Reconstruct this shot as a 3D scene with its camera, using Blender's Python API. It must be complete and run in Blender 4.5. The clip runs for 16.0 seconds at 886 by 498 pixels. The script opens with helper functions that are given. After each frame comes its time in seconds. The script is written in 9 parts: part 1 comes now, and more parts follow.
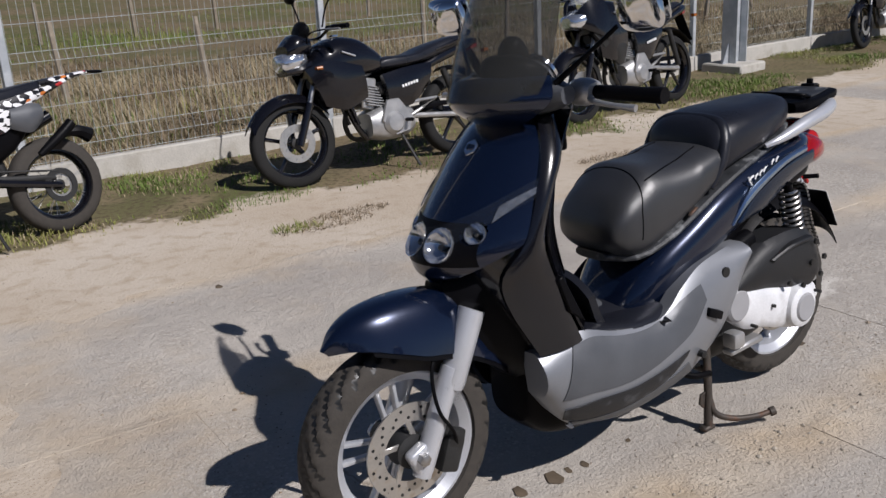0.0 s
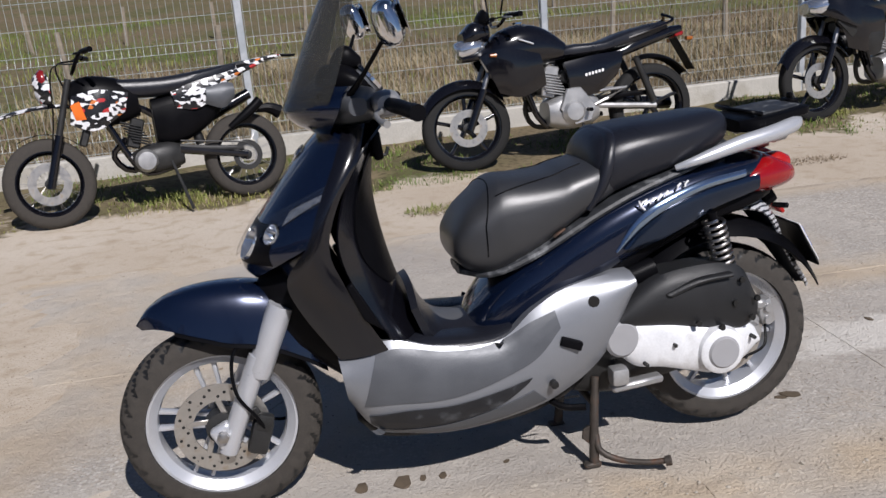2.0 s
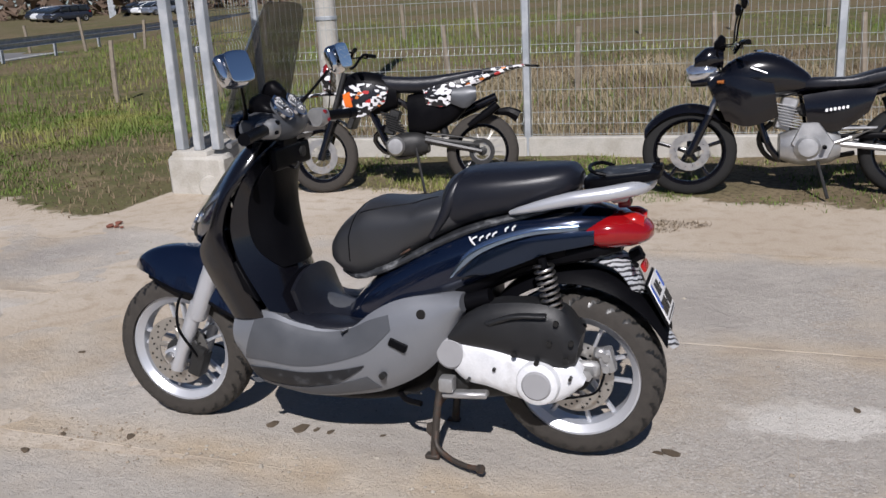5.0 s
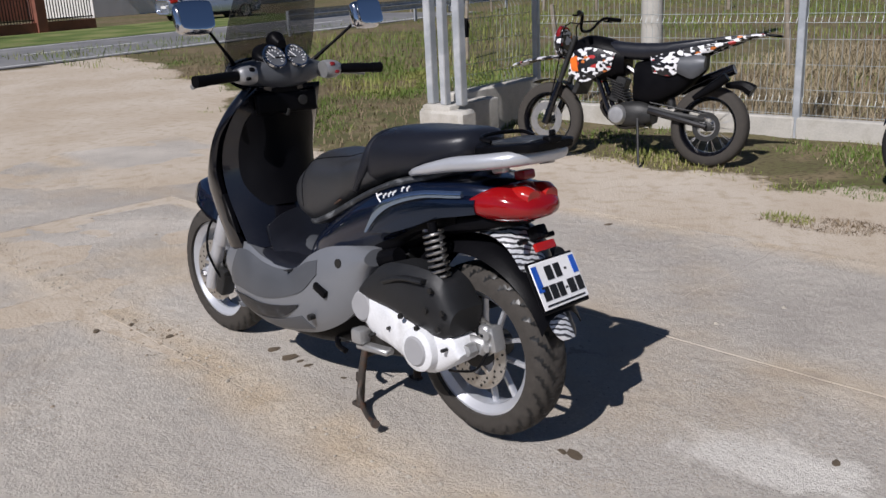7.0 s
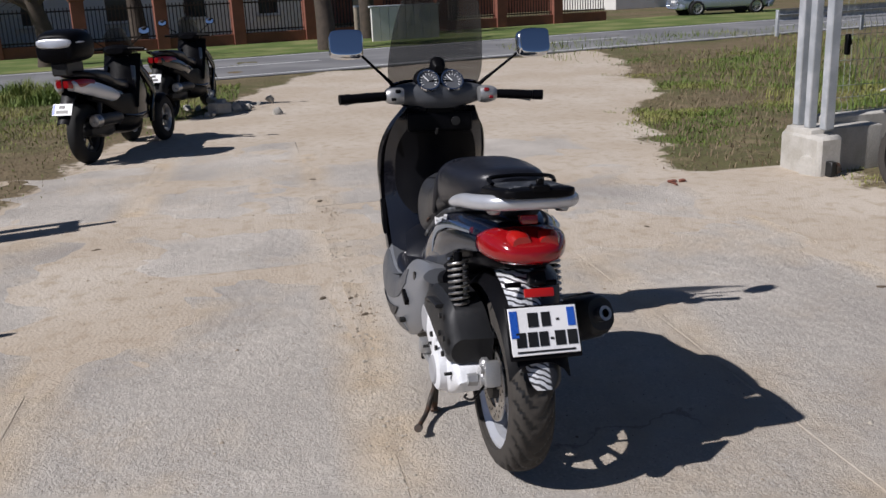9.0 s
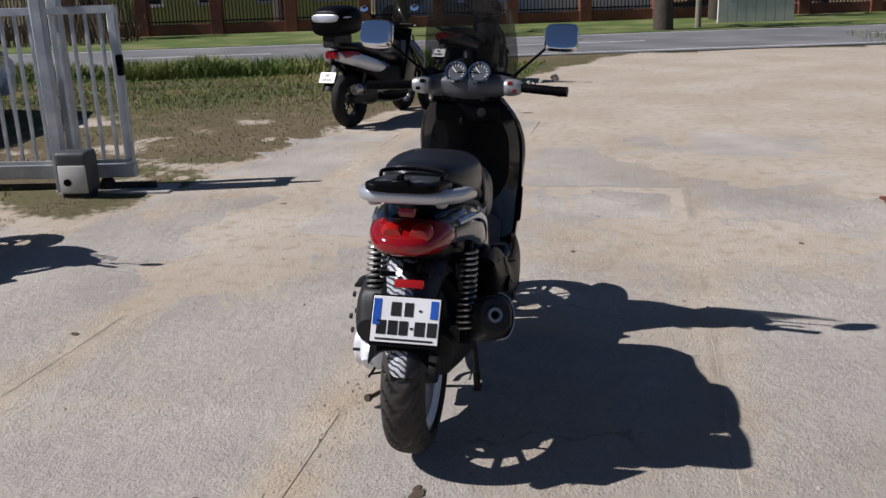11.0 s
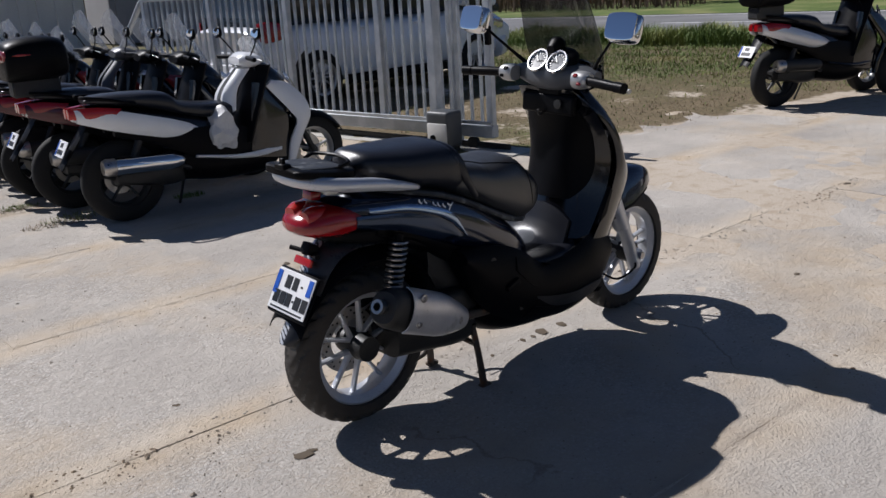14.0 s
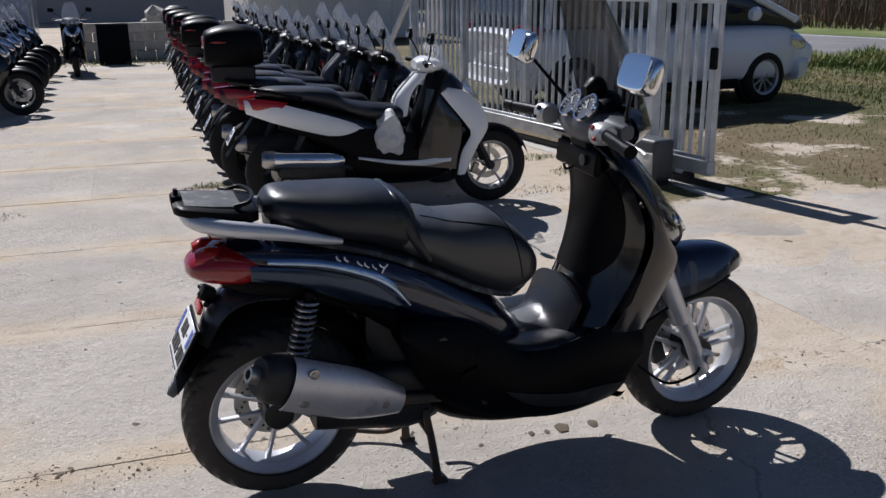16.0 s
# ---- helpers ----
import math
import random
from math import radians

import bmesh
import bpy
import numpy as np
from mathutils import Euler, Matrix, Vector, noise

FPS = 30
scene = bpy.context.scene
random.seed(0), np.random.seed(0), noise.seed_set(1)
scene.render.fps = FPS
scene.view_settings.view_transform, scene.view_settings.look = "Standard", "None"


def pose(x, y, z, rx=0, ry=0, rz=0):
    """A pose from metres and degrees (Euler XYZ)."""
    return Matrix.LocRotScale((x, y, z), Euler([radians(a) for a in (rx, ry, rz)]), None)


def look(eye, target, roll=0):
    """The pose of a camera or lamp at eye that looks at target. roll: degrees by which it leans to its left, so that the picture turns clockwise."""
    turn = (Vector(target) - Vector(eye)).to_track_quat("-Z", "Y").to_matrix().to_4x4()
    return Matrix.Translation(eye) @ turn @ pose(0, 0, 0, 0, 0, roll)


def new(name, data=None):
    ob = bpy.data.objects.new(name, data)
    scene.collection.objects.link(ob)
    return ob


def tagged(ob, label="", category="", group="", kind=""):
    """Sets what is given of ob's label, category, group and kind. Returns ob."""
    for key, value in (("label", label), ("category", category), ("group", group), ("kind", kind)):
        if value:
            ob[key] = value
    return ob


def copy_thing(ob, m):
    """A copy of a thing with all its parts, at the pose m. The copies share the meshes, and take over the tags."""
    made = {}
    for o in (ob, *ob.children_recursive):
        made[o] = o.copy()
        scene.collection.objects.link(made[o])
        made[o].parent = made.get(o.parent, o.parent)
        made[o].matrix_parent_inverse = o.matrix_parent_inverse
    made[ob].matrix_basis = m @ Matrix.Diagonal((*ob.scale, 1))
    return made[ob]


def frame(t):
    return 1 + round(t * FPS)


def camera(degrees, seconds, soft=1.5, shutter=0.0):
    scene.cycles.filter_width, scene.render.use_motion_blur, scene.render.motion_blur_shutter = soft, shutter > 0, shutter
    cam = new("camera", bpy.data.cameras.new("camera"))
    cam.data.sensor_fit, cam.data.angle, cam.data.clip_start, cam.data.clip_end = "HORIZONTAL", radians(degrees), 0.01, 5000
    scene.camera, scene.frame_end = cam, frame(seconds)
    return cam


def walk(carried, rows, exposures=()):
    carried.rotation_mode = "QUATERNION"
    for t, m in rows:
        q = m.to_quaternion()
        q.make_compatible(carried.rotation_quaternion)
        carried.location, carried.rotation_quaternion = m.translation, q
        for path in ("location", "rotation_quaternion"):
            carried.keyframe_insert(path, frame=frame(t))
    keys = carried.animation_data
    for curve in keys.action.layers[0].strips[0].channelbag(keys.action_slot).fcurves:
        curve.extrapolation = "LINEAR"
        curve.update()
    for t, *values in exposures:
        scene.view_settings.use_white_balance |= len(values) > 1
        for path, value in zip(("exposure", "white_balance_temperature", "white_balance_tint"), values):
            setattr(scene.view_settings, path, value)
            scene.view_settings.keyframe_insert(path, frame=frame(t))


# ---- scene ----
cam = camera(52.0, 16.0)
PATH = [
    (0, (2.5, 1.942, 1.461), (1.485, 0.329, 0.857), -3.3),
    (0.5, (2.209, 2.104, 1.479), (1.387, 0.379, 0.888), -4.1),
    (1, (1.815, 2.237, 1.455), (1.226, 0.414, 0.879), -4.9),
    (1.5, (1.527, 2.394, 1.439), (1.119, 0.521, 0.871), -4.6),
    (2, (1.191, 2.483, 1.455), (0.913, 0.595, 0.854), -4.7),
    (2.5, (0.855, 2.696, 1.449), (0.694, 0.795, 0.849), -3.4),
    (3, (0.529, 2.898, 1.5), (0.48, 0.988, 0.907), -2.3),
    (3.5, (0.24, 2.943, 1.564), (0.337, 1.04, 0.956), -2.1),
    (4, (-0.113, 2.931, 1.542), (0.221, 1.045, 0.966), -2.5),
    (4.5, (-0.347, 2.863, 1.513), (0.163, 1.007, 0.967), -2.6),
    (5, (-0.589, 2.779, 1.55), (0.094, 0.984, 0.992), -3.1),
    (5.2, (-0.678, 2.716, 1.563), (0.072, 0.956, 0.981), -3.0),
    (7.3, (-2.023, 1.766, 1.434), (-0.532, 0.563, 0.861), -2.1),
    (7.5, (-2.094, 1.658, 1.479), (-0.557, 0.513, 0.908), -1.4),
    (8, (-2.335, 1.44, 1.52), (-0.673, 0.47, 0.976), -0.6),
    (8.5, (-2.529, 1.14, 1.499), (-0.732, 0.442, 0.968), -1.0),
    (9, (-2.623, 0.706, 1.52), (-0.729, 0.362, 0.974), -2.7),
    (9.4, (-2.708, 0.429, 1.537), (-0.785, 0.293, 1.004), -3.4),
    (9.5, (-2.705, 0.33, 1.539), (-0.778, 0.259, 1.009), -3.3),
    (9.7, (-2.733, 0.182, 1.548), (-0.803, 0.197, 1.023), -2.9),
    (11.8, (-2.673, -1.298, 1.526), (-0.903, -0.573, 0.94), -2.4),
    (12, (-2.621, -1.456, 1.538), (-0.888, -0.644, 0.954), -2.5),
    (12.5, (-2.457, -1.741, 1.539), (-0.826, -0.729, 0.98), -2.3),
    (12.8, (-2.334, -1.89, 1.542), (-0.775, -0.764, 0.995), -2.1),
    (13, (-2.26, -1.987, 1.551), (-0.76, -0.782, 1.007), -2.2),
    (13.5, (-2.004, -2.259, 1.539), (-0.63, -0.914, 0.987), -3.1),
    (14, (-1.645, -2.466, 1.534), (-0.429, -0.989, 0.951), -3.4),
    (14.5, (-1.33, -2.564, 1.524), (-0.248, -0.991, 0.927), -3.1),
    (15, (-0.984, -2.58, 1.527), (-0.052, -0.917, 0.921), -2.2),
    (15.5, (-0.578, -2.559, 1.541), (0.156, -0.796, 0.945), -1.4),
    (16, (-0.306, -2.561, 1.548), (0.291, -0.737, 0.986), -0.4),
]
EXPOSURES = [(0, -0.12, 6350, 14), (3, 0.0, 6300, 14), (5.2, -0.04, 6300, 14), (8, -0.06, 6300, 14), (10, -0.05, 6300, 14), (12, -0.05, 6250, 14), (14, 0.08, 6200, 13), (16, 0.18, 6150, 13)]
walk(cam, [(t, look(eye, target, roll)) for t, eye, target, roll in PATH], EXPOSURES)
from mathutils.bvhtree import BVHTree

# ---- light ----
SUN_WAY = Vector((0.285, -0.98, -1.0)).normalized()
world = bpy.data.worlds.new("sky")
scene.world = world
world.use_nodes = True
sky = world.node_tree.nodes.new("ShaderNodeTexSky")
sky.sky_type, sky.sun_disc = "NISHITA", False
sky.sun_elevation = math.asin(-SUN_WAY.z)
sky.sun_rotation = math.atan2(-SUN_WAY.x, -SUN_WAY.y)
sky.altitude, sky.air_density, sky.dust_density, sky.ozone_density = 100, 0.55, 0.15, 2.5
back = world.node_tree.nodes["Background"]
back.inputs["Strength"].default_value = 0.055
world.node_tree.links.new(sky.outputs[0], back.inputs["Color"])
sun = new("sun", bpy.data.lights.new("sun", "SUN"))
sun.data.energy, sun.data.angle, sun.data.color = 5.0, radians(0.53), (1.0, 0.97, 0.935)
sun.matrix_world = look(-20 * SUN_WAY, (0, 0, 0))


# ---- materials ----
def mat(name, base, rough=0.5, metal=0.0, var=0.12, scale=6.0, fine=90.0, bump=0.0, spec=0.5, coat=0.0,
        alt=None, alt_amount=0.45, rvar=0.1, each=0.0, emit=0.0, trans=0.0, ior=1.45, alpha=1.0, depth=0.002):
    """A worn surface: two scales of noise shift its colour and gloss; alt is a second colour that shows in patches."""
    m = bpy.data.materials.new(name)
    m.use_nodes = True
    nt = m.node_tree
    N, L = nt.nodes, nt.links
    p = N["Principled BSDF"]
    co = N.new("ShaderNodeTexCoord")
    big, small = N.new("ShaderNodeTexNoise"), N.new("ShaderNodeTexNoise")
    for n, s, d in ((big, scale, 4), (small, fine, 3)):
        n.inputs["Scale"].default_value, n.inputs["Detail"].default_value = s, d
        L.new(co.outputs["Object"], n.inputs["Vector"])
    add = N.new("ShaderNodeMath")
    add.operation = "MULTIPLY_ADD"
    L.new(small.outputs["Fac"], add.inputs[0])
    add.inputs[1].default_value = 0.5
    L.new(big.outputs["Fac"], add.inputs[2])
    ramp = N.new("ShaderNodeMapRange")
    L.new(add.outputs[0], ramp.inputs["Value"])
    ramp.inputs["From Min"].default_value, ramp.inputs["From Max"].default_value = 0.45, 1.05
    ramp.inputs["To Min"].default_value, ramp.inputs["To Max"].default_value = 1 - var, 1 + var
    tint = N.new("ShaderNodeVectorMath")
    tint.operation = "SCALE"
    colour = (*base, 1)
    if alt:
        mix = N.new("ShaderNodeMix")
        mix.data_type = "RGBA"
        edge = N.new("ShaderNodeMapRange")
        L.new(big.outputs["Fac"], edge.inputs["Value"])
        edge.inputs["From Min"].default_value, edge.inputs["From Max"].default_value = 0.62 - 0.35 * alt_amount, 0.78 - 0.35 * alt_amount
        L.new(edge.outputs[0], mix.inputs["Factor"])
        mix.inputs["A"].default_value, mix.inputs["B"].default_value = colour, (*alt, 1)
        L.new(mix.outputs["Result"], tint.inputs[0])
    else:
        tint.inputs[0].default_value = base
    L.new(ramp.outputs[0], tint.inputs["Scale"])
    out = tint.outputs[0]
    if each:
        info = N.new("ShaderNodeObjectInfo")
        one = N.new("ShaderNodeMapRange")
        L.new(info.outputs["Random"], one.inputs["Value"])
        one.inputs["To Min"].default_value, one.inputs["To Max"].default_value = 1 - each, 1 + each
        again = N.new("ShaderNodeVectorMath")
        again.operation = "SCALE"
        L.new(out, again.inputs[0])
        L.new(one.outputs[0], again.inputs["Scale"])
        out = again.outputs[0]
    L.new(out, p.inputs["Base Color"])
    gloss = N.new("ShaderNodeMapRange")
    L.new(add.outputs[0], gloss.inputs["Value"])
    gloss.inputs["From Min"].default_value, gloss.inputs["From Max"].default_value = 0.45, 1.05
    gloss.inputs["To Min"].default_value, gloss.inputs["To Max"].default_value = max(0.0, rough - rvar), min(1.0, rough + rvar)
    L.new(gloss.outputs[0], p.inputs["Roughness"])
    p.inputs["Metallic"].default_value = metal
    p.inputs["Specular IOR Level"].default_value = spec
    p.inputs["Coat Weight"].default_value = coat
    p.inputs["Coat Roughness"].default_value = 0.06
    p.inputs["IOR"].default_value = ior
    p.inputs["Transmission Weight"].default_value = trans
    p.inputs["Alpha"].default_value = alpha
    if emit:
        p.inputs["Emission Color"].default_value = (*base, 1)
        p.inputs["Emission Strength"].default_value = emit
    if bump:
        b = N.new("ShaderNodeBump")
        b.inputs["Strength"].default_value, b.inputs["Distance"].default_value = bump, depth
        L.new(small.outputs["Fac"], b.inputs["Height"])
        L.new(b.outputs[0], p.inputs["Normal"])
    return m


M = {
    "blue": mat("dark blue metallic paint", (0.004, 0.009, 0.028), 0.22, 0.45, 0.15, 3, 400, coat=1.0, rvar=0.05),
    "black_paint": mat("black gloss paint", (0.004, 0.004, 0.006), 0.18, 0.0, 0.2, 3, 300, spec=0.5, coat=0.5, rvar=0.05),
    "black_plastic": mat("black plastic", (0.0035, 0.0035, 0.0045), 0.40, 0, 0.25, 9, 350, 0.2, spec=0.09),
    "grey_plastic": mat("scuffed grey plastic", (0.085, 0.09, 0.10), 0.42, 0.2, 0.1, 14, 260, 0.15),
    "scrape": mat("long scrapes on dark plastic", (0.016, 0.017, 0.020), 0.42, 0.1, 0.35, 18, 300, 0.2, alt=(0.06, 0.064, 0.07), alt_amount=0.12),
    "scuffed": mat("scraped black rubber plastic", (0.028, 0.030, 0.034), 0.5, 0, 0.5, 25, 200, 0.4, alt=(0.12, 0.125, 0.13), alt_amount=0.2),
    "silver_paint": mat("silver paint", (0.56, 0.575, 0.61), 0.32, 0.5, 0.1, 5, 300, rvar=0.08),
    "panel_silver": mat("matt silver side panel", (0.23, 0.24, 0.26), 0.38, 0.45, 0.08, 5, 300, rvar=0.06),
    "white_engine": mat("light painted aluminium", (0.74, 0.75, 0.77), 0.4, 0.15, 0.12, 12, 150, 0.2, alt=(0.5, 0.5, 0.5), alt_amount=0.1),
    "inset_sky": mat("blue metallic tail inset", (0.022, 0.038, 0.075), 0.24, 0.9, 0.15, 4, 300, coat=0.6, rvar=0.05),
    "trim_blue": mat("pale blue metallic trim", (0.30, 0.40, 0.55), 0.14, 0.95, 0.1, 4, 300, coat=0.6, rvar=0.05),
    "mudguard": mat("silver streaked plastic", (0.58, 0.59, 0.61), 0.3, 0.3, 0.1, 9, 100),
    "grey_cover": mat("air box plastic", (0.012, 0.0125, 0.014), 0.5, 0, 0.25, 10, 300, 0.35),
    "leather": mat("black vinyl seat", (0.011, 0.012, 0.017), 0.32, 0, 0.2, 6, 500, 0.5, spec=0.5, depth=0.0008, rvar=0.08),
    "leather_pale": mat("worn black vinyl", (0.022, 0.023, 0.026), 0.38, 0, 0.2, 6, 500, 0.5, spec=1.0, depth=0.0008, rvar=0.08),
    "rubber": mat("tyre rubber", (0.016, 0.016, 0.016), 0.75, 0, 0.3, 12, 160, 0.3, spec=0.25),
    "dusty_rubber": mat("dusty tyre tread", (0.042, 0.037, 0.032), 0.85, 0, 0.25, 40, 160, 0.3),
    "steel": mat("bare steel", (0.42, 0.41, 0.40), 0.34, 1.0, 0.15, 20, 200, rvar=0.12),
    "rusty": mat("rusty dark steel", (0.07, 0.06, 0.052), 0.6, 0.5, 0.3, 20, 150, 0.3, alt=(0.10, 0.05, 0.03), alt_amount=0.3),
    "chrome": mat("chrome", (0.75, 0.75, 0.76), 0.1, 1.0, 0.04, 8, 200, rvar=0.05),
    "disc": mat("brake disc steel", (0.52, 0.50, 0.47), 0.34, 0.85, 0.12, 30, 300, alt=(0.42, 0.36, 0.29), alt_amount=0.15),
    "muffler": mat("muffler heat shield", (0.62, 0.62, 0.64), 0.36, 0.6, 0.15, 12, 200, 0.2, alt=(0.25, 0.24, 0.24), alt_amount=0.15),
    "dark_metal": mat("dark grimy metal", (0.03, 0.03, 0.03), 0.5, 0.4, 0.3, 15, 150, 0.3),
    "alloy": mat("cast alloy", (0.42, 0.42, 0.42), 0.42, 0.7, 0.15, 14, 150, 0.2),
    "red_lens": mat("red lamp lens", (0.25, 0.004, 0.006), 0.12, 0, 0.1, 6, 80, spec=0.6, coat=0.5, rvar=0.03),
    "red_bright": mat("red lamp insert", (0.36, 0.010, 0.008), 0.2, 0, 0.1, 6, 80, coat=0.5, rvar=0.03),
    "orange": mat("orange plastic", (0.75, 0.16, 0.02), 0.35, 0, 0.1),
    "red_paint": mat("dark red paint", (0.22, 0.012, 0.014), 0.2, 0.1, 0.1, coat=0.6, rvar=0.05),
    "wine": mat("dark wine red paint", (0.07, 0.008, 0.014), 0.2, 0.2, 0.1, coat=0.6, rvar=0.05),
    "amber": mat("amber lens", (0.30, 0.09, 0.01), 0.25, 0, 0.1, coat=0.4),
    "white_paint": mat("white paint", (0.78, 0.79, 0.80), 0.22, 0, 0.05, 3, 90, coat=0.5, rvar=0.05),
    "plate_white": mat("white number plate", (0.80, 0.80, 0.80), 0.3, 0, 0.05, 8, 100),
    "plate_blue": mat("blue plate band", (0.02, 0.09, 0.42), 0.3),
    "near_black": mat("black plate bars", (0.012, 0.012, 0.012), 0.4),
    "flasher_clear": mat("clear ribbed turn lens", (0.42, 0.44, 0.47), 0.14, 0.75, 0.4, 60, 200, coat=0.6, rvar=0.05),
    "mirror": mat("mirror glass", (0.88, 0.90, 0.92), 0.02, 1.0, 0.01, rvar=0.01),
    "lamp_clear": mat("clear lamp bowl", (0.72, 0.75, 0.80), 0.08, 0.9, 0.05, rvar=0.03),
    "galv": mat("galvanised steel", (0.44, 0.47, 0.50), 0.5, 0.35, 0.12, 7, 90, 0.1, alt=(0.52, 0.54, 0.56)),
    "galv_dark": mat("dull wire", (0.33, 0.36, 0.36), 0.55, 0.4, 0.15),
    "concrete": mat("pale cast concrete", (0.46, 0.44, 0.40), 0.9, 0, 0.2, 5, 60, 0.5, alt=(0.34, 0.32, 0.28), alt_amount=0.35, depth=0.006),
    "wood_grey": mat("weathered grey wood", (0.26, 0.22, 0.17), 0.85, 0, 0.3, 10, 70, 0.5),
    "bark": mat("dark bark", (0.075, 0.058, 0.045), 0.9, 0, 0.35, 8, 40, 0.8, depth=0.02),
    "asphalt": mat("worn grey asphalt", (0.165, 0.165, 0.17), 0.85, 0, 0.15, 0.6, 40, 0.4, alt=(0.20, 0.20, 0.20)),
    "road_white": mat("road paint", (0.62, 0.62, 0.60), 0.7, 0, 0.2, 2, 30),
    "brick_red": mat("red brown brick", (0.20, 0.075, 0.05), 0.85, 0, 0.25, 3, 30, 0.4),
    "iron_dark": mat("dark brown iron", (0.035, 0.022, 0.018), 0.6, 0.3, 0.2),
    "render_green": mat("yellow green render", (0.42, 0.44, 0.16), 0.9, 0, 0.1, 1, 20),
    "render_white": mat("white render", (0.66, 0.65, 0.62), 0.85, 0, 0.1, 1, 20),
    "render_grey": mat("grey render", (0.30, 0.30, 0.31), 0.85, 0, 0.12, 1, 20),
    "tile_roof": mat("dark roof", (0.075, 0.05, 0.045), 0.8, 0, 0.2, 2, 20, 0.4),
    "window_dark": mat("window glass", (0.02, 0.025, 0.03), 0.06, 0, 0.1, rvar=0.02),
    "car_white": mat("white car paint", (0.84, 0.86, 0.89), 0.18, 0, 0.03, 2, 60, coat=0.7, rvar=0.04),
    "car_grey": mat("silver blue car paint", (0.30, 0.34, 0.42), 0.22, 0.5, 0.05, 2, 60, coat=0.6),
    "car_dark": mat("dark car paint", (0.03, 0.035, 0.05), 0.2, 0.2, 0.1, coat=0.6),
    "yellow": mat("yellow sign", (0.75, 0.55, 0.03), 0.5),
    "grey_box": mat("dark grey gate motor cover", (0.06, 0.065, 0.07), 0.5, 0, 0.15, bump=0.2),
    "bag_white": mat("crumpled white bag", (0.6, 0.6, 0.6), 0.35, 0, 0.1, 10, 60, 0.6, depth=0.01),
    "stone": mat("rubble stone", (0.38, 0.36, 0.32), 0.9, 0, 0.25, 6, 50, 0.6),
    "leaf_litter": mat("dead leaves", (0.10, 0.07, 0.045), 0.85, 0, 0.4, each=0.3),
    "oil": mat("oil and mud crumbs", (0.10, 0.075, 0.05), 0.85, 0, 0.3),
    "pale_blade": mat("dry straw", (0.33, 0.27, 0.17), 0.8, 0, 0.35, 0.6, 12),
    "brown_blade": mat("dead brown grass", (0.20, 0.15, 0.095), 0.8, 0, 0.3, 0.6, 12),
    "green_blade": mat("green grass", (0.12, 0.18, 0.03), 0.7, 0, 0.35, 0.7, 12, alt=(0.21, 0.21, 0.06)),
    "verge": mat("short green turf", (0.10, 0.145, 0.03), 0.95, 0, 0.35, 0.7, 9, 0.6, alt=(0.16, 0.17, 0.06), depth=0.03),
    "hedge": mat("bare brown twigs", (0.13, 0.09, 0.065), 0.85, 0, 0.3, 1, 9),
}


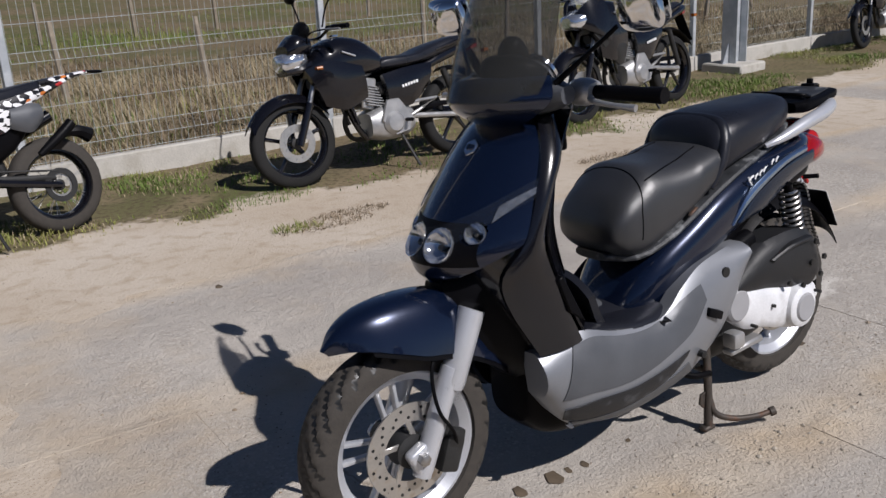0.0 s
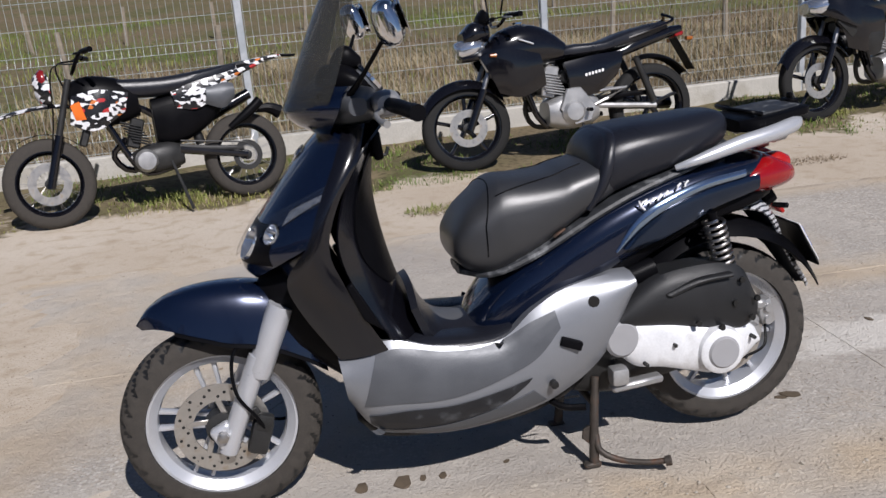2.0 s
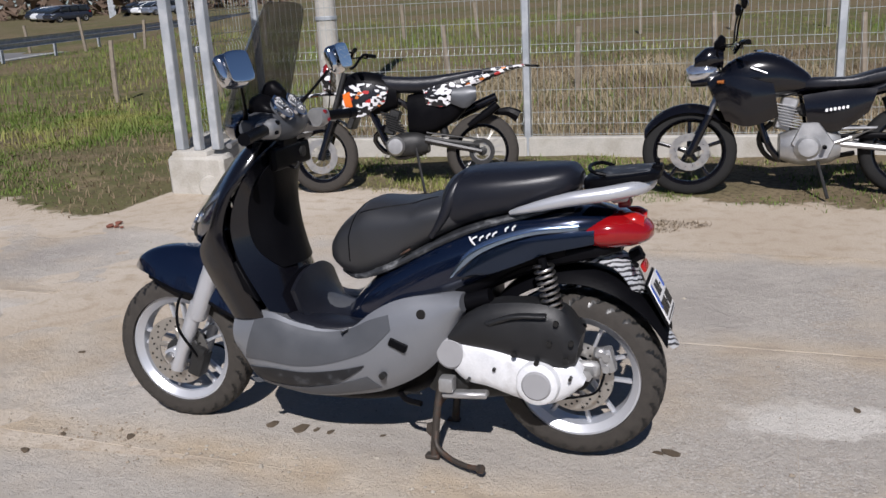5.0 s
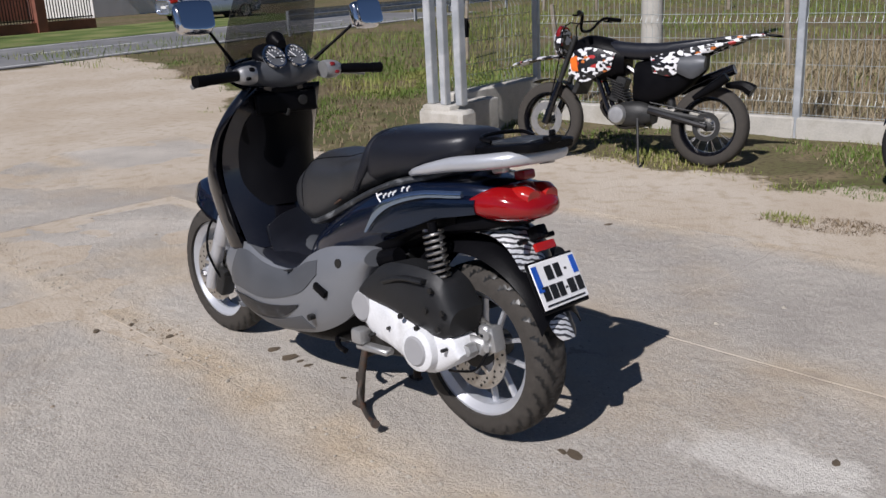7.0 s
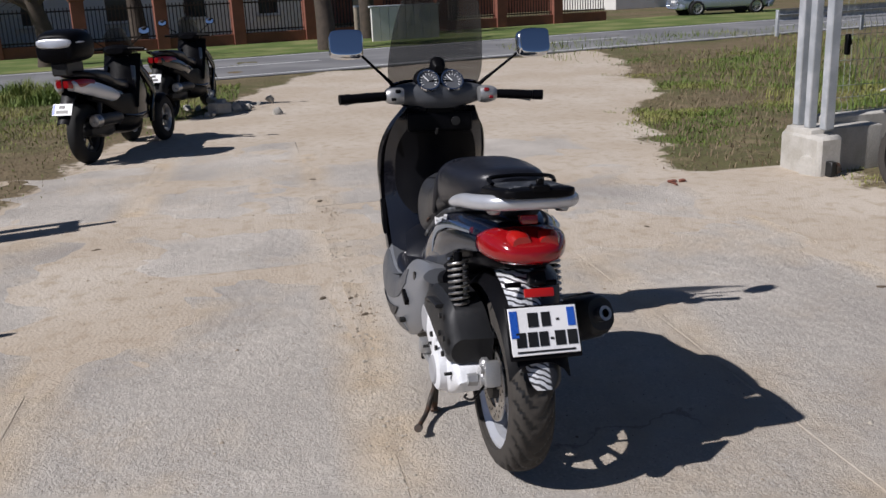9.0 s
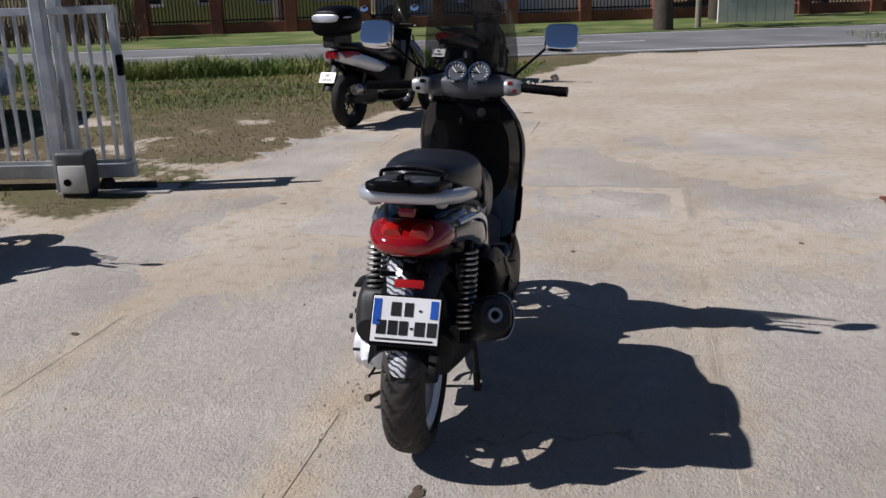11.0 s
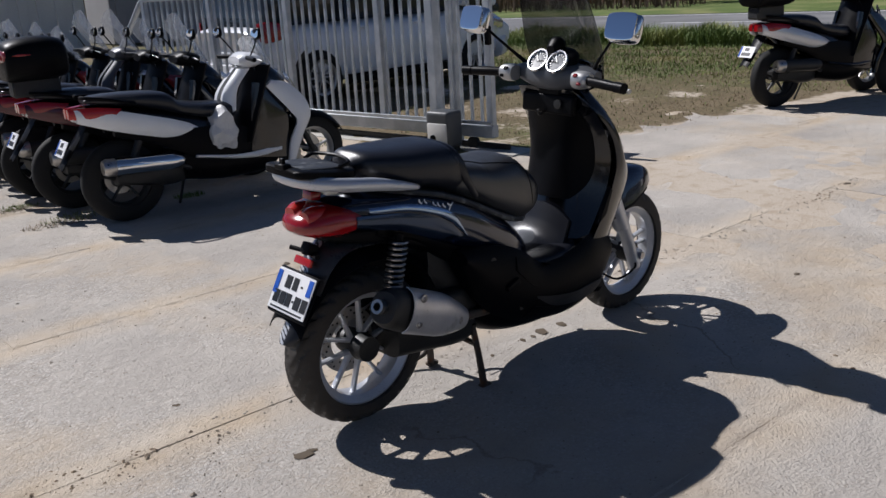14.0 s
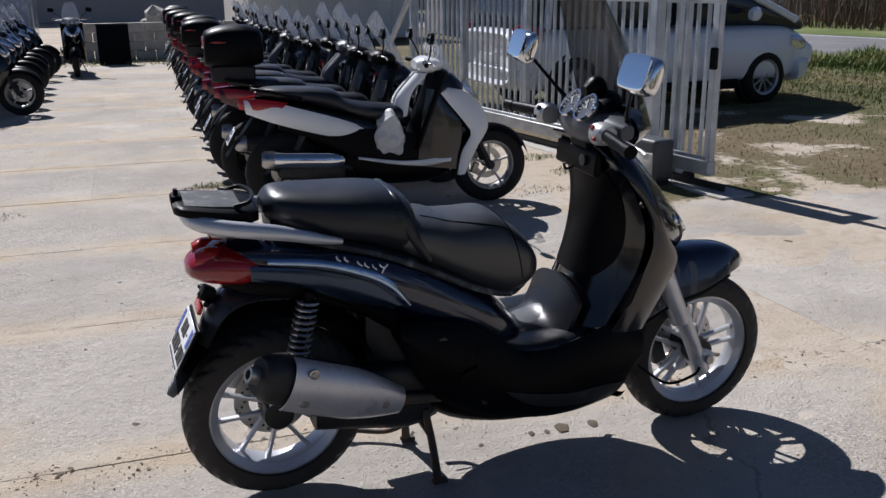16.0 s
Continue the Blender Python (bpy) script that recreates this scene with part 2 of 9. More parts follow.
def slab_material():
    """Weathered concrete: pale fines, worn grey patches with showing aggregate, sand drifts and cracks."""
    m = bpy.data.materials.new("weathered concrete slab")
    m.use_nodes = True
    nt = m.node_tree
    N, L = nt.nodes, nt.links
    p = N["Principled BSDF"]
    p.inputs["Roughness"].default_value, p.inputs["Specular IOR Level"].default_value = 0.92, 0.2
    geo, info = N.new("ShaderNodeNewGeometry"), N.new("ShaderNodeObjectInfo")

    def tex(scale, detail=4, rough=0.55):
        n = N.new("ShaderNodeTexNoise")
        n.inputs["Scale"].default_value, n.inputs["Detail"].default_value, n.inputs["Roughness"].default_value = scale, detail, rough
        L.new(geo.outputs["Position"], n.inputs["Vector"])
        return n.outputs["Fac"]

    def step(v, a, b, lo=0.0, hi=1.0):
        r = N.new("ShaderNodeMapRange")
        L.new(v, r.inputs["Value"])
        for k, w in (("From Min", a), ("From Max", b), ("To Min", lo), ("To Max", hi)):
            r.inputs[k].default_value = w
        return r.outputs[0]

    def mix(f, a, b):
        x = N.new("ShaderNodeMix")
        x.data_type = "RGBA"
        L.new(f, x.inputs["Factor"])
        for v, k in ((a, "A"), (b, "B")):
            if isinstance(v, tuple):
                x.inputs[k].default_value = (*v, 1)
            else:
                L.new(v, x.inputs[k])
        return x.outputs["Result"]

    def times(a, b):
        x = N.new("ShaderNodeMath")
        x.operation = "MULTIPLY"
        L.new(a, x.inputs[0])
        L.new(b, x.inputs[1])
        return x.outputs[0]

    def cell(scale, feature="F1"):
        v = N.new("ShaderNodeTexVoronoi")
        v.feature = feature
        v.inputs["Scale"].default_value = scale
        L.new(geo.outputs["Position"], v.inputs["Vector"])
        return v

    def maths(op, a, b):
        x = N.new("ShaderNodeMath")
        x.operation = op
        for k, v in enumerate((a, b)):
            if isinstance(v, (int, float)):
                x.inputs[k].default_value = v
            else:
                L.new(v, x.inputs[k])
        return x.outputs[0]

    c = mix(step(tex(0.8, 7), 0.36, 0.66), (0.37, 0.34, 0.305), (0.56, 0.515, 0.455))
    # worn skin: rounded grey and white stones show through
    stones = cell(85)
    shade = N.new("ShaderNodeSeparateColor")
    L.new(stones.outputs["Color"], shade.inputs[0])
    agg = mix(shade.outputs[0], (0.22, 0.205, 0.185), (0.60, 0.57, 0.53))
    agg = mix(step(stones.outputs["Distance"], 0.35, 0.75), agg, (0.33, 0.29, 0.245))
    sep = N.new("ShaderNodeSeparateXYZ")
    L.new(geo.outputs["Position"], sep.inputs[0])
    rear = step(sep.outputs[0], 2.2, -1.2, -0.05, 0.085)
    wornat = step(maths("ADD", tex(0.75, 8, 0.65), rear), 0.48, 0.62, 0.03, 0.62)
    c = mix(wornat, c, agg)
    pale = step(tex(2.3, 8, 0.7), 0.60, 0.70, 0.0, 0.6)
    c = mix(pale, c, (0.58, 0.555, 0.51))
    # a lime-pale scraped patch beside the scooter
    from_patch = N.new("ShaderNodeVectorMath")
    from_patch.operation = "MULTIPLY_ADD"
    L.new(geo.outputs["Position"], from_patch.inputs[0])
    from_patch.inputs[1].default_value, from_patch.inputs[2].default_value = (3.2, 6.0, 0.0), (2.35, 2.35, 0.0)
    far_off = N.new("ShaderNodeVectorMath")
    far_off.operation = "LENGTH"
    L.new(from_patch.outputs[0], far_off.inputs[0])
    scraped = step(maths("ADD", far_off.outputs["Value"], maths("MULTIPLY", tex(5.0, 8, 0.7), 2.2)), 2.15, 1.85, 0.0, 0.75)
    c = mix(scraped, c, (0.64, 0.61, 0.56))
    # sand gathers in drifts and along the long joints
    off = maths("ABSOLUTE", maths("SUBTRACT", maths("FRACT", maths("DIVIDE", maths("SUBTRACT", sep.outputs[1], 0.39 - 0.7), 1.4), 0), 0.5), 0)
    along = maths("MULTIPLY", step(off, 0.16, 0.04), step(tex(1.3, 6), 0.30, 0.50))
    drift = maths("MAXIMUM", step(tex(0.6, 9, 0.62), 0.50, 0.64, 0.0, 0.85), maths("MULTIPLY", along, 0.9))
    sandc = mix(step(tex(3.5, 6), 0.4, 0.65), (0.49, 0.395, 0.285), (0.55, 0.475, 0.38))
    sandc = mix(times(step(off, 0.03, 0.0, 0.0, 0.6), step(tex(2.8, 6), 0.45, 0.6)), sandc, (0.30, 0.245, 0.185))
    c = mix(drift, c, sandc)
    fleck = step(tex(38, 5, 0.7), 0.61, 0.70, 0.0, 0.8)
    c = mix(fleck, c, (0.21, 0.175, 0.14))
    c = mix(step(tex(0.33, 8, 0.65), 0.50, 0.66, 0.0, 0.5), c, (0.30, 0.275, 0.25))
    c = mix(step(tex(5.5, 7, 0.7), 0.60, 0.72, 0.0, 0.45), c, (0.27, 0.235, 0.20))
    warp = N.new("ShaderNodeVectorMath")
    warp.operation = "MULTIPLY_ADD"
    nz = N.new("ShaderNodeTexNoise")
    nz.inputs["Scale"].default_value, nz.inputs["Detail"].default_value = 2.6, 8
    L.new(geo.outputs["Position"], nz.inputs["Vector"])
    L.new(nz.outputs["Color"], warp.inputs[0])
    warp.inputs[1].default_value = (0.7, 0.7, 0.0)
    L.new(geo.outputs["Position"], warp.inputs[2])
    vor = cell(0.42, "DISTANCE_TO_EDGE")
    L.new(warp.outputs[0], vor.inputs["Vector"])
    crack = times(step(vor.outputs["Distance"], 0.0, 0.004, 0.7, 0.0), step(tex(0.9), 0.56, 0.62))
    c = mix(crack, c, (0.24, 0.195, 0.15))
    each = N.new("ShaderNodeVectorMath")
    each.operation = "SCALE"
    L.new(c, each.inputs[0])
    L.new(step(info.outputs["Random"], 0, 1, 0.96, 1.04), each.inputs["Scale"])
    L.new(each.outputs[0], p.inputs["Base Color"])
    b = N.new("ShaderNodeBump")
    b.inputs["Strength"].default_value, b.inputs["Distance"].default_value = 0.9, 0.009
    L.new(maths("ADD", tex(95, 6, 0.65), maths("MULTIPLY", tex(14, 4), 1.5)), b.inputs["Height"])
    L.new(b.outputs[0], p.inputs["Normal"])
    return m


M["slab"] = slab_material()
M["chip"] = mat("stone chips", (0.40, 0.36, 0.30), 0.9, 0, 0.3, 0.9, 25, alt=(0.20, 0.15, 0.10), alt_amount=0.5)
M["gauge"] = mat("grey gauge dial", (0.10, 0.105, 0.115), 0.12, 0, 0.1, coat=0.8, rvar=0.03)
M["grit"] = mat("dark grit", (0.24, 0.20, 0.16), 0.9, 0, 0.4, 3, 60)


def sticker_material():
    """White plastic under a jumble of black, red and green sticker shapes."""
    m = mat("sticker patchwork", (0.7, 0.7, 0.7), 0.3, 0, 0.05, coat=0.3)
    nt = m.node_tree
    N, L = nt.nodes, nt.links
    co, vor = N.new("ShaderNodeTexCoord"), N.new("ShaderNodeTexVoronoi")
    vor.inputs["Scale"].default_value = 30
    squash = N.new("ShaderNodeMapping")
    squash.inputs["Scale"].default_value = (0.9, 0.9, 1.5)
    squash.inputs["Rotation"].default_value = (0, 0.5, 0)
    L.new(co.outputs["Object"], squash.inputs["Vector"])
    L.new(squash.outputs[0], vor.inputs["Vector"])
    ramp = N.new("ShaderNodeValToRGB")
    ramp.color_ramp.interpolation = "CONSTANT"
    e = ramp.color_ramp.elements
    e[0].color, e[1].position, e[1].color = (0.72, 0.72, 0.74, 1), 0.20, (0.012, 0.012, 0.014, 1)
    for at, c in ((0.48, (0.72, 0.72, 0.74, 1)), (0.66, (0.012, 0.012, 0.014, 1)), (0.93, (0.42, 0.03, 0.03, 1)), (0.965, (0.55, 0.16, 0.03, 1))):
        k = e.new(at)
        k.color = c
    sep = N.new("ShaderNodeSeparateColor")
    L.new(vor.outputs["Color"], sep.inputs[0])
    L.new(sep.outputs[0], ramp.inputs[0])
    L.new(ramp.outputs[0], N["Principled BSDF"].inputs["Base Color"])
    return m


M["sticker"] = sticker_material()


def reflection_material():
    """Silver plastic; wavy dark reflections and a shaded right half are put into its colour."""
    m = mat("silver mudguard with dark wavy stripes", (0.58, 0.59, 0.61), 0.3, 0.3, 0.08)
    N, L = m.node_tree.nodes, m.node_tree.links
    co, wave, ramp = N.new("ShaderNodeTexCoord"), N.new("ShaderNodeTexWave"), N.new("ShaderNodeValToRGB")
    turned = N.new("ShaderNodeMapping")
    turned.inputs["Rotation"].default_value = (0.5, 0.9, 0.9)
    L.new(co.outputs["Object"], turned.inputs["Vector"])
    L.new(turned.outputs[0], wave.inputs["Vector"])
    wave.inputs["Scale"].default_value, wave.inputs["Distortion"].default_value = 20.0, 5.0
    wave.inputs["Detail"].default_value, wave.inputs["Detail Scale"].default_value = 2.0, 1.2
    e = ramp.color_ramp.elements
    e[0].position, e[0].color = 0.30, (0.05, 0.05, 0.055, 1)
    e[1].position, e[1].color = 0.42, (0.58, 0.59, 0.61, 1)
    L.new(wave.outputs["Fac"], ramp.inputs[0])
    # right of the middle the shade is painted as a flat dark colour
    half, side, both = N.new("ShaderNodeSeparateXYZ"), N.new("ShaderNodeMapRange"), N.new("ShaderNodeMix")
    L.new(co.outputs["Object"], half.inputs[0])
    L.new(half.outputs[1], side.inputs["Value"])
    side.inputs["From Min"].default_value, side.inputs["From Max"].default_value = -0.012, -0.006
    both.data_type = "RGBA"
    L.new(side.outputs[0], both.inputs["Factor"])
    both.inputs["A"].default_value = (0.035, 0.035, 0.038, 1)
    L.new(ramp.outputs[0], both.inputs["B"])
    L.new(both.outputs["Result"], N["Principled BSDF"].inputs["Base Color"])
    return m


M["mudguard"] = reflection_material()


def glass(name, tint, rough=0.03, alpha=0.35):
    m = mat(name, tint, rough, 0, 0.02, rvar=0.01, alpha=alpha, spec=0.5)
    return m


M["screen"] = glass("smoke tinted screen", (0.045, 0.045, 0.042), 0.05, 0.52)
M["clear_screen"] = glass("clear scratched screen", (0.82, 0.84, 0.86), 0.10, 0.26)
M["lens_clear"] = glass("clear lamp lens", (0.04, 0.05, 0.07), 0.03, 0.10)


# ---- building blocks ----
def thing(name, label, category, m=Matrix(), group="", kind=""):
    ob = new(name)
    ob.empty_display_size = 0.1
    ob.matrix_basis = m
    return tagged(ob, label, category, group, kind)


def part(name, bm, material, parent=None, label="", angle=38):
    me = bpy.data.meshes.new(name)
    bmesh.ops.recalc_face_normals(bm, faces=bm.faces)
    bm.to_mesh(me)
    bm.free()
    for p in me.polygons:
        p.use_smooth = True
    me.set_sharp_from_angle(angle=radians(angle))
    me.materials.append(material)
    ob = new(name, me)
    ob.parent = parent
    if label:
        ob["label"] = label
    return ob


def again(ob, m, parent=None):
    """The same mesh once more, as an object of its own."""
    o = new(ob.name.split(".")[0], ob.data)
    o.parent = parent if parent else ob.parent
    o.matrix_basis = m
    if "label" in ob:
        o["label"] = ob["label"]
    return o


def raw(name, verts, faces, material, parent=None, label="", smooth=False):
    me = bpy.data.meshes.new(name)
    me.from_pydata([tuple(v) for v in verts], [], faces)
    me.update()
    if smooth:
        for p in me.polygons:
            p.use_smooth = True
    me.materials.append(material)
    ob = new(name, me)
    ob.parent = parent
    if label:
        ob["label"] = label
    return ob


def box(bm, c, size, rot=(0, 0, 0), bevel=0.0, seg=1):
    r = bmesh.ops.create_cube(bm, size=1.0)
    vs = r["verts"]
    m = pose(*c, *rot) @ Matrix.Diagonal((*size, 1))
    bmesh.ops.transform(bm, matrix=m, verts=vs)
    if bevel:
        es = list({e for v in vs for e in v.link_edges})
        bmesh.ops.bevel(bm, geom=es, offset=bevel, segments=seg, affect="EDGES", profile=0.6)
    return bm


def B(c, size, rot=(0, 0, 0), bevel=0.0, seg=1):
    return box(bmesh.new(), c, size, rot, bevel, seg)


def spline(pts, n):
    """A smooth run of n points through the given ones (Catmull-Rom, by length)."""
    p = np.array(pts, float)
    if len(p) == 2:
        return [Vector(p[0] + (p[1] - p[0]) * k / (n - 1)) for k in range(n)]
    d = np.r_[0, np.cumsum(np.linalg.norm(np.diff(p, axis=0), axis=1) + 1e-9)]
    ext = np.vstack([2 * p[0] - p[1], p, 2 * p[-1] - p[-2]])
    out = []
    for s in np.linspace(0, d[-1], n):
        i = min(max(int(np.searchsorted(d, s, "right")) - 1, 0), len(p) - 2)
        t = (s - d[i]) / (d[i + 1] - d[i])
        a, b, c, e = ext[i : i + 4]
        v = 0.5 * (2 * b + (c - a) * t + (2 * a - 5 * b + 4 * c - e) * t * t + (3 * b - a - 3 * c + e) * t**3)
        out.append(Vector(v))
    return out


def rings(bm, loops, caps=True, close=False):
    vs = [[bm.verts.new(p) for p in ring] for ring in loops]
    n = len(vs[0])
    pairs = list(zip(vs, vs[1:])) + ([(vs[-1], vs[0])] if close else [])
    for a, b in pairs:
        for k in range(n):
            bm.faces.new((a[k], a[(k + 1) % n], b[(k + 1) % n], b[k]))
    if caps and not close:
        bm.faces.new(vs[0][::-1])
        bm.faces.new(vs[-1])
    return bm


def tube(bm, pts, r, n=10, samples=0, caps=True):
    """A round bar along a path; r is one radius or a list of them along it."""
    path = spline(pts, samples) if samples else [Vector(p) for p in pts]
    k = len(path)
    rr = [r] * k if not isinstance(r, (list, tuple)) else [float(v) for v in np.interp(np.linspace(0, 1, k), np.linspace(0, 1, len(r)), r)]
    loops, side = [], None
    for i, p in enumerate(path):
        way = (path[min(i + 1, k - 1)] - path[max(i - 1, 0)]).normalized()
        if side is None:
            side = way.orthogonal().normalized()
        side = (side - way * side.dot(way)).normalized()
        up = way.cross(side)
        loops.append([p + rr[i] * (math.cos(2 * math.pi * j / n) * side + math.sin(2 * math.pi * j / n) * up) for j in range(n)])
    return rings(bm, loops, caps)


def T(pts, r, n=10, samples=0, caps=True):
    return tube(bmesh.new(), pts, r, n, samples, caps)


def lathe(bm, profile, n=48, m=Matrix(), close=False):
    """A turned body round the y axis: profile of (radius, y)."""
    loops = []
    for j in range(n):
        a = 2 * math.pi * j / n
        loops.append([m @ Vector((r * math.cos(a), y, r * math.sin(a))) for r, y in profile])
    vs = [[bm.verts.new(p) for p in ring] for ring in loops]
    k = len(profile)
    for a, b in zip(vs, vs[1:] + vs[:1]):
        for i in range(k - 1 + (1 if close else 0)):
            bm.faces.new((a[i], b[i], b[(i + 1) % k], a[(i + 1) % k]))
    if not close:
        for i in (0, k - 1):
            if profile[i][0] > 1e-6:
                bm.faces.new([v[i] for v in vs])
    bmesh.ops.remove_doubles(bm, verts=bm.verts, dist=1e-6)
    return bm


def Lathe(profile, n=48, m=Matrix(), close=False):
    return lathe(bmesh.new(), profile, n, m, close)


def loft(stations, n=28, samples=0, power=2.6, caps=True):
    """A body along x: stations of (x, z_low, z_high, half_width[, y_middle]), rounded like a superellipse."""
    st = [tuple(s) + (0.0,) * (5 - len(s)) for s in stations]
    if samples:
        arr = np.array(st)
        t = np.linspace(0, len(st) - 1, samples)
        ext = np.vstack([2 * arr[0] - arr[1], arr, 2 * arr[-1] - arr[-2]])
        st = []
        for v in t:
            i = min(int(v), len(arr) - 2)
            u = v - i
            a, b, c, e = ext[i : i + 4]
            st.append(0.5 * (2 * b + (c - a) * u + (2 * a - 5 * b + 4 * c - e) * u * u + (3 * b - a - 3 * c + e) * u**3))
    loops = []
    for x, lo, hi, w, y0 in st:
        ring = []
        for k in range(n):
            a = 2 * math.pi * k / n
            c, s = math.cos(a), math.sin(a)
            ring.append((x, y0 + max(w, 0.001) * math.copysign(abs(c) ** (2 / power), c), (lo + hi) / 2 + max(hi - lo, 0.002) / 2 * math.copysign(abs(s) ** (2 / power), s)))
        loops.append(ring)
    return rings(bmesh.new(), loops, caps)


def sheet(fn, nu, nv, thick):
    """A bent plate: fn(u, v) gives its outer face for u, v in 0..1; it is thickened inwards."""
    g = [[Vector(fn(i / nu, j / nv)) for j in range(nv + 1)] for i in range(nu + 1)]
    bm = bmesh.new()
    nor = [[None] * (nv + 1) for _ in range(nu + 1)]
    for i in range(nu + 1):
        for j in range(nv + 1):
            du = g[min(i + 1, nu)][j] - g[max(i - 1, 0)][j]
            dv = g[i][min(j + 1, nv)] - g[i][max(j - 1, 0)]
            c = du.cross(dv)
            nor[i][j] = c.normalized() if c.length > 1e-9 else Vector((0, 0, 0))
    a = [[bm.verts.new(g[i][j]) for j in range(nv + 1)] for i in range(nu + 1)]
    b = [[bm.verts.new(g[i][j] - thick * nor[i][j]) for j in range(nv + 1)] for i in range(nu + 1)]
    for i in range(nu):
        for j in range(nv):
            bm.faces.new((a[i][j], a[i + 1][j], a[i + 1][j + 1], a[i][j + 1]))
            bm.faces.new((b[i][j], b[i][j + 1], b[i + 1][j + 1], b[i + 1][j]))
    for i in range(nu):
        bm.faces.new((a[i][0], b[i][0], b[i + 1][0], a[i + 1][0]))
        bm.faces.new((a[i][nv], a[i + 1][nv], b[i + 1][nv], b[i][nv]))
    for j in range(nv):
        bm.faces.new((a[0][j], a[0][j + 1], b[0][j + 1], b[0][j]))
        bm.faces.new((a[nu][j], b[nu][j], b[nu][j + 1], a[nu][j + 1]))
    return bm


def panel(upper, lower, bulge=0.02, thick=0.03, n=24, across=8, round_=0.5, side=1):
    """A side panel between an upper and a lower line of (x, y, z); it bulges outwards (+y, or -y for side = -1)."""
    U, D = spline(upper, n), spline(lower, n)
    loops = []
    for a, b in zip(U, D):
        ring = []
        for k in range(across + 1):
            v = k / across
            p = a.lerp(b, v)
            p.y += bulge * math.sin(math.pi * v) ** round_
            ring.append(p)
        for k in range(across, -1, -1):
            p = a.lerp(b, 0.04 + 0.92 * k / across)
            p.y -= thick
            ring.append(p)
        loops.append([Vector((p.x, side * p.y, p.z)) for p in ring])
    return rings(bmesh.new(), loops)


def plate(outline, y0, y1, bevel=0.004, seg=2, side=1):
    """A flat piece cut to an outline in x and z, from y0 to y1."""
    bm = bmesh.new()
    vs = [bm.verts.new((x, side * y0, z)) for x, z in outline]
    f = bm.faces.new(vs)
    r = bmesh.ops.extrude_face_region(bm, geom=[f])
    up = [v for v in r["geom"] if isinstance(v, bmesh.types.BMVert)]
    bmesh.ops.translate(bm, vec=(0, side * (y1 - y0), 0), verts=up)
    if bevel:
        bmesh.ops.bevel(bm, geom=list(bm.edges), offset=bevel, segments=seg, affect="EDGES", profile=0.6)
    return bm


def moved(bm, m):
    bmesh.ops.transform(bm, matrix=m, verts=bm.verts)
    return bm


def join(*bms):
    """One mesh from several pieces of the same part."""
    out = bmesh.new()
    for b in bms:
        me = bpy.data.meshes.new("piece")
        b.to_mesh(me)
        b.free()
        out.from_mesh(me)
        bpy.data.meshes.remove(me)
    return out


def tyre(r, w, tread=0.0, n=72, bead=None, lugs=34):
    """A tyre round the y axis; with tread, slanting grooves are cut into its crown."""
    bead = bead or r - w * 0.85
    prof = []
    for k in range(21):
        a = math.pi * (k / 20)
        c, s = math.cos(a), math.sin(a)
        y = -w / 2 * math.copysign(abs(c) ** 0.8, c)
        rr = bead + (r - bead) * abs(s) ** 0.62
        prof.append((rr, y))
    inner = [(bead - 0.002, w * 0.34), (bead - 0.002, -w * 0.34)]
    bm = bmesh.new()
    if tread:
        n = lugs * 8
    loops = []
    for j in range(n):
        a = 2 * math.pi * j / n
        ring = []
        for rr, y in prof:
            cut = 0.0
            v = 2 * y / w
            if tread and abs(v) < 0.93 and rr > r - 0.045:
                ph = (a * lugs / (2 * math.pi) + abs(v) ** 1.4 * 1.6 + (0.5 if v > 0 else 0.0)) % 1.0
                if ph < 0.24 and abs(v) > 0.12:
                    cut = tread
            ring.append(Vector(((rr - cut) * math.cos(a), y, (rr - cut) * math.sin(a))))
        for rr, y in inner:
            ring.append(Vector((rr * math.cos(a), y, rr * math.sin(a))))
        loops.append(ring)
    rings(bm, loops, caps=False, close=True)
    # sunk groove faces take a second material slot, for painted groove shade
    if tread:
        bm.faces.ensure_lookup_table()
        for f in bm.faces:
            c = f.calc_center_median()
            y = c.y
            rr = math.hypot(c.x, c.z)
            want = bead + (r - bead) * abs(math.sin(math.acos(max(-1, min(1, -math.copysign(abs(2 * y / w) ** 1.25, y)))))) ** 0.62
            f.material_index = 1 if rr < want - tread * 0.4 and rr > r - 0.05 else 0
    return bm


def rim(r, w, lip=0.018, n=64):
    """A wheel rim: two lips and a sunk well."""
    h = w / 2
    return Lathe([(r + 0.004, -h), (r + 0.004, -h + 0.008), (r - lip, -h + 0.016), (r - lip - 0.006, 0), (r - lip, h - 0.016),
                  (r + 0.004, h - 0.008), (r + 0.004, h), (r - 0.008, h), (r - lip - 0.012, h - 0.018), (r - lip - 0.016, 0),
                  (r - lip - 0.012, -h + 0.018), (r - 0.008, -h)], n, close=True)


def spoke(r0, r1, w0, w1, t, a, off=0.0):
    """One cast spoke at the angle a (radians) in the wheel's plane, off its radius by off."""
    return moved(loft([(r0, off - w0, off + w0, t * 1.2), ((r0 + r1) / 2, off - w0 * 0.72, off + w0 * 0.72, t), (r1, off - w1, off + w1, t)], 12, 6, 3.5), Matrix.Rotation(-a, 4, "Y"))


def brake_disc(r, hub, n=48, holes=24):
    bm = bmesh.new()
    loops = []
    seg = n
    prof = [(hub, -0.002), (r, -0.002), (r, 0.002), (hub, 0.002)]
    return lathe(bm, prof, seg, close=True)


UP = Matrix.Identity(4)


# ---- the ground ----
def smooth(a, b, v):
    t = min(max((v - a) / (b - a), 0.0), 1.0)
    return t * t * (3 - 2 * t)


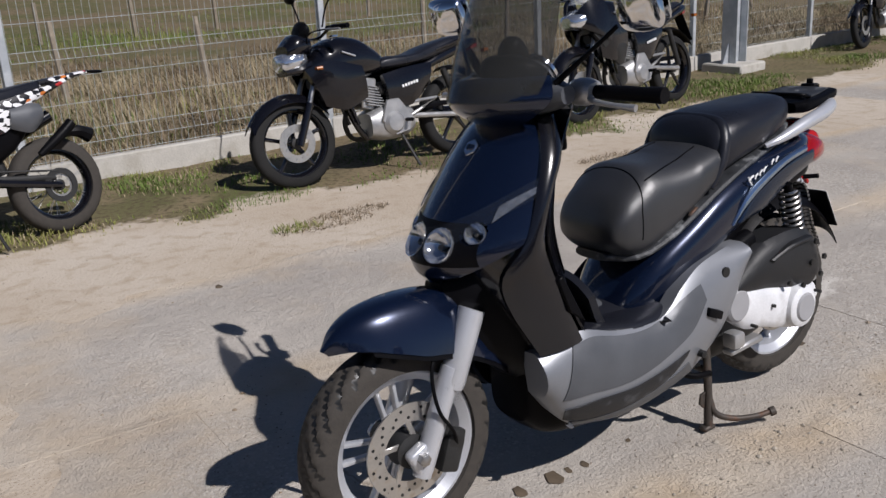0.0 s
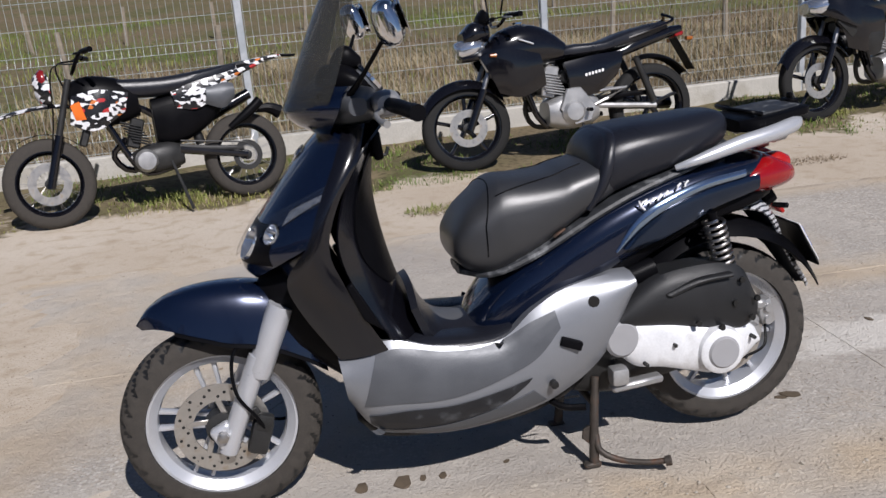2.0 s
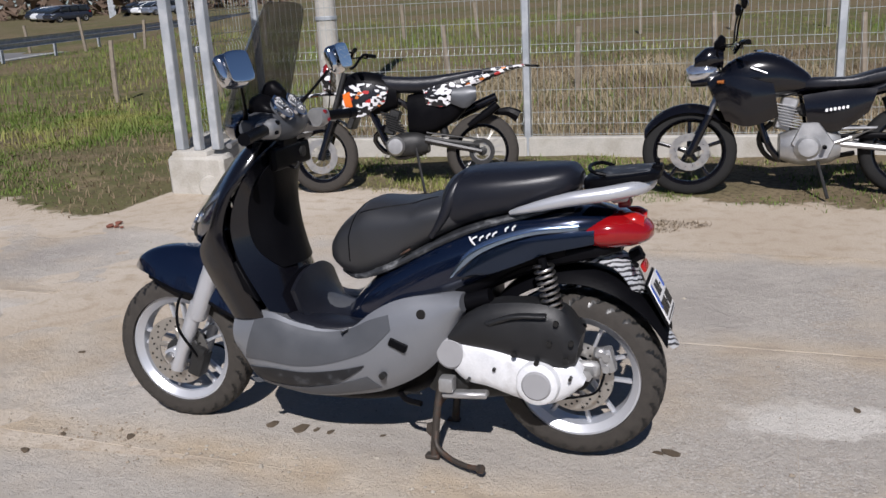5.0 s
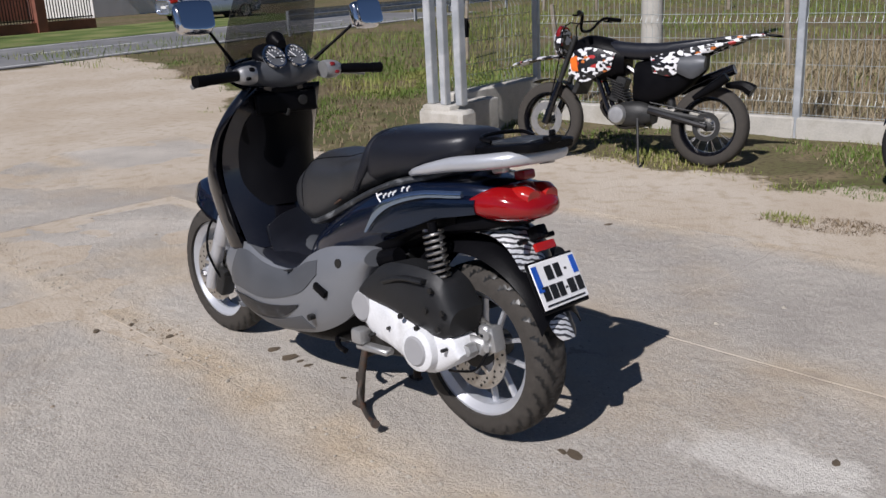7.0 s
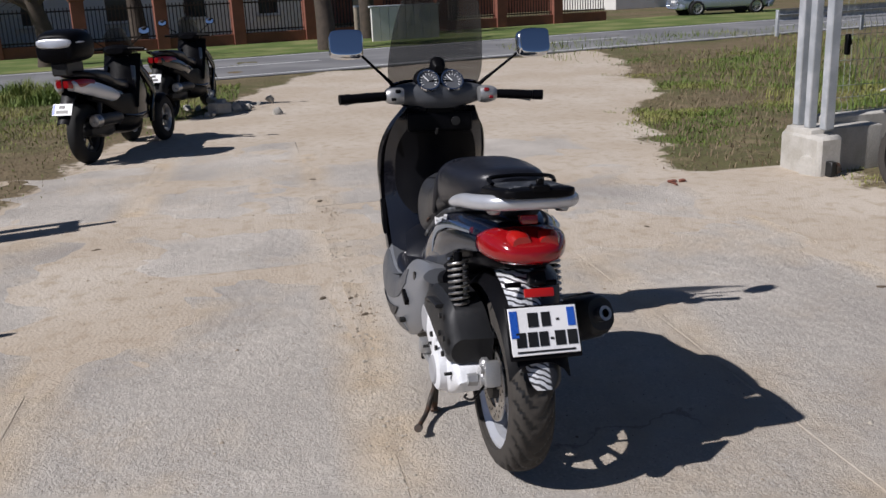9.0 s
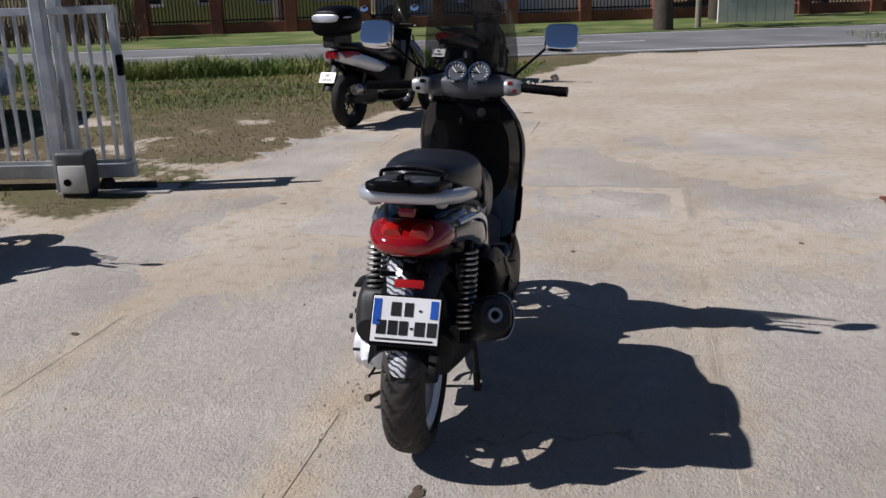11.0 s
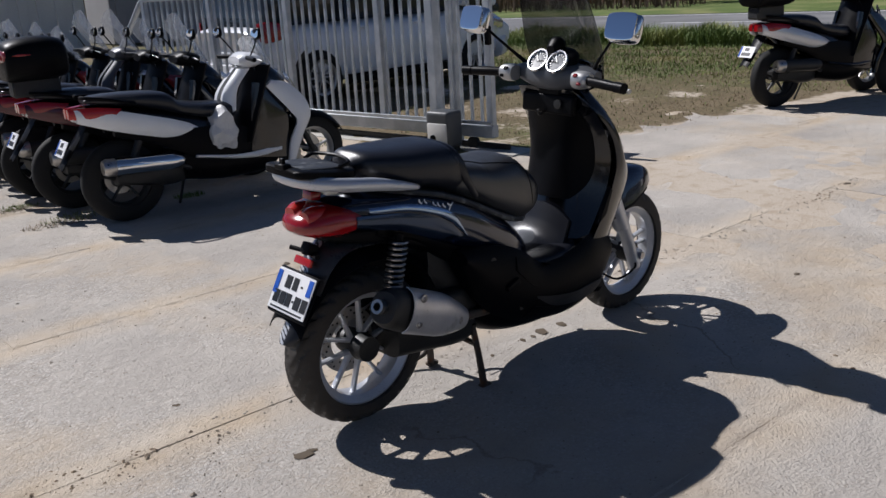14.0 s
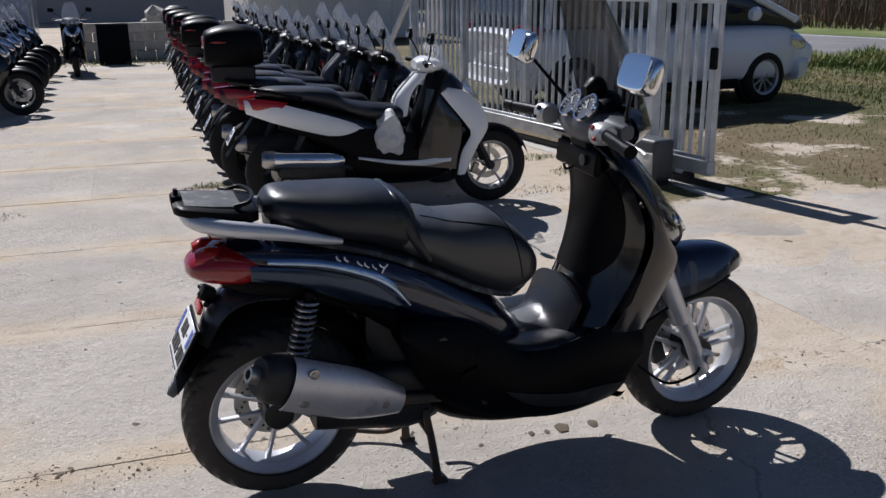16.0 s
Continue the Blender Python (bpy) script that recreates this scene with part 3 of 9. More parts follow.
def fbm(x, y, s, seed=0.0):
    return noise.fractal(Vector((x * s, y * s, seed)), 1.0, 2.0, 4)


FENCE_A, FENCE_B = Vector((4.15, -4.98, 0)), Vector((-26.0, -7.70, 0))
FENCE_WAY = (FENCE_B - FENCE_A).normalized()
FENCE_OUT = Vector((FENCE_WAY.y, -FENCE_WAY.x, 0))
if FENCE_OUT.y > 0:
    FENCE_OUT = -FENCE_OUT
ROAD_AT, ROAD_WAY = Vector((16.2, 2.0, 0)), Vector((0.24, -0.971, 0)).normalized()
ROAD_OUT = Vector((0.971, 0.24, 0)).normalized()


def fence_off(x, y):
    """How far a place lies inside the yard from the fence line."""
    return -(Vector((x, y, 0)) - FENCE_A).dot(FENCE_OUT)


def sandy(x, y):
    """1 on bare sand and dust, 0 under grass."""
    n = 0.55 * fbm(x, y, 0.55, 3.1) + 0.25 * fbm(x, y, 1.9, 8.2)
    d = fence_off(x, y)
    if x < 4.2:
        inside = smooth(1.25, 2.0, d + n + 0.25 * smooth(-1, 3.5, x))
    else:
        edge = -2.75 - 0.25 * max(0.0, x - 5.0) - 0.9 * smooth(6, 11, x)
        inside = smooth(-0.25, 0.45, (y - edge) + 0.9 * n)
    left = smooth(-0.3, 0.5, (3.1 - 0.3 * max(0.0, x - 6.0) - y) + 0.8 * n) if x > 3.3 else smooth(-0.4, 0.5, 3.3 - x + n) if y > 3.0 else 1.0
    bare = 0.72 * smooth(0.0, 0.5, n + 0.12) if (x > 3.3 and y > 3.0 and x < 8.2) else 0.0
    road = (Vector((x, y, 0)) - ROAD_AT).dot(ROAD_OUT)
    v = inside * max(left, bare)
    return v if road < 0 else 0.0


def ground_height(x, y):
    s = sandy(x, y)
    near = 1.0 if abs(x) < 40 and abs(y) < 40 else 0.3
    h = -0.009 + 0.009 * smooth(0.0, 2.6, x) + 0.010 * fbm(x, y, 0.9, 1.0) + 0.004 * fbm(x, y, 4.0, 5.0)
    h += (1 - s) * near * (0.012 + 0.03 * fbm(x, y, 1.1, 7.0))
    h += 0.035 * min(max(0.0, -22 - y), 120.0) * smooth(60, 20, x)
    if s > 0.5 and x < 6.3:
        return min(max(h, -0.0015), 0.006)
    return min(h, 0.006) if s > 0.5 else h


def spread(lo, hi, a, b, step, far):
    """Grid lines: even inside a..b, then wider and wider to lo and hi."""
    mid = list(np.arange(a, b + 1e-6, step))
    out, d = [], step
    x = b
    while x < hi:
        d *= far
        x += d
        out.append(min(x, hi))
    low, d, x = [], step, a
    while x > lo:
        d *= far
        x -= d
        low.append(max(x, lo))
    return low[::-1] + mid + out


gx = spread(-1500, 1500, -9, 12, 0.13, 1.13)
gy = spread(-1500, 1500, -8, 8, 0.13, 1.13)
verts = [(x, y, ground_height(x, y)) for x in gx for y in gy]
ny = len(gy)
faces = [(i * ny + j, (i + 1) * ny + j, (i + 1) * ny + j + 1, i * ny + j + 1) for i in range(len(gx) - 1) for j in range(ny - 1)]


def ground_material():
    m = bpy.data.materials.new("sand, soil and dry turf")
    m.use_nodes = True
    nt = m.node_tree
    N, L = nt.nodes, nt.links
    p = N["Principled BSDF"]
    p.inputs["Roughness"].default_value, p.inputs["Specular IOR Level"].default_value = 0.95, 0.2
    at = N.new("ShaderNodeAttribute")
    at.attribute_name = "sand"
    geo = N.new("ShaderNodeNewGeometry")

    def tex(scale, detail=4):
        n = N.new("ShaderNodeTexNoise")
        n.inputs["Scale"].default_value, n.inputs["Detail"].default_value = scale, detail
        L.new(geo.outputs["Position"], n.inputs["Vector"])
        return n.outputs["Fac"]

    def step(v, a, b):
        r = N.new("ShaderNodeMapRange")
        L.new(v, r.inputs["Value"])
        r.inputs["From Min"].default_value, r.inputs["From Max"].default_value = a, b
        return r.outputs[0]

    def mix(f, a, b):
        x = N.new("ShaderNodeMix")
        x.data_type = "RGBA"
        L.new(f, x.inputs["Factor"])
        for v, k in ((a, "A"), (b, "B")):
            if isinstance(v, tuple):
                x.inputs[k].default_value = (*v, 1)
            else:
                L.new(v, x.inputs[k])
        return x.outputs["Result"]

    sand = mix(step(tex(0.8), 0.4, 0.65), (0.45, 0.38, 0.30), (0.52, 0.46, 0.385))
    sand = mix(step(tex(9), 0.5, 0.75), sand, (0.38, 0.31, 0.23))
    sand = mix(step(tex(160, 2), 0.60, 0.72), sand, (0.24, 0.18, 0.12))
    turf = mix(step(tex(0.25), 0.42, 0.6), (0.16, 0.125, 0.075), (0.10, 0.105, 0.04))
    turf = mix(step(tex(2.2), 0.5, 0.7), turf, (0.21, 0.165, 0.10))
    turf = mix(step(tex(24, 3), 0.48, 0.68), turf, (0.085, 0.066, 0.038))
    both = N.new("ShaderNodeMath")
    both.operation = "MULTIPLY_ADD"
    L.new(tex(14, 5), both.inputs[0])
    both.inputs[1].default_value = 0.7
    L.new(at.outputs["Fac"], both.inputs[2])
    L.new(mix(step(both.outputs[0], 0.75, 0.95), turf, sand), p.inputs["Base Color"])
    b = N.new("ShaderNodeBump")
    b.inputs["Strength"].default_value, b.inputs["Distance"].default_value = 0.5, 0.012
    L.new(tex(55, 5), b.inputs["Height"])
    L.new(b.outputs[0], p.inputs["Normal"])
    return m


M["ground"] = ground_material()
ground = raw("ground", verts, faces, M["ground"], smooth=True)
cover = ground.data.attributes.new("sand", "FLOAT", "POINT")
cover.data.foreach_set("value", [sandy(x, y) for x in gx for y in gy])
tagged(ground, "sandy yard earth running into dry grass field", "ground", kind="structure")


# ---- the road ----
def strip(name, material, off0, off1, z, a, b, label, parent=None):
    """A straight strip along the road, from off0 to off1 across it and from a to b along it."""
    vs, fs, n = [], [], max(2, int((b - a) / 12))
    for i in range(n + 1):
        p = ROAD_AT + ROAD_WAY * (a + (b - a) * i / n)
        for o, dz in ((off0, -0.12), (off0, z), (off1, z), (off1, -0.12)):
            q = p + ROAD_OUT * o
            vs.append((q.x, q.y, dz))
    for i in range(n):
        for k in range(3):
            fs.append((4 * i + k, 4 * i + k + 1, 4 * i + k + 5, 4 * i + k + 4))
    return raw(name, vs, fs, material, parent)


road = strip("road", M["asphalt"], 0.0, 6.6, 0.03, -120, 700, "")
tagged(road, "grey asphalt two-lane road with white edge lines", "road", kind="structure")
strip("edge_line", M["road_white"], 0.3, 0.42, 0.035, -120, 700, "", road)
strip("edge_line", M["road_white"], 6.15, 6.27, 0.035, -120, 700, "", road)
for k in range(-8, 30):
    strip("lane_mark", M["road_white"], 3.2, 3.32, 0.035, k * 9.0, k * 9.0 + 3.5, "", road)

# ---- wire panel fence on its concrete plinth ----
PANEL = 2.6
fence = thing("panel_fence", "galvanised welded wire panel fence on a low concrete plinth", "fence", kind="structure")


def wire_panel(a, b, parent, z0=0.18, h=2.05):
    """One welded wire panel with its stiffening folds."""
    way = (b - a)
    n = way.normalized()
    out = Vector((n.y, -n.x, 0))
    length = way.length
    vs, fs = [], []

    def bar(p, q, r):
        d = (q - p).normalized()
        s = d.orthogonal().normalized()
        t = d.cross(s)
        k = len(vs)
        for c in (p, q):
            for u, w in ((r, 0), (-r * 0.5, r * 0.87), (-r * 0.5, -r * 0.87)):
                vs.append(c + s * u + t * w)
        for e in range(3):
            fs.append((k + e, k + (e + 1) % 3, k + 3 + (e + 1) % 3, k + 3 + e))

    folds = [0.12, 0.75, 1.38, 1.95]
    rows = sorted([0.02 + 0.2 * k for k in range(11)] + folds)
    for z in rows:
        near = min(abs(z - f) for f in folds)
        off = 0.028 if near < 0.04 else 0.0
        bar(a + out * off + Vector((0, 0, z0 + z)), b + out * off + Vector((0, 0, z0 + z)), 0.0026)
    cols = int(length / 0.055)
    for c in range(cols + 1):
        p = a + way * (c / cols)
        prev = None
        zs = [0.0]
        for fz in folds:
            zs += [fz - 0.05, fz, fz + 0.05]
        zs += [h]
        for z in zs:
            off = 0.028 if any(abs(z - f) < 0.01 for f in folds) else 0.0
            q = p + out * off + Vector((0, 0, z0 + z))
            if prev is not None:
                bar(prev, q, 0.0020)
            prev = q
    return raw("wire_panel", vs, fs, M["galv_dark"], parent)


def square_post(p, h, w=0.06, z0=0.0, parent=None, name="post"):
    ob = part(name, B((0, 0, h / 2), (w, w, h), bevel=0.005), M["galv"], parent)
    ob.matrix_basis = Matrix.Translation((p.x, p.y, z0)) @ pose(0, 0, 0, 0, 0, math.degrees(math.atan2(FENCE_WAY.y, FENCE_WAY.x)))
    return ob


spots = [FENCE_A + FENCE_WAY * (PANEL * k) for k in range(12)]
for k, p in enumerate(spots):
    square_post(p, 2.4, 0.06, 0.0, fence)
for k, (a, b) in enumerate(zip(spots, spots[1:])):
    if k < 9:
        o = FENCE_OUT * -0.0
        wire_panel(a + FENCE_WAY * 0.04 + o, b - FENCE_WAY * 0.04 + o, fence)
        c = (a + b) / 2
        pl = part("plinth", B((0, 0, 0.0), ((b - a).length - 0.02, 0.10, 0.36), bevel=0.012), M["concrete"], fence)
        pl.matrix_basis = Matrix.Translation((c.x, c.y, 0)) @ pose(0, 0, 0, 0, 0, math.degrees(math.atan2(FENCE_WAY.y, FENCE_WAY.x)))

# ---- the return of the fence to the gate post ----
GATE_W = Vector((4.03, -3.6, 0))
wire_panel(FENCE_A + (GATE_W - FENCE_A) * 0.03, GATE_W + (FENCE_A - GATE_W) * 0.1, fence, 0.42)
mid = (FENCE_A + GATE_W) / 2
turn = math.degrees(math.atan2(GATE_W.y - FENCE_A.y, GATE_W.x - FENCE_A.x))
wall = part("plinth", B((0, 0, 0.16), ((FENCE_A - GATE_W).length - 0.12, 0.16, 0.52), bevel=0.02), M["concrete"], fence)
wall.matrix_basis = Matrix.Translation((mid.x, mid.y, 0)) @ pose(0, 0, 0, 0, 0, turn)

guide = thing("gate_guide", "three galvanised gate guide posts on a concrete block", "gate post", pose(3.94, -3.66, 0, 0, 0, 3))
part("footing", join(B((0.02, -0.08, 0.10), (0.34, 0.66, 0.50), bevel=0.03, seg=2), B((-0.03, 0.16, 0.06), (0.52, 0.22, 0.50), bevel=0.03)), M["concrete"], guide)
for x, y, w in ((0.12, 0.17, 0.08), (-0.05, 0.19, 0.07), (-0.20, 0.15, 0.08)):
    part("post", B((x, y, 1.55), (w, w, 2.4), bevel=0.008), M["galv"], guide)
for z in (1.15, 2.2):
    part("bracket", B((-0.06, 0.045, z), (0.05, 0.10, 0.05), bevel=0.004), M["galv"], guide)
part("catch", join(B((-0.085, -0.07, 0.98), (0.05, 0.03, 0.16), bevel=0.008), B((-0.085, -0.085, 1.0), (0.04, 0.03, 0.05), bevel=0.006)), M["black_plastic"], guide, "black gate catch")
part("stop_wheel", moved(Lathe([(0.02, -0.03), (0.085, -0.03), (0.095, -0.015), (0.095, 0.015), (0.085, 0.03), (0.02, 0.03)], 24), pose(-0.16, 0.26, 0.06, 0, 0, 20)), M["concrete"], guide)

# ---- the sliding gate, pushed open ----
GATE = pose(3.78, 3.30, 0, 0, 0, 99.5)
gate = thing("sliding_gate", "open pale grey steel sliding gate with upright bars", "gate", GATE)
LONG, TALL = 5.25, 1.42
part("bottom_beam", B((LONG / 2, 0, 0.17), (LONG, 0.09, 0.11), bevel=0.008), M["galv"], gate)
part("top_beam", B((LONG / 2, 0, TALL), (LONG, 0.06, 0.06), bevel=0.006), M["galv"], gate)
part("rack_rail", B((LONG / 2, 0.055, 0.25), (LONG, 0.02, 0.03), bevel=0.003), M["galv"], gate)
for k in range(5):
    part("upright", B((0.04 + k * (LONG - 0.08) / 4, 0, 0.80), (0.07, 0.06, 1.22), bevel=0.006), M["galv"], gate)
rod = part("bar", B((0, 0, 0.80), (0.026, 0.026, 1.20), bevel=0.003), M["galv"], gate)
rod.matrix_basis = pose(0.14, 0, 0)
for k in range(1, 46):
    x = 0.14 + k * 0.112
    if min(abs(x - (0.04 + j * (LONG - 0.08) / 4)) for j in range(5)) > 0.055:
        again(rod, pose(x, 0, 0))
part("tail_beam", B((LONG + 0.65, 0, 0.17), (1.3, 0.09, 0.11), bevel=0.008), M["galv"], gate)
part("tail_brace", T([(LONG, 0, TALL - 0.02), (LONG + 1.25, 0, 0.22)], 0.035, 8), M["galv"], gate)
part("end_catch", B((0.0, 0.06, 1.0), (0.05, 0.05, 0.16), bevel=0.008), M["black_plastic"], gate)
part("roller", moved(Lathe([(0.015, -0.02), (0.055, -0.02), (0.06, 0), (0.055, 0.02), (0.015, 0.02)], 20), pose(0.25, 0, 0.06)), M["dark_metal"], gate)

carrier = thing("gate_carrier_post", "pale steel post pair that carries the sliding gate", "gate post", GATE)
for x, y in ((0.55, 0.14), (0.55, -0.14)):
    part("post", B((x, y, 0.85), (0.09, 0.09, 1.7), bevel=0.008), M["galv"], carrier)
part("cross_piece", B((0.55, 0, 1.66), (0.09, 0.3, 0.06), bevel=0.006), M["galv"], carrier)
part("base_plate", B((0.55, 0, 0.01), (0.22, 0.46, 0.03), bevel=0.004), M["galv"], carrier)

track = thing("gate_track", "dark steel gate track on a concrete strip", "track", GATE, kind="structure")
part("concrete_strip", B((LONG / 2 + 0.8, 0, -0.02), (LONG + 2.2, 0.34, 0.07), bevel=0.01), M["concrete"], track)
part("rail", B((LONG / 2 + 0.8, 0, 0.045), (LONG + 1.9, 0.03, 0.05), bevel=0.006), M["dark_metal"], track)

motor = thing("gate_motor", "white and dark grey gate opener box", "gate motor", GATE @ pose(0.36, 0.27, 0, 0, 0, 0))
part("foot", B((0, 0, 0.03), (0.22, 0.16, 0.08), bevel=0.01), M["dark_metal"], motor)
part("housing", B((0, 0, 0.22), (0.26, 0.20, 0.32), bevel=0.035, seg=3), M["grey_box"], motor)
part("front_cover", B((0.0, 0.088, 0.17), (0.22, 0.04, 0.22), bevel=0.014, seg=2), M["render_white"], motor, "white front cover")
part("key_knob", moved(Lathe([(0.0, 0.0), (0.028, 0.0), (0.028, 0.012), (0.0, 0.014)], 20), pose(0.04, 0.108, 0.15)), M["black_plastic"], motor)


# ---- the dark blue scooter ----
HERO = pose(0, 0.045, 0, 2.5, 0, 2.0)
hero = thing("scooter", "dark blue maxi scooter on its centre stand with smoked windscreen", "scooter", HERO)


def keyed(keys):
    """A bent front surface from rows of (z, x_middle, half_width, sweep back at the edge)."""
    k = [Vector((a, b, c)) for a, b, c, _ in keys]
    extra = np.array([d for *_, d in keys])

    arr = np.array([[*p, e] for p, e in zip(k, extra)])
    ext = np.vstack([2 * arr[0] - arr[1], arr, 2 * arr[-1] - arr[-2]])

    def fn(u, v):
        t = v * (len(arr) - 1)
        i = min(int(t), len(arr) - 2)
        w = t - i
        a, b, c, e = ext[i : i + 4]
        z, x, half, back_ = 0.5 * (2 * b + (c - a) * w + (2 * a - 5 * b + 4 * c - e) * w * w + (3 * b - a - 3 * c + e) * w**3)
        q = 2 * u - 1
        return (x - back_ * abs(q) ** 2.2, max(half, 0.004) * q, z)

    return fn


COWL = keyed([(1.075, 1.105, 0.11, 0.05), (1.03, 1.16, 0.15, 0.07), (0.96, 1.225, 0.185, 0.10), (0.88, 1.29, 0.214, 0.135), (0.81, 1.342, 0.214, 0.15),
              (0.765, 1.367, 0.17, 0.11), (0.725, 1.367, 0.105, 0.055), (0.695, 1.345, 0.03, 0.01)])


def wheel(name, x, z, r, w, rim_r, parent, disc_r, disc_y, tread_mat, turn=0.3, spread_=0.014):
    wh = part(name, Lathe([(0.012, -0.075), (0.045, -0.07), (0.05, -0.03), (0.042, 0), (0.05, 0.03), (0.045, 0.07), (0.012, 0.075)], 28), M["dark_metal"], parent, "dark cast wheel hub")
    wh.matrix_basis = pose(x, 0, z)
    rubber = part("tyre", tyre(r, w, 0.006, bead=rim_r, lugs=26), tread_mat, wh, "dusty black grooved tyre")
    # near-black second slot: the shade in the grooves, put in as colour
    rubber.data.materials.append(M["near_black"])
    part("rim", rim(rim_r, w * 0.78), M["silver_paint"], wh)
    for k in range(5):
        for d in (-1, 1):
            a = turn + k * 2 * math.pi / 5
            bar = spoke(0.035, rim_r - 0.010, 0.0085, 0.0085, 0.012, d * math.atan2(spread_, rim_r), d * 0.014)
            part("spoke", moved(bar, Matrix.Rotation(-a, 4, "Y")), M["silver_paint"], wh)
    bm = bmesh.new()
    lathe(bm, [(disc_r * 0.62, -0.0025), (disc_r, -0.0025), (disc_r, 0.0025), (disc_r * 0.62, 0.0025)], 60, close=True)
    for k in range(5):
        a = k * 2 * math.pi / 5 + 0.4
        box(bm, (disc_r * 0.45 * math.cos(a), 0, disc_r * 0.45 * math.sin(a)), (disc_r * 0.5, 0.006, 0.016), (0, -math.degrees(a) + 22, 0), 0.002)
    ring = part("brake_disc", moved(bm, pose(0, disc_y, 0)), M["disc"], wh, "drilled brown-tinged steel brake disc")
    hole = bmesh.new()
    for k in range(36):
        a = k * 2 * math.pi / 36
        rr = disc_r * (0.72 + 0.18 * (k % 3) / 2)
        lathe(hole, [(0.0, -0.0032), (0.0045, -0.0032), (0.0045, 0.0032), (0.0, 0.0032)], 8, pose(rr * math.cos(a), disc_y, rr * math.sin(a)))
    part("disc_drilling", hole, M["dark_metal"], wh)
    return wh


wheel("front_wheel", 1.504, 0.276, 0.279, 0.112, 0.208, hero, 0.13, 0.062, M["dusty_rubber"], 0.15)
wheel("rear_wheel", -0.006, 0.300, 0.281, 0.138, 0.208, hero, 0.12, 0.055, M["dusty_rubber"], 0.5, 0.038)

# fork, caliper and brake hose
for s in (1, -1):
    part("fork_leg", T([(1.475, s * 0.088, 0.225), (1.462, s * 0.088, 0.26), (1.36, s * 0.088, 0.475)], [0.024, 0.027, 0.027], 16), M["silver_paint"], hero)
    part("fork_sleeve", T([(1.368, s * 0.088, 0.455), (1.362, s * 0.088, 0.47), (1.285, s * 0.086, 0.63)], [0.030, 0.034, 0.034], 16), M["silver_paint"], hero)
    part("axle_nut", moved(Lathe([(0, 0), (0.016, 0), (0.016, 0.02), (0.006, 0.024), (0, 0.024)], 6), pose(1.48, 0.105, 0.272) if s > 0 else pose(1.48, -0.125, 0.272)), M["steel"], hero)
    part("axle_clamp", B((1.475, s * 0.09, 0.262), (0.06, 0.035, 0.075), (0, 25, 0), 0.014, 3), M["silver_paint"], hero)
caliper = part("brake_caliper", join(B((1.385, 0.075, 0.245), (0.055, 0.06, 0.10), (0, -20, 0), 0.012, 2), B((1.37, 0.092, 0.285), (0.045, 0.03, 0.05), (0, -20, 0), 0.01, 2)), M["dark_metal"], hero)
part("caliper_bracket", B((1.42, 0.085, 0.30), (0.09, 0.012, 0.03), (0, 25, 0), 0.004), M["dark_metal"], caliper)
part("brake_hose", T([(1.37, 0.1, 0.31), (1.39, 0.118, 0.36), (1.43, 0.12, 0.43), (1.425, 0.10, 0.52), (1.36, 0.07, 0.58)], 0.005, 8, 24), M["black_plastic"], hero)
part("speedometer_cable", T([(1.46, -0.1, 0.29), (1.42, -0.125, 0.27), (1.33, -0.1, 0.24), (1.24, -0.05, 0.3)], 0.005, 8, 18), M["black_plastic"], hero)

# front mudguard
FX = spline([(1.665, 0.012, 0.575), (1.625, 0.052, 0.622), (1.55, 0.085, 0.664), (1.45, 0.102, 0.689), (1.36, 0.104, 0.685), (1.27, 0.10, 0.655), (1.2, 0.088, 0.60)], 26)
DROP = np.interp(np.linspace(0, 1, 26), np.linspace(0, 1, 7), [0.012, 0.055, 0.10, 0.138, 0.15, 0.16, 0.15])


def fender(u, v):
    i = min(int(u * 25), 24)
    p = FX[i].lerp(FX[i + 1], u * 25 - i)
    d = np.interp(u * 25, range(26), DROP)
    q = 2 * v - 1
    return (p.x - 0.015 * q * q, p.y * math.copysign(abs(q) ** 0.75, q), p.z - d * abs(q) ** 2.6)


part("front_mudguard", sheet(fender, 40, 20, -0.004), M["blue"], hero, "dark blue gloss front mudguard")
part("mudguard_liner", sheet(lambda u, v: tuple(Vector(fender(0.25 + 0.75 * u, v)) + Vector((0, 0, -0.012))), 20, 10, -0.003), M["black_plastic"], hero)

# front cowl with its lamps
LAMPS = ((0.046, 0.796, 0.043), (-0.046, 0.796, 0.043), (0.122, 0.826, 0.026), (-0.122, 0.826, 0.026))


def with_holes(bm):
    """Openings for the lamps, cut straight through."""
    gone = []
    for f in bm.faces:
        c_ = f.calc_center_median()
        if any((c_.y - y) ** 2 + ((c_.z - z) / 0.95) ** 2 < (r * 0.98) ** 2 for y, z, r in LAMPS):
            gone.append(f)
    bmesh.ops.delete(bm, geom=gone, context="FACES")
    return bm


part("front_cowl", with_holes(sheet(COWL, 110, 120, -0.006)), M["blue"], hero, "dark blue gloss front cowl")


def on_cowl(y, z, lift=0.0):
    """A place on the cowl's face at the given height and side."""
    best = min((COWL(u / 60, v / 120) for u in range(61) for v in range(121)), key=lambda p: (p[1] - y) ** 2 + (p[2] - z) ** 2)
    return Vector(best) + Vector((lift, 0, 0))


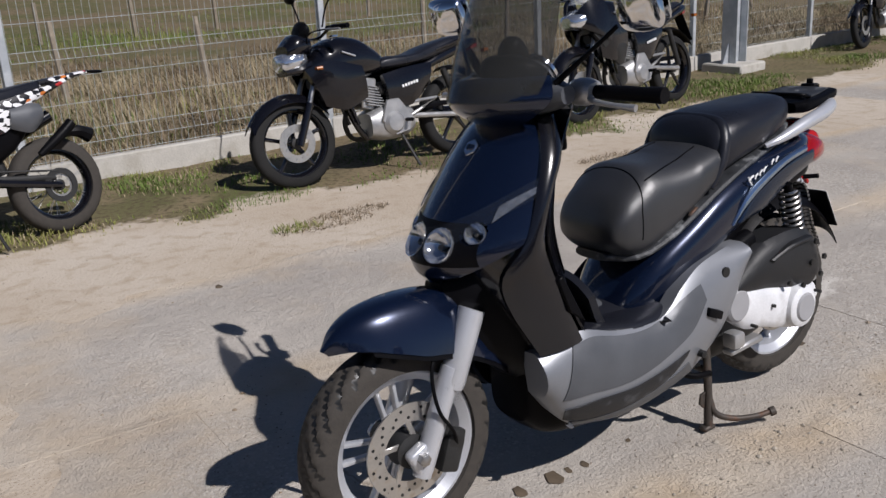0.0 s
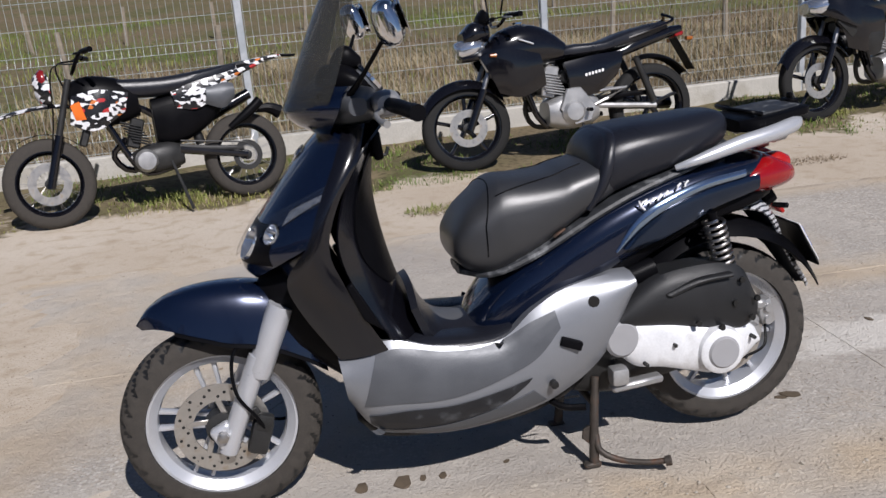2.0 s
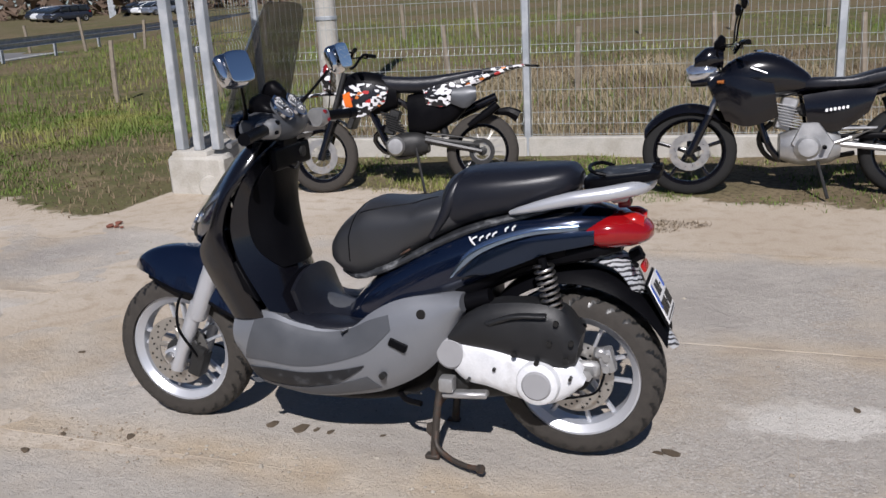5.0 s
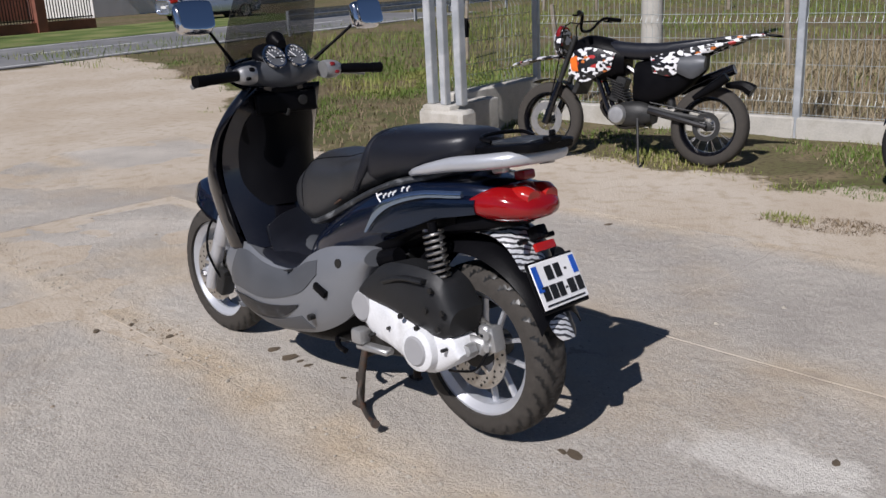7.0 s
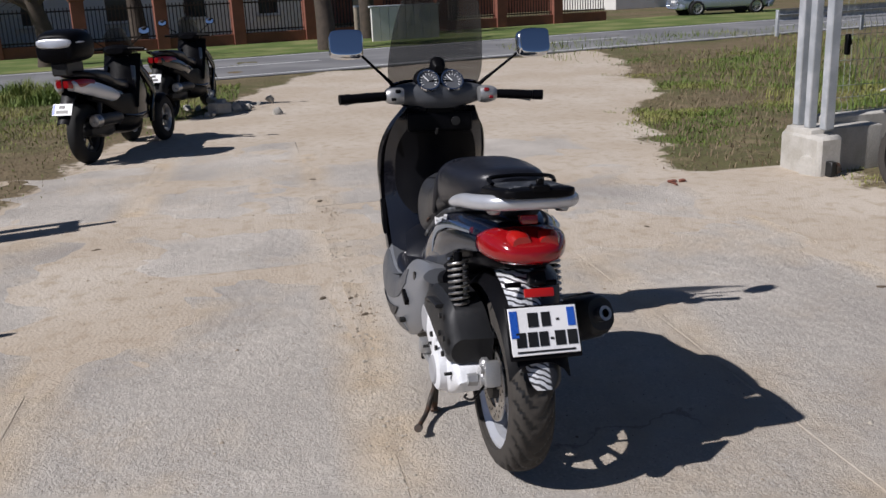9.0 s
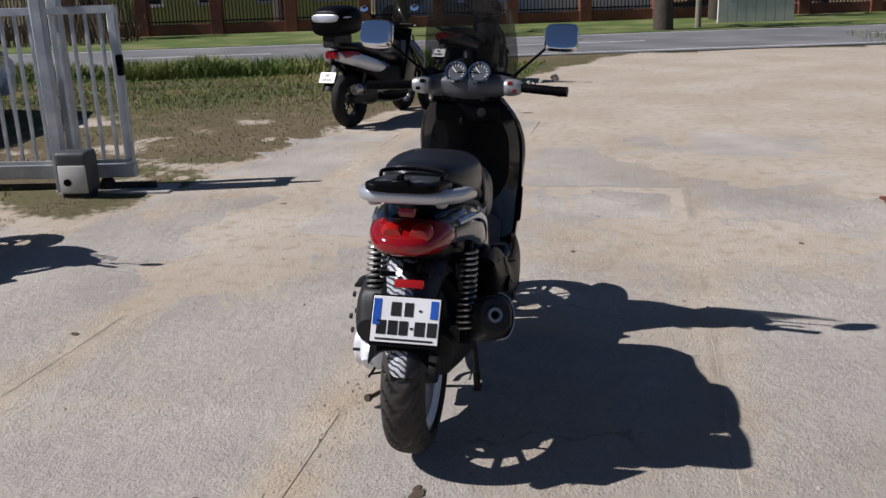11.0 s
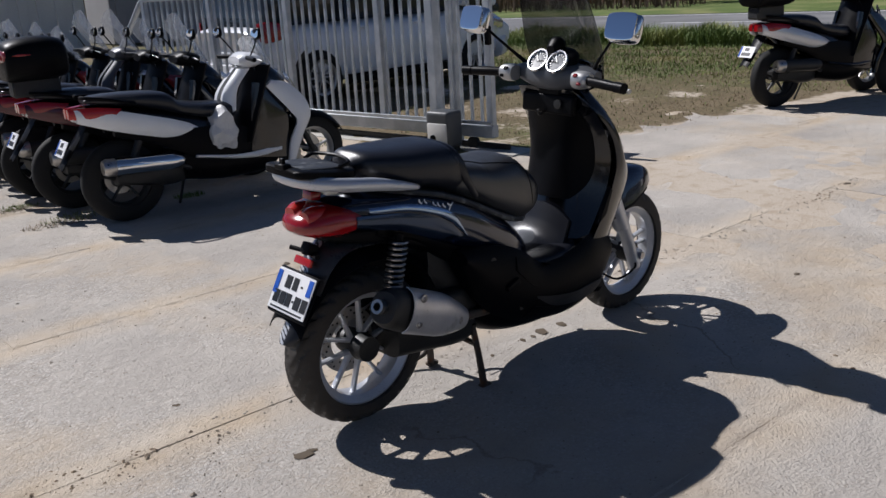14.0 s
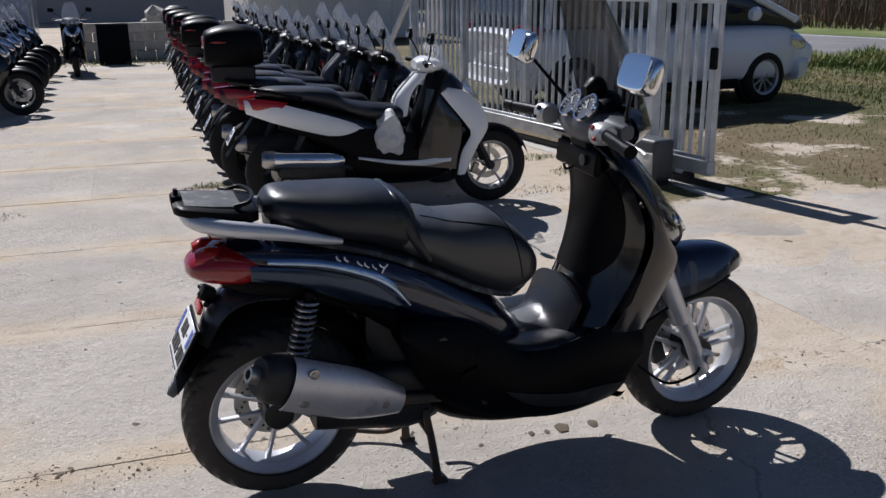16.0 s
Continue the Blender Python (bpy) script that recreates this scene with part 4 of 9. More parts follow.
def lamp_bowl(y, z, r, name, parent, bulb=True):
    c = on_cowl(y, z)
    yaw, tip = math.degrees(math.asin(max(-1, min(1, y / 0.28)))) * 1.1, -32
    m = Matrix.Translation(c) @ pose(0, 0, 0, 0, 0, yaw) @ pose(0, 0, 0, 0, tip, 0) @ pose(0, 0, 0, 0, 0, -90)
    bowl = part(name, moved(Lathe([(0.0, -0.034), (r * 0.35, -0.031), (r * 0.7, -0.020), (r * 0.92, -0.008), (r, 0.0005), (r * 1.05, 0.001), (r * 1.06, -0.006), (r * 0.98, -0.02), (0.0, -0.045)], 40), m), M["lamp_clear"], parent, "mirrored headlamp bowl")
    part("bulb_cap", moved(Lathe([(0, -0.034), (r * 0.2, -0.03), (r * 0.2, -0.012), (0, -0.008)], 16), m), M["dark_metal"], bowl)
    return bowl


def lamp_band(side):
    """The clear strip over the lamps of one side, drawn out to the flasher."""
    def fn(u, v):
        y = side * (0.002 + 0.205 * u)
        top = 0.835 + 0.02 * u + 0.10 * u * u
        low = 0.752 + 0.012 * u + 0.135 * u ** 1.3 if u < 0.9 else 0.752 + 0.012 * u + 0.135 * u ** 1.3
        z = top + (low - top) * v
        p = COWLY(y, z)
        return (p + 0.014, y, z)
    return fn


def COWLY(y, z):
    """How far forward the cowl's face lies at (y, z)."""
    lo, hi = 0.0, 1.0
    for _ in range(24):
        m_ = (lo + hi) / 2
        if COWL(0.5, m_)[2] > z:
            lo = m_
        else:
            hi = m_
    x, _, _ = COWL(0.5, lo)
    xe, ye, _ = COWL(1.0, lo)
    q = min(abs(y) / max(ye, 0.01), 1.1)
    return x - (x - xe) * q ** 2.2


head = part("headlamp", with_holes(sheet(lambda u, v: (COWLY(0.28 * u - 0.14, 0.848 - 0.10 * v) + 0.002, 0.28 * u - 0.14, 0.848 - 0.10 * v), 70, 26, -0.003)), M["black_plastic"], hero, "twin round headlamp cluster under clear glass")
for y, z, r in LAMPS:
    lamp_bowl(y, z, r, "lamp_bowl", head)
for s in (1, -1):
    fl = part("flasher", sheet(lambda u, v, s=s: (COWLY(s * (0.150 + 0.05 * u), 0.848 + 0.06 * u + 0.036 * v * (1 - 0.5 * u)) + 0.003, s * (0.150 + 0.05 * u), 0.848 + 0.06 * u + 0.036 * v * (1 - 0.5 * u)), 8, 6, -s * 0.003), M["flasher_clear"], hero, "clear turn signal")
    part("flasher_divider", T([(COWLY(s * 0.172, 0.876) + 0.005, s * 0.172, 0.876), (COWLY(s * 0.176, 0.905) + 0.005, s * 0.176, 0.905)], 0.002, 6), M["dark_metal"], fl)
    part("headlamp_glass", sheet(lamp_band(s), 16, 8, -s * 0.002), M["lens_clear"], head, "clear headlamp glass")

hexa = [(math.cos(math.radians(30 + 60 * k)), math.sin(math.radians(30 + 60 * k))) for k in range(6)]
c = on_cowl(0.0, 1.005)
badge = part("badge", moved(plate([(0.024 * a, 0.024 * b) for a, b in hexa], 0, 0.004, 0.001, 1), Matrix.Translation(c + Vector((0.002, 0, 0))) @ pose(0, 0, 0, 0, -40, 0) @ pose(0, 0, 0, 0, 0, -90)), M["chrome"], hero, "small chrome hexagon badge")
part("badge_field", moved(join(plate([(0.008 * a - 0.006, 0.009 * b) for a, b in hexa], 0.002, 0.006, 0, 1), plate([(0.008 * a + 0.007, 0.009 * b) for a, b in hexa], 0.002, 0.006, 0, 1)), Matrix.Translation(c + Vector((0.002, 0, 0))) @ pose(0, 0, 0, 0, -40, 0) @ pose(0, 0, 0, 0, 0, -90)), M["blue"], badge)

part("front_apron", loft([(1.335, 0.58, 0.70, 0.045), (1.29, 0.50, 0.74, 0.085), (1.22, 0.46, 0.76, 0.12), (1.14, 0.40, 0.76, 0.14)], 20, 12, 3), M["black_plastic"], hero, "black apron behind the front mudguard")

# leg shield: lower front, side wings, rear face
part("lower_shield", sheet(keyed([(0.80, 1.31, 0.20, 0.12), (0.72, 1.285, 0.195, 0.07), (0.62, 1.235, 0.185, 0.045), (0.50, 1.165, 0.185, 0.04), (0.38, 1.11, 0.17, 0.03), (0.27, 1.06, 0.15, 0.03)]), 20, 24, -0.006), M["black_paint"], hero, "black lower leg shield")
for s in (1, -1):
    part("side_wing", panel([(1.075, 0.125, 1.07), (1.115, 0.18, 0.99), (1.162, 0.208, 0.90), (1.205, 0.212, 0.80), (1.262, 0.187, 0.715), (1.232, 0.182, 0.62), (1.155, 0.185, 0.497)],
                            [(1.02, 0.125, 1.075), (1.055, 0.185, 0.99), (1.115, 0.212, 0.90), (1.15, 0.216, 0.79), (1.125, 0.218, 0.70), (1.085, 0.215, 0.61), (1.03, 0.205, 0.51)], 0.012, 0.02, 30, 8, 0.8, s),
         M["black_paint"], hero, "black edge wing of the leg shield")
REAR = keyed([(1.075, 1.0, 0.135, 0.03), (1.0, 1.005, 0.178, -0.04), (0.9, 1.015, 0.20, -0.085), (0.8, 1.005, 0.205, -0.12), (0.7, 0.985, 0.205, -0.12), (0.6, 0.955, 0.20, -0.10), (0.515, 0.915, 0.195, -0.09)])
part("leg_shield_rear", sheet(REAR, 30, 36, 0.006), M["black_paint"], hero, "glossy black rear face of the leg shield")
part("knee_pad", sheet(lambda u, v: (lambda w: tuple(Vector(REAR(0.5 + (u - 0.5) * w, 0.14 + 0.60 * v)) + Vector((-0.007, 0, 0))))(0.82 * (1 - 0.35 * abs(2 * v - 1) ** 4)), 26, 20, 0.004), M["black_plastic"], hero, "matt black glove box lid")
part("glove_rim", B((0.995, 0, 1.015), (0.025, 0.26, 0.075), (0, 4, 0), 0.012, 3), M["black_plastic"], hero)
part("ignition_lock", moved(Lathe([(0, 0), (0.016, 0), (0.018, 0.012), (0, 0.014)], 18), pose(0.985, -0.06, 1.02, 0, 0, 90)), M["dark_metal"], hero)
part("bag_hook", T([(1.0, 0.02, 0.985), (0.965, 0.02, 0.975), (0.955, 0.02, 0.995)], 0.005, 8, 10), M["dark_metal"], hero)
for s in (1, -1):
    part("shield_vent", plate([(1.085, 0.60), (1.12, 0.69), (1.105, 0.70), (1.055, 0.605), (1.035, 0.565)], 0.205, 0.226, 0.003, 1, s), M["black_plastic"], hero)

# handlebar cover, screen, instruments
cross = loft([(-0.20, 1.102, 1.145, 0.022), (-0.15, 1.085, 1.157, 0.046), (-0.07, 1.065, 1.168, 0.07), (0.0, 1.06, 1.172, 0.078), (0.07, 1.065, 1.168, 0.07), (0.15, 1.085, 1.157, 0.046), (0.20, 1.102, 1.145, 0.022)], 24, 25)
part("handlebar_cover", moved(cross, Matrix.Translation((1.04, 0, 0)) @ pose(0, 0, 0, 0, 0, -90)), M["grey_plastic"], hero, "dark grey handlebar cover")
part("steering_neck", loft([(0.99, 1.0, 1.09, 0.05), (1.03, 0.98, 1.10, 0.075), (1.08, 0.99, 1.10, 0.075), (1.115, 1.02, 1.09, 0.05)], 20, 12), M["black_plastic"], hero)
part("screen_cowl", sheet(keyed([(1.055, 1.135, 0.085, 0.03), (1.085, 1.188, 0.15, 0.09), (1.12, 1.207, 0.188, 0.125), (1.15, 1.18, 0.178, 0.11), (1.165, 1.14, 0.15, 0.09)]), 24, 14, -0.005), M["blue"], hero, "dark blue cowl below the screen")
part("windscreen", sheet(keyed([(1.115, 1.214, 0.165, 0.10), (1.2, 1.172, 0.188, 0.095), (1.3, 1.118, 0.180, 0.08), (1.39, 1.065, 0.163, 0.062), (1.445, 1.03, 0.146, 0.05), (1.472, 1.014, 0.128, 0.04), (1.484, 1.008, 0.098, 0.022)]), 24, 30, -0.003), M["screen"], hero, "smoked transparent windscreen")
for s in (1, -1):
    part("screen_screw", moved(Lathe([(0, 0), (0.008, 0), (0.006, 0.006), (0, 0.007)], 12), pose(1.125, s * 0.14, 1.15, 0, 0, -90)), M["black_plastic"], hero)
dash = part("instrument_hood", loft([(0.985, 1.15, 1.172, 0.08), (1.02, 1.14, 1.20, 0.098), (1.06, 1.14, 1.215, 0.09), (1.10, 1.15, 1.21, 0.06), (1.12, 1.16, 1.19, 0.03)], 22, 14), M["black_plastic"], hero, "black instrument hood")
part("hood_crest", loft([(1.0, 1.20, 1.225, 0.018), (1.03, 1.195, 1.25, 0.03), (1.06, 1.19, 1.245, 0.026), (1.08, 1.19, 1.22, 0.012)], 14, 10), M["black_plastic"], dash)
for s in (1, -1):
    m = Matrix.Translation((0.987, s * 0.047, 1.172)) @ pose(0, 0, 0, 0, 40, 0) @ pose(0, 0, 0, 0, 0, 90)
    g = part("gauge", moved(Lathe([(0, -0.01), (0.041, -0.01), (0.041, 0.0), (0, 0.0)], 36), m), M["gauge"], dash, "round gauge with grey dial")
    part("gauge_ring", moved(Lathe([(0.039, 0.0), (0.046, 0.0), (0.045, 0.009), (0.040, 0.009)], 36, close=True), m), M["chrome"], g)
    face = part("gauge_face", moved(join(*[B((0.030 * math.cos(a), 0.0018, 0.030 * math.sin(a)), (0.008, 0.002, 0.002), (0, -math.degrees(a), 0)) for a in np.linspace(-0.6, 3.74, 12)], B((0.008, 0.003, 0.010), (0.028, 0.002, 0.003), (0, -50, 0))), m), M["plate_white"], g)
    tagged(face, kind="stuff")
    part("switch_pod", moved(loft([(0.145, 1.092, 1.15, 0.03), (0.165, 1.088, 1.155, 0.036), (0.195, 1.092, 1.152, 0.034), (0.21, 1.10, 1.145, 0.026)], 16, 10), Matrix.Translation((0.99, 0, 0)) @ pose(0, 0, 0, 0, 0, 90 * s) @ Matrix.Diagonal((1, 1, 1, 1))), M["alloy"], hero, "grey alloy switch pod")
    part("switch", join(B((0.965, s * 0.168, 1.138), (0.022, 0.022, 0.016), (0, 30, 0), 0.004), B((0.958, s * 0.185, 1.112), (0.016, 0.018, 0.012), (0, 10, 0), 0.003)), M["black_plastic"] if s > 0 else M["red_paint"], hero)
    part("grip", T([(0.985, s * 0.205, 1.122), (0.972, s * 0.27, 1.12), (0.958, s * 0.345, 1.117)], [0.017, 0.0185, 0.0175], 16, 8), M["black_plastic"], hero, "black rubber grip")
    part("bar_end", T([(0.957, s * 0.345, 1.117), (0.951, s * 0.385, 1.116)], [0.019, 0.0195], 16), M["black_plastic"], hero)
    part("brake_lever", T([(1.0, s * 0.20, 1.112), (1.025, s * 0.24, 1.106), (1.028, s * 0.31, 1.10), (1.018, s * 0.36, 1.095)], [0.009, 0.007, 0.006, 0.009], 10, 16), M["alloy"], hero, "alloy brake lever")
    part("mirror_stalk", T([(1.075, s * 0.165, 1.15), (1.05, s * 0.20, 1.185), (1.0, s * 0.295, 1.262)], [0.009, 0.005, 0.005], 10, 10), M["black_plastic"], hero)
    m = Matrix.Translation((0.985, s * 0.352, 1.298)) @ pose(0, 0, 0, 0, 20, -4 * s)
    shell = part("mirror_head", moved(loft([(-0.062, -0.028, 0.032, 0.008), (-0.05, -0.043, 0.043, 0.022), (0, -0.047, 0.046, 0.034), (0.05, -0.042, 0.040, 0.022), (0.062, -0.028, 0.026, 0.008)], 24, 20, 2.3), m @ pose(0.008, 0, 0, 0, 0, 90)), M["chrome"], hero, "rear view mirror with chrome shell")
    part("mirror_glass", moved(loft([(-0.057, -0.027, 0.031, 0.0015), (-0.047, -0.040, 0.041, 0.0015), (0, -0.0435, 0.043, 0.0015), (0.047, -0.04, 0.038, 0.0015), (0.057, -0.027, 0.025, 0.0015)], 20, 14, 3.0), m @ pose(-0.0245, 0, 0, 0, 0, 90)), M["mirror"], shell, "mirror glass full of blue sky")

def drape(ob, top, low, s, lift=0.0035):
    """A thin skin laid over the outer side of another part, between two lines of (x, z)."""
    tree = BVHTree.FromPolygons([v.co for v in ob.data.vertices], [tuple(p.vertices) for p in ob.data.polygons])
    n = 37
    a, b = spline([(x, 0, z) for x, z in top], n), spline([(x, 0, z) for x, z in low], n)
    last = [0.2]

    def fn(u, v):
        i = min(int(round(u * (n - 1))), n - 1)
        p = a[i].lerp(b[i], v)
        hit = tree.ray_cast(Vector((p.x, s * 1.0, p.z)), Vector((0, -s, 0)))[0]
        if hit is not None:
            last[0] = abs(hit.y)
        return (p.x, s * (last[0] + lift), p.z)

    return sheet(fn, n - 1, 12, -s * 0.003)


# floor, tunnel and belly
part("belly", loft([(1.12, 0.26, 0.42, 0.08), (1.06, 0.215, 0.47, 0.14), (0.9, 0.205, 0.465, 0.17), (0.7, 0.21, 0.46, 0.17), (0.55, 0.24, 0.50, 0.15), (0.45, 0.30, 0.52, 0.12)], 24, 18, 3.2), M["black_plastic"], hero, "black belly fairing")
part("tunnel", sheet(lambda u, v: (lambda p: (p.x, (2 * v - 1) * 0.15, p.z - 0.05 * abs(2 * v - 1) ** 2.4))(spline([(0.955, 0, 0.635), (0.925, 0, 0.562), (0.88, 0, 0.512), (0.81, 0, 0.494), (0.74, 0, 0.50)], 41)[int(round(u * 40))]), 40, 16, 0.02), M["leather"], hero, "black tunnel between the foot boards")
part("tunnel_hatch", sheet(lambda u, v: (lambda p: (p.x - 0.004, (2 * v - 1) * (0.095 - 0.02 * (2 * u - 1) ** 4), p.z + 0.013 - 0.030 * abs(2 * v - 1) ** 2.2))(spline([(0.928, 0, 0.575), (0.904, 0, 0.535), (0.868, 0, 0.510), (0.80, 0, 0.498)], 31)[int(round(u * 30))]), 30, 12, 0.006), M["grey_plastic"], hero, "worn grey hatch in the tunnel")
for s in (1, -1):
    part("foot_mat", loft([(0.99, 0.45, 0.505, 0.04, s * 0.12), (0.95, 0.445, 0.515, 0.060, s * 0.13), (0.86, 0.445, 0.508, 0.070, s * 0.138), (0.76, 0.45, 0.502, 0.064, s * 0.138), (0.69, 0.46, 0.51, 0.045, s * 0.135)], 18, 14, 3), M["leather"], hero, "black rubber foot mat")
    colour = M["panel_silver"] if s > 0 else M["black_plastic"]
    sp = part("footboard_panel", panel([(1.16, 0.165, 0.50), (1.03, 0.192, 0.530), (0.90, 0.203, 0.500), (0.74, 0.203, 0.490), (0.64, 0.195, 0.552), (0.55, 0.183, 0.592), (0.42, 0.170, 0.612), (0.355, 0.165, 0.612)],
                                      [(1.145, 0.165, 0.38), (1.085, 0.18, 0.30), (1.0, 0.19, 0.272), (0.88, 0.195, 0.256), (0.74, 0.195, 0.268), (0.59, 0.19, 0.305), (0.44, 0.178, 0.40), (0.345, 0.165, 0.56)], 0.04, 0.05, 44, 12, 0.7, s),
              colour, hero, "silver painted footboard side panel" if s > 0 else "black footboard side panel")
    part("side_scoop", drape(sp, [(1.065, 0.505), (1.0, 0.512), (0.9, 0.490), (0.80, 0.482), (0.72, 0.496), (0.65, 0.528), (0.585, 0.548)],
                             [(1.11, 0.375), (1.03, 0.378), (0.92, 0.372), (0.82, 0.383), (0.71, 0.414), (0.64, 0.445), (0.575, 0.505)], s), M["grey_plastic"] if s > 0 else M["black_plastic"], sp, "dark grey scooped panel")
    part("scuff_strip", drape(sp, [(1.10, 0.345), (1.0, 0.353), (0.88, 0.352), (0.76, 0.370), (0.665, 0.392)],
                              [(1.095, 0.310), (1.0, 0.296), (0.88, 0.300), (0.76, 0.328), (0.675, 0.380)], s, 0.006), M["scrape"], sp, "scraped black protection strip")
    # the downward-facing rim's shade, painted as a darker skin over the panel
    part("panel_rim", drape(sp, [(1.10, 0.304), (1.0, 0.290), (0.88, 0.294), (0.76, 0.320), (0.66, 0.352)], [(1.085, 0.288), (1.0, 0.274), (0.88, 0.262), (0.76, 0.276), (0.62, 0.310)], s), M["grey_plastic"] if s > 0 else M["black_plastic"], sp, "lower rim of the panel, darkened for its shade")
    part("passenger_peg", B((0.55, s * 0.224, 0.462), (0.062, 0.03, 0.024), (0, -22, 0), 0.006, 2), M["black_plastic"], sp)
    part("panel_hole", moved(Lathe([(0, 0), (0.015, 0), (0.015, 0.006), (0, 0.006)], 18), pose(0.475, s * 0.207, 0.555)), M["near_black"], sp)
    part("panel_bolt", moved(Lathe([(0, 0), (0.011, 0), (0.011, 0.02), (0, 0.024)], 14), pose(0.605, s * 0.222, 0.362)), M["near_black"], sp)
    part("panel_screw", moved(Lathe([(0, 0), (0.007, 0), (0.006, 0.006), (0, 0.007)], 12), pose(0.385, s * 0.182, 0.592)), M["dark_metal"], sp)

# rear body and seat
part("rear_body", loft([(0.80, 0.44, 0.49, 0.05), (0.755, 0.43, 0.555, 0.11), (0.67, 0.45, 0.64, 0.145), (0.55, 0.51, 0.715, 0.16), (0.42, 0.575, 0.79, 0.168), (0.27, 0.645, 0.85, 0.17), (0.12, 0.735, 0.885, 0.163), (0.0, 0.772, 0.90, 0.14), (-0.09, 0.79, 0.89, 0.10), (-0.125, 0.80, 0.87, 0.06)], 32, 34, 2.7), M["blue"], hero, "dark blue gloss rear body")
part("under_tail", loft([(0.45, 0.50, 0.60, 0.10), (0.30, 0.60, 0.70, 0.12), (0.12, 0.69, 0.77, 0.12), (-0.05, 0.74, 0.80, 0.11), (-0.12, 0.76, 0.80, 0.07)], 18, 14, 3), M["black_plastic"], hero)
part("frame_filler", loft([(0.62, 0.30, 0.52, 0.10), (0.48, 0.32, 0.60, 0.11), (0.36, 0.36, 0.66, 0.10), (0.28, 0.45, 0.68, 0.08)], 16, 8, 3.5), M["dark_metal"], hero)
seat = part("seat", loft([(0.822, 0.695, 0.735, 0.07), (0.812, 0.675, 0.762, 0.108), (0.78, 0.645, 0.808, 0.132), (0.735, 0.628, 0.846, 0.143), (0.70, 0.628, 0.872, 0.148), (0.67, 0.637, 0.882, 0.15), (0.60, 0.672, 0.880, 0.153), (0.53, 0.715, 0.882, 0.156), (0.49, 0.740, 0.893, 0.156), (0.41, 0.785, 0.905, 0.148), (0.35, 0.81, 0.90, 0.12)], 40, 44, 3.0), M["leather_pale"], hero, "black vinyl rider seat with seams")
part("pillion_seat", loft([(0.435, 0.80, 0.875, 0.07), (0.42, 0.79, 0.94, 0.125), (0.38, 0.80, 0.975, 0.148), (0.30, 0.83, 0.993, 0.152), (0.2, 0.86, 1.003, 0.145), (0.1, 0.895, 1.014, 0.125), (0.035, 0.925, 1.016, 0.095), (0.005, 0.95, 0.995, 0.05)], 32, 32, 2.9), M["leather"], hero, "raised black vinyl pillion seat")
part("backrest_roll", T([(0.455, 0.142, 0.785), (0.412, 0.142, 0.85), (0.385, 0.130, 0.915), (0.366, 0.094, 0.953), (0.360, 0.0, 0.961), (0.366, -0.094, 0.953), (0.385, -0.130, 0.915), (0.412, -0.142, 0.85), (0.455, -0.142, 0.785)], [0.010, 0.016, 0.020, 0.022, 0.022, 0.022, 0.020, 0.016, 0.010], 14, 48), M["leather"], hero, "rolled edge of the backrest")
part("seat_base", loft([(0.80, 0.63, 0.655, 0.06), (0.72, 0.622, 0.655, 0.12), (0.6, 0.66, 0.70, 0.14), (0.45, 0.735, 0.775, 0.146), (0.3, 0.805, 0.84, 0.148), (0.12, 0.865, 0.90, 0.13), (0.02, 0.90, 0.94, 0.09)], 22, 20, 3), M["scuffed"], hero)
SKIN = BVHTree.FromPolygons([v.co.copy() for v in seat.data.vertices], [tuple(p.vertices) for p in seat.data.polygons])


def on_seat(x, turn):
    """The skin of the rider seat at a station x, seen from its core at an angle."""
    core = Vector((x, 0, 0.775))
    hit = SKIN.ray_cast(core, Vector((0, math.cos(math.radians(turn)), math.sin(math.radians(turn)))))[0]
    return hit or core


part("seat_seam", T([on_seat(0.735 - 0.035 * math.sin(math.radians(max(0, a))), a) for a in range(-30, 211, 10)], 0.0022, 6, 60), M["black_plastic"], seat)
for s in (1, -1):
    part("seat_piping", T([on_seat(0.70 - 0.028 * k, 90 - s * (58 - 3 * k)) for k in range(10)], 0.0025, 6, 30), M["black_plastic"], seat)
part("seat_tear", B((0.54, 0.147, 0.735), (0.04, 0.012, 0.007), (0, 30, 0), 0.003), M["rusty"], seat, "torn seat edge")
rack = part("luggage_rack", loft([(0.005, 0.950, 0.985, 0.085), (-0.03, 0.952, 0.992, 0.112), (-0.12, 0.972, 1.003, 0.112), (-0.19, 0.982, 1.012, 0.10), (-0.212, 0.986, 1.008, 0.075)], 22, 16, 5), M["black_plastic"], hero, "black plastic luggage rack")
part("rack_rail", T([(-0.06, 0.088, 1.0), (-0.02, 0.085, 1.008), (0.0, 0.0, 1.01), (-0.02, -0.085, 1.008), (-0.06, -0.088, 1.0)], 0.006, 8, 26), M["black_plastic"], rack)
part("rack_tray", loft([(-0.04, 0.985, 1.0, 0.085), (-0.12, 0.99, 1.008, 0.085), (-0.185, 0.995, 1.014, 0.075)], 18, 8, 6), M["scuffed"], rack)
part("rack_latch", join(B((-0.20, 0, 1.012), (0.03, 0.05, 0.02), bevel=0.004), B((-0.2, 0.0, 1.028), (0.012, 0.02, 0.02), bevel=0.003)), M["black_plastic"], rack)
rail = bmesh.new()
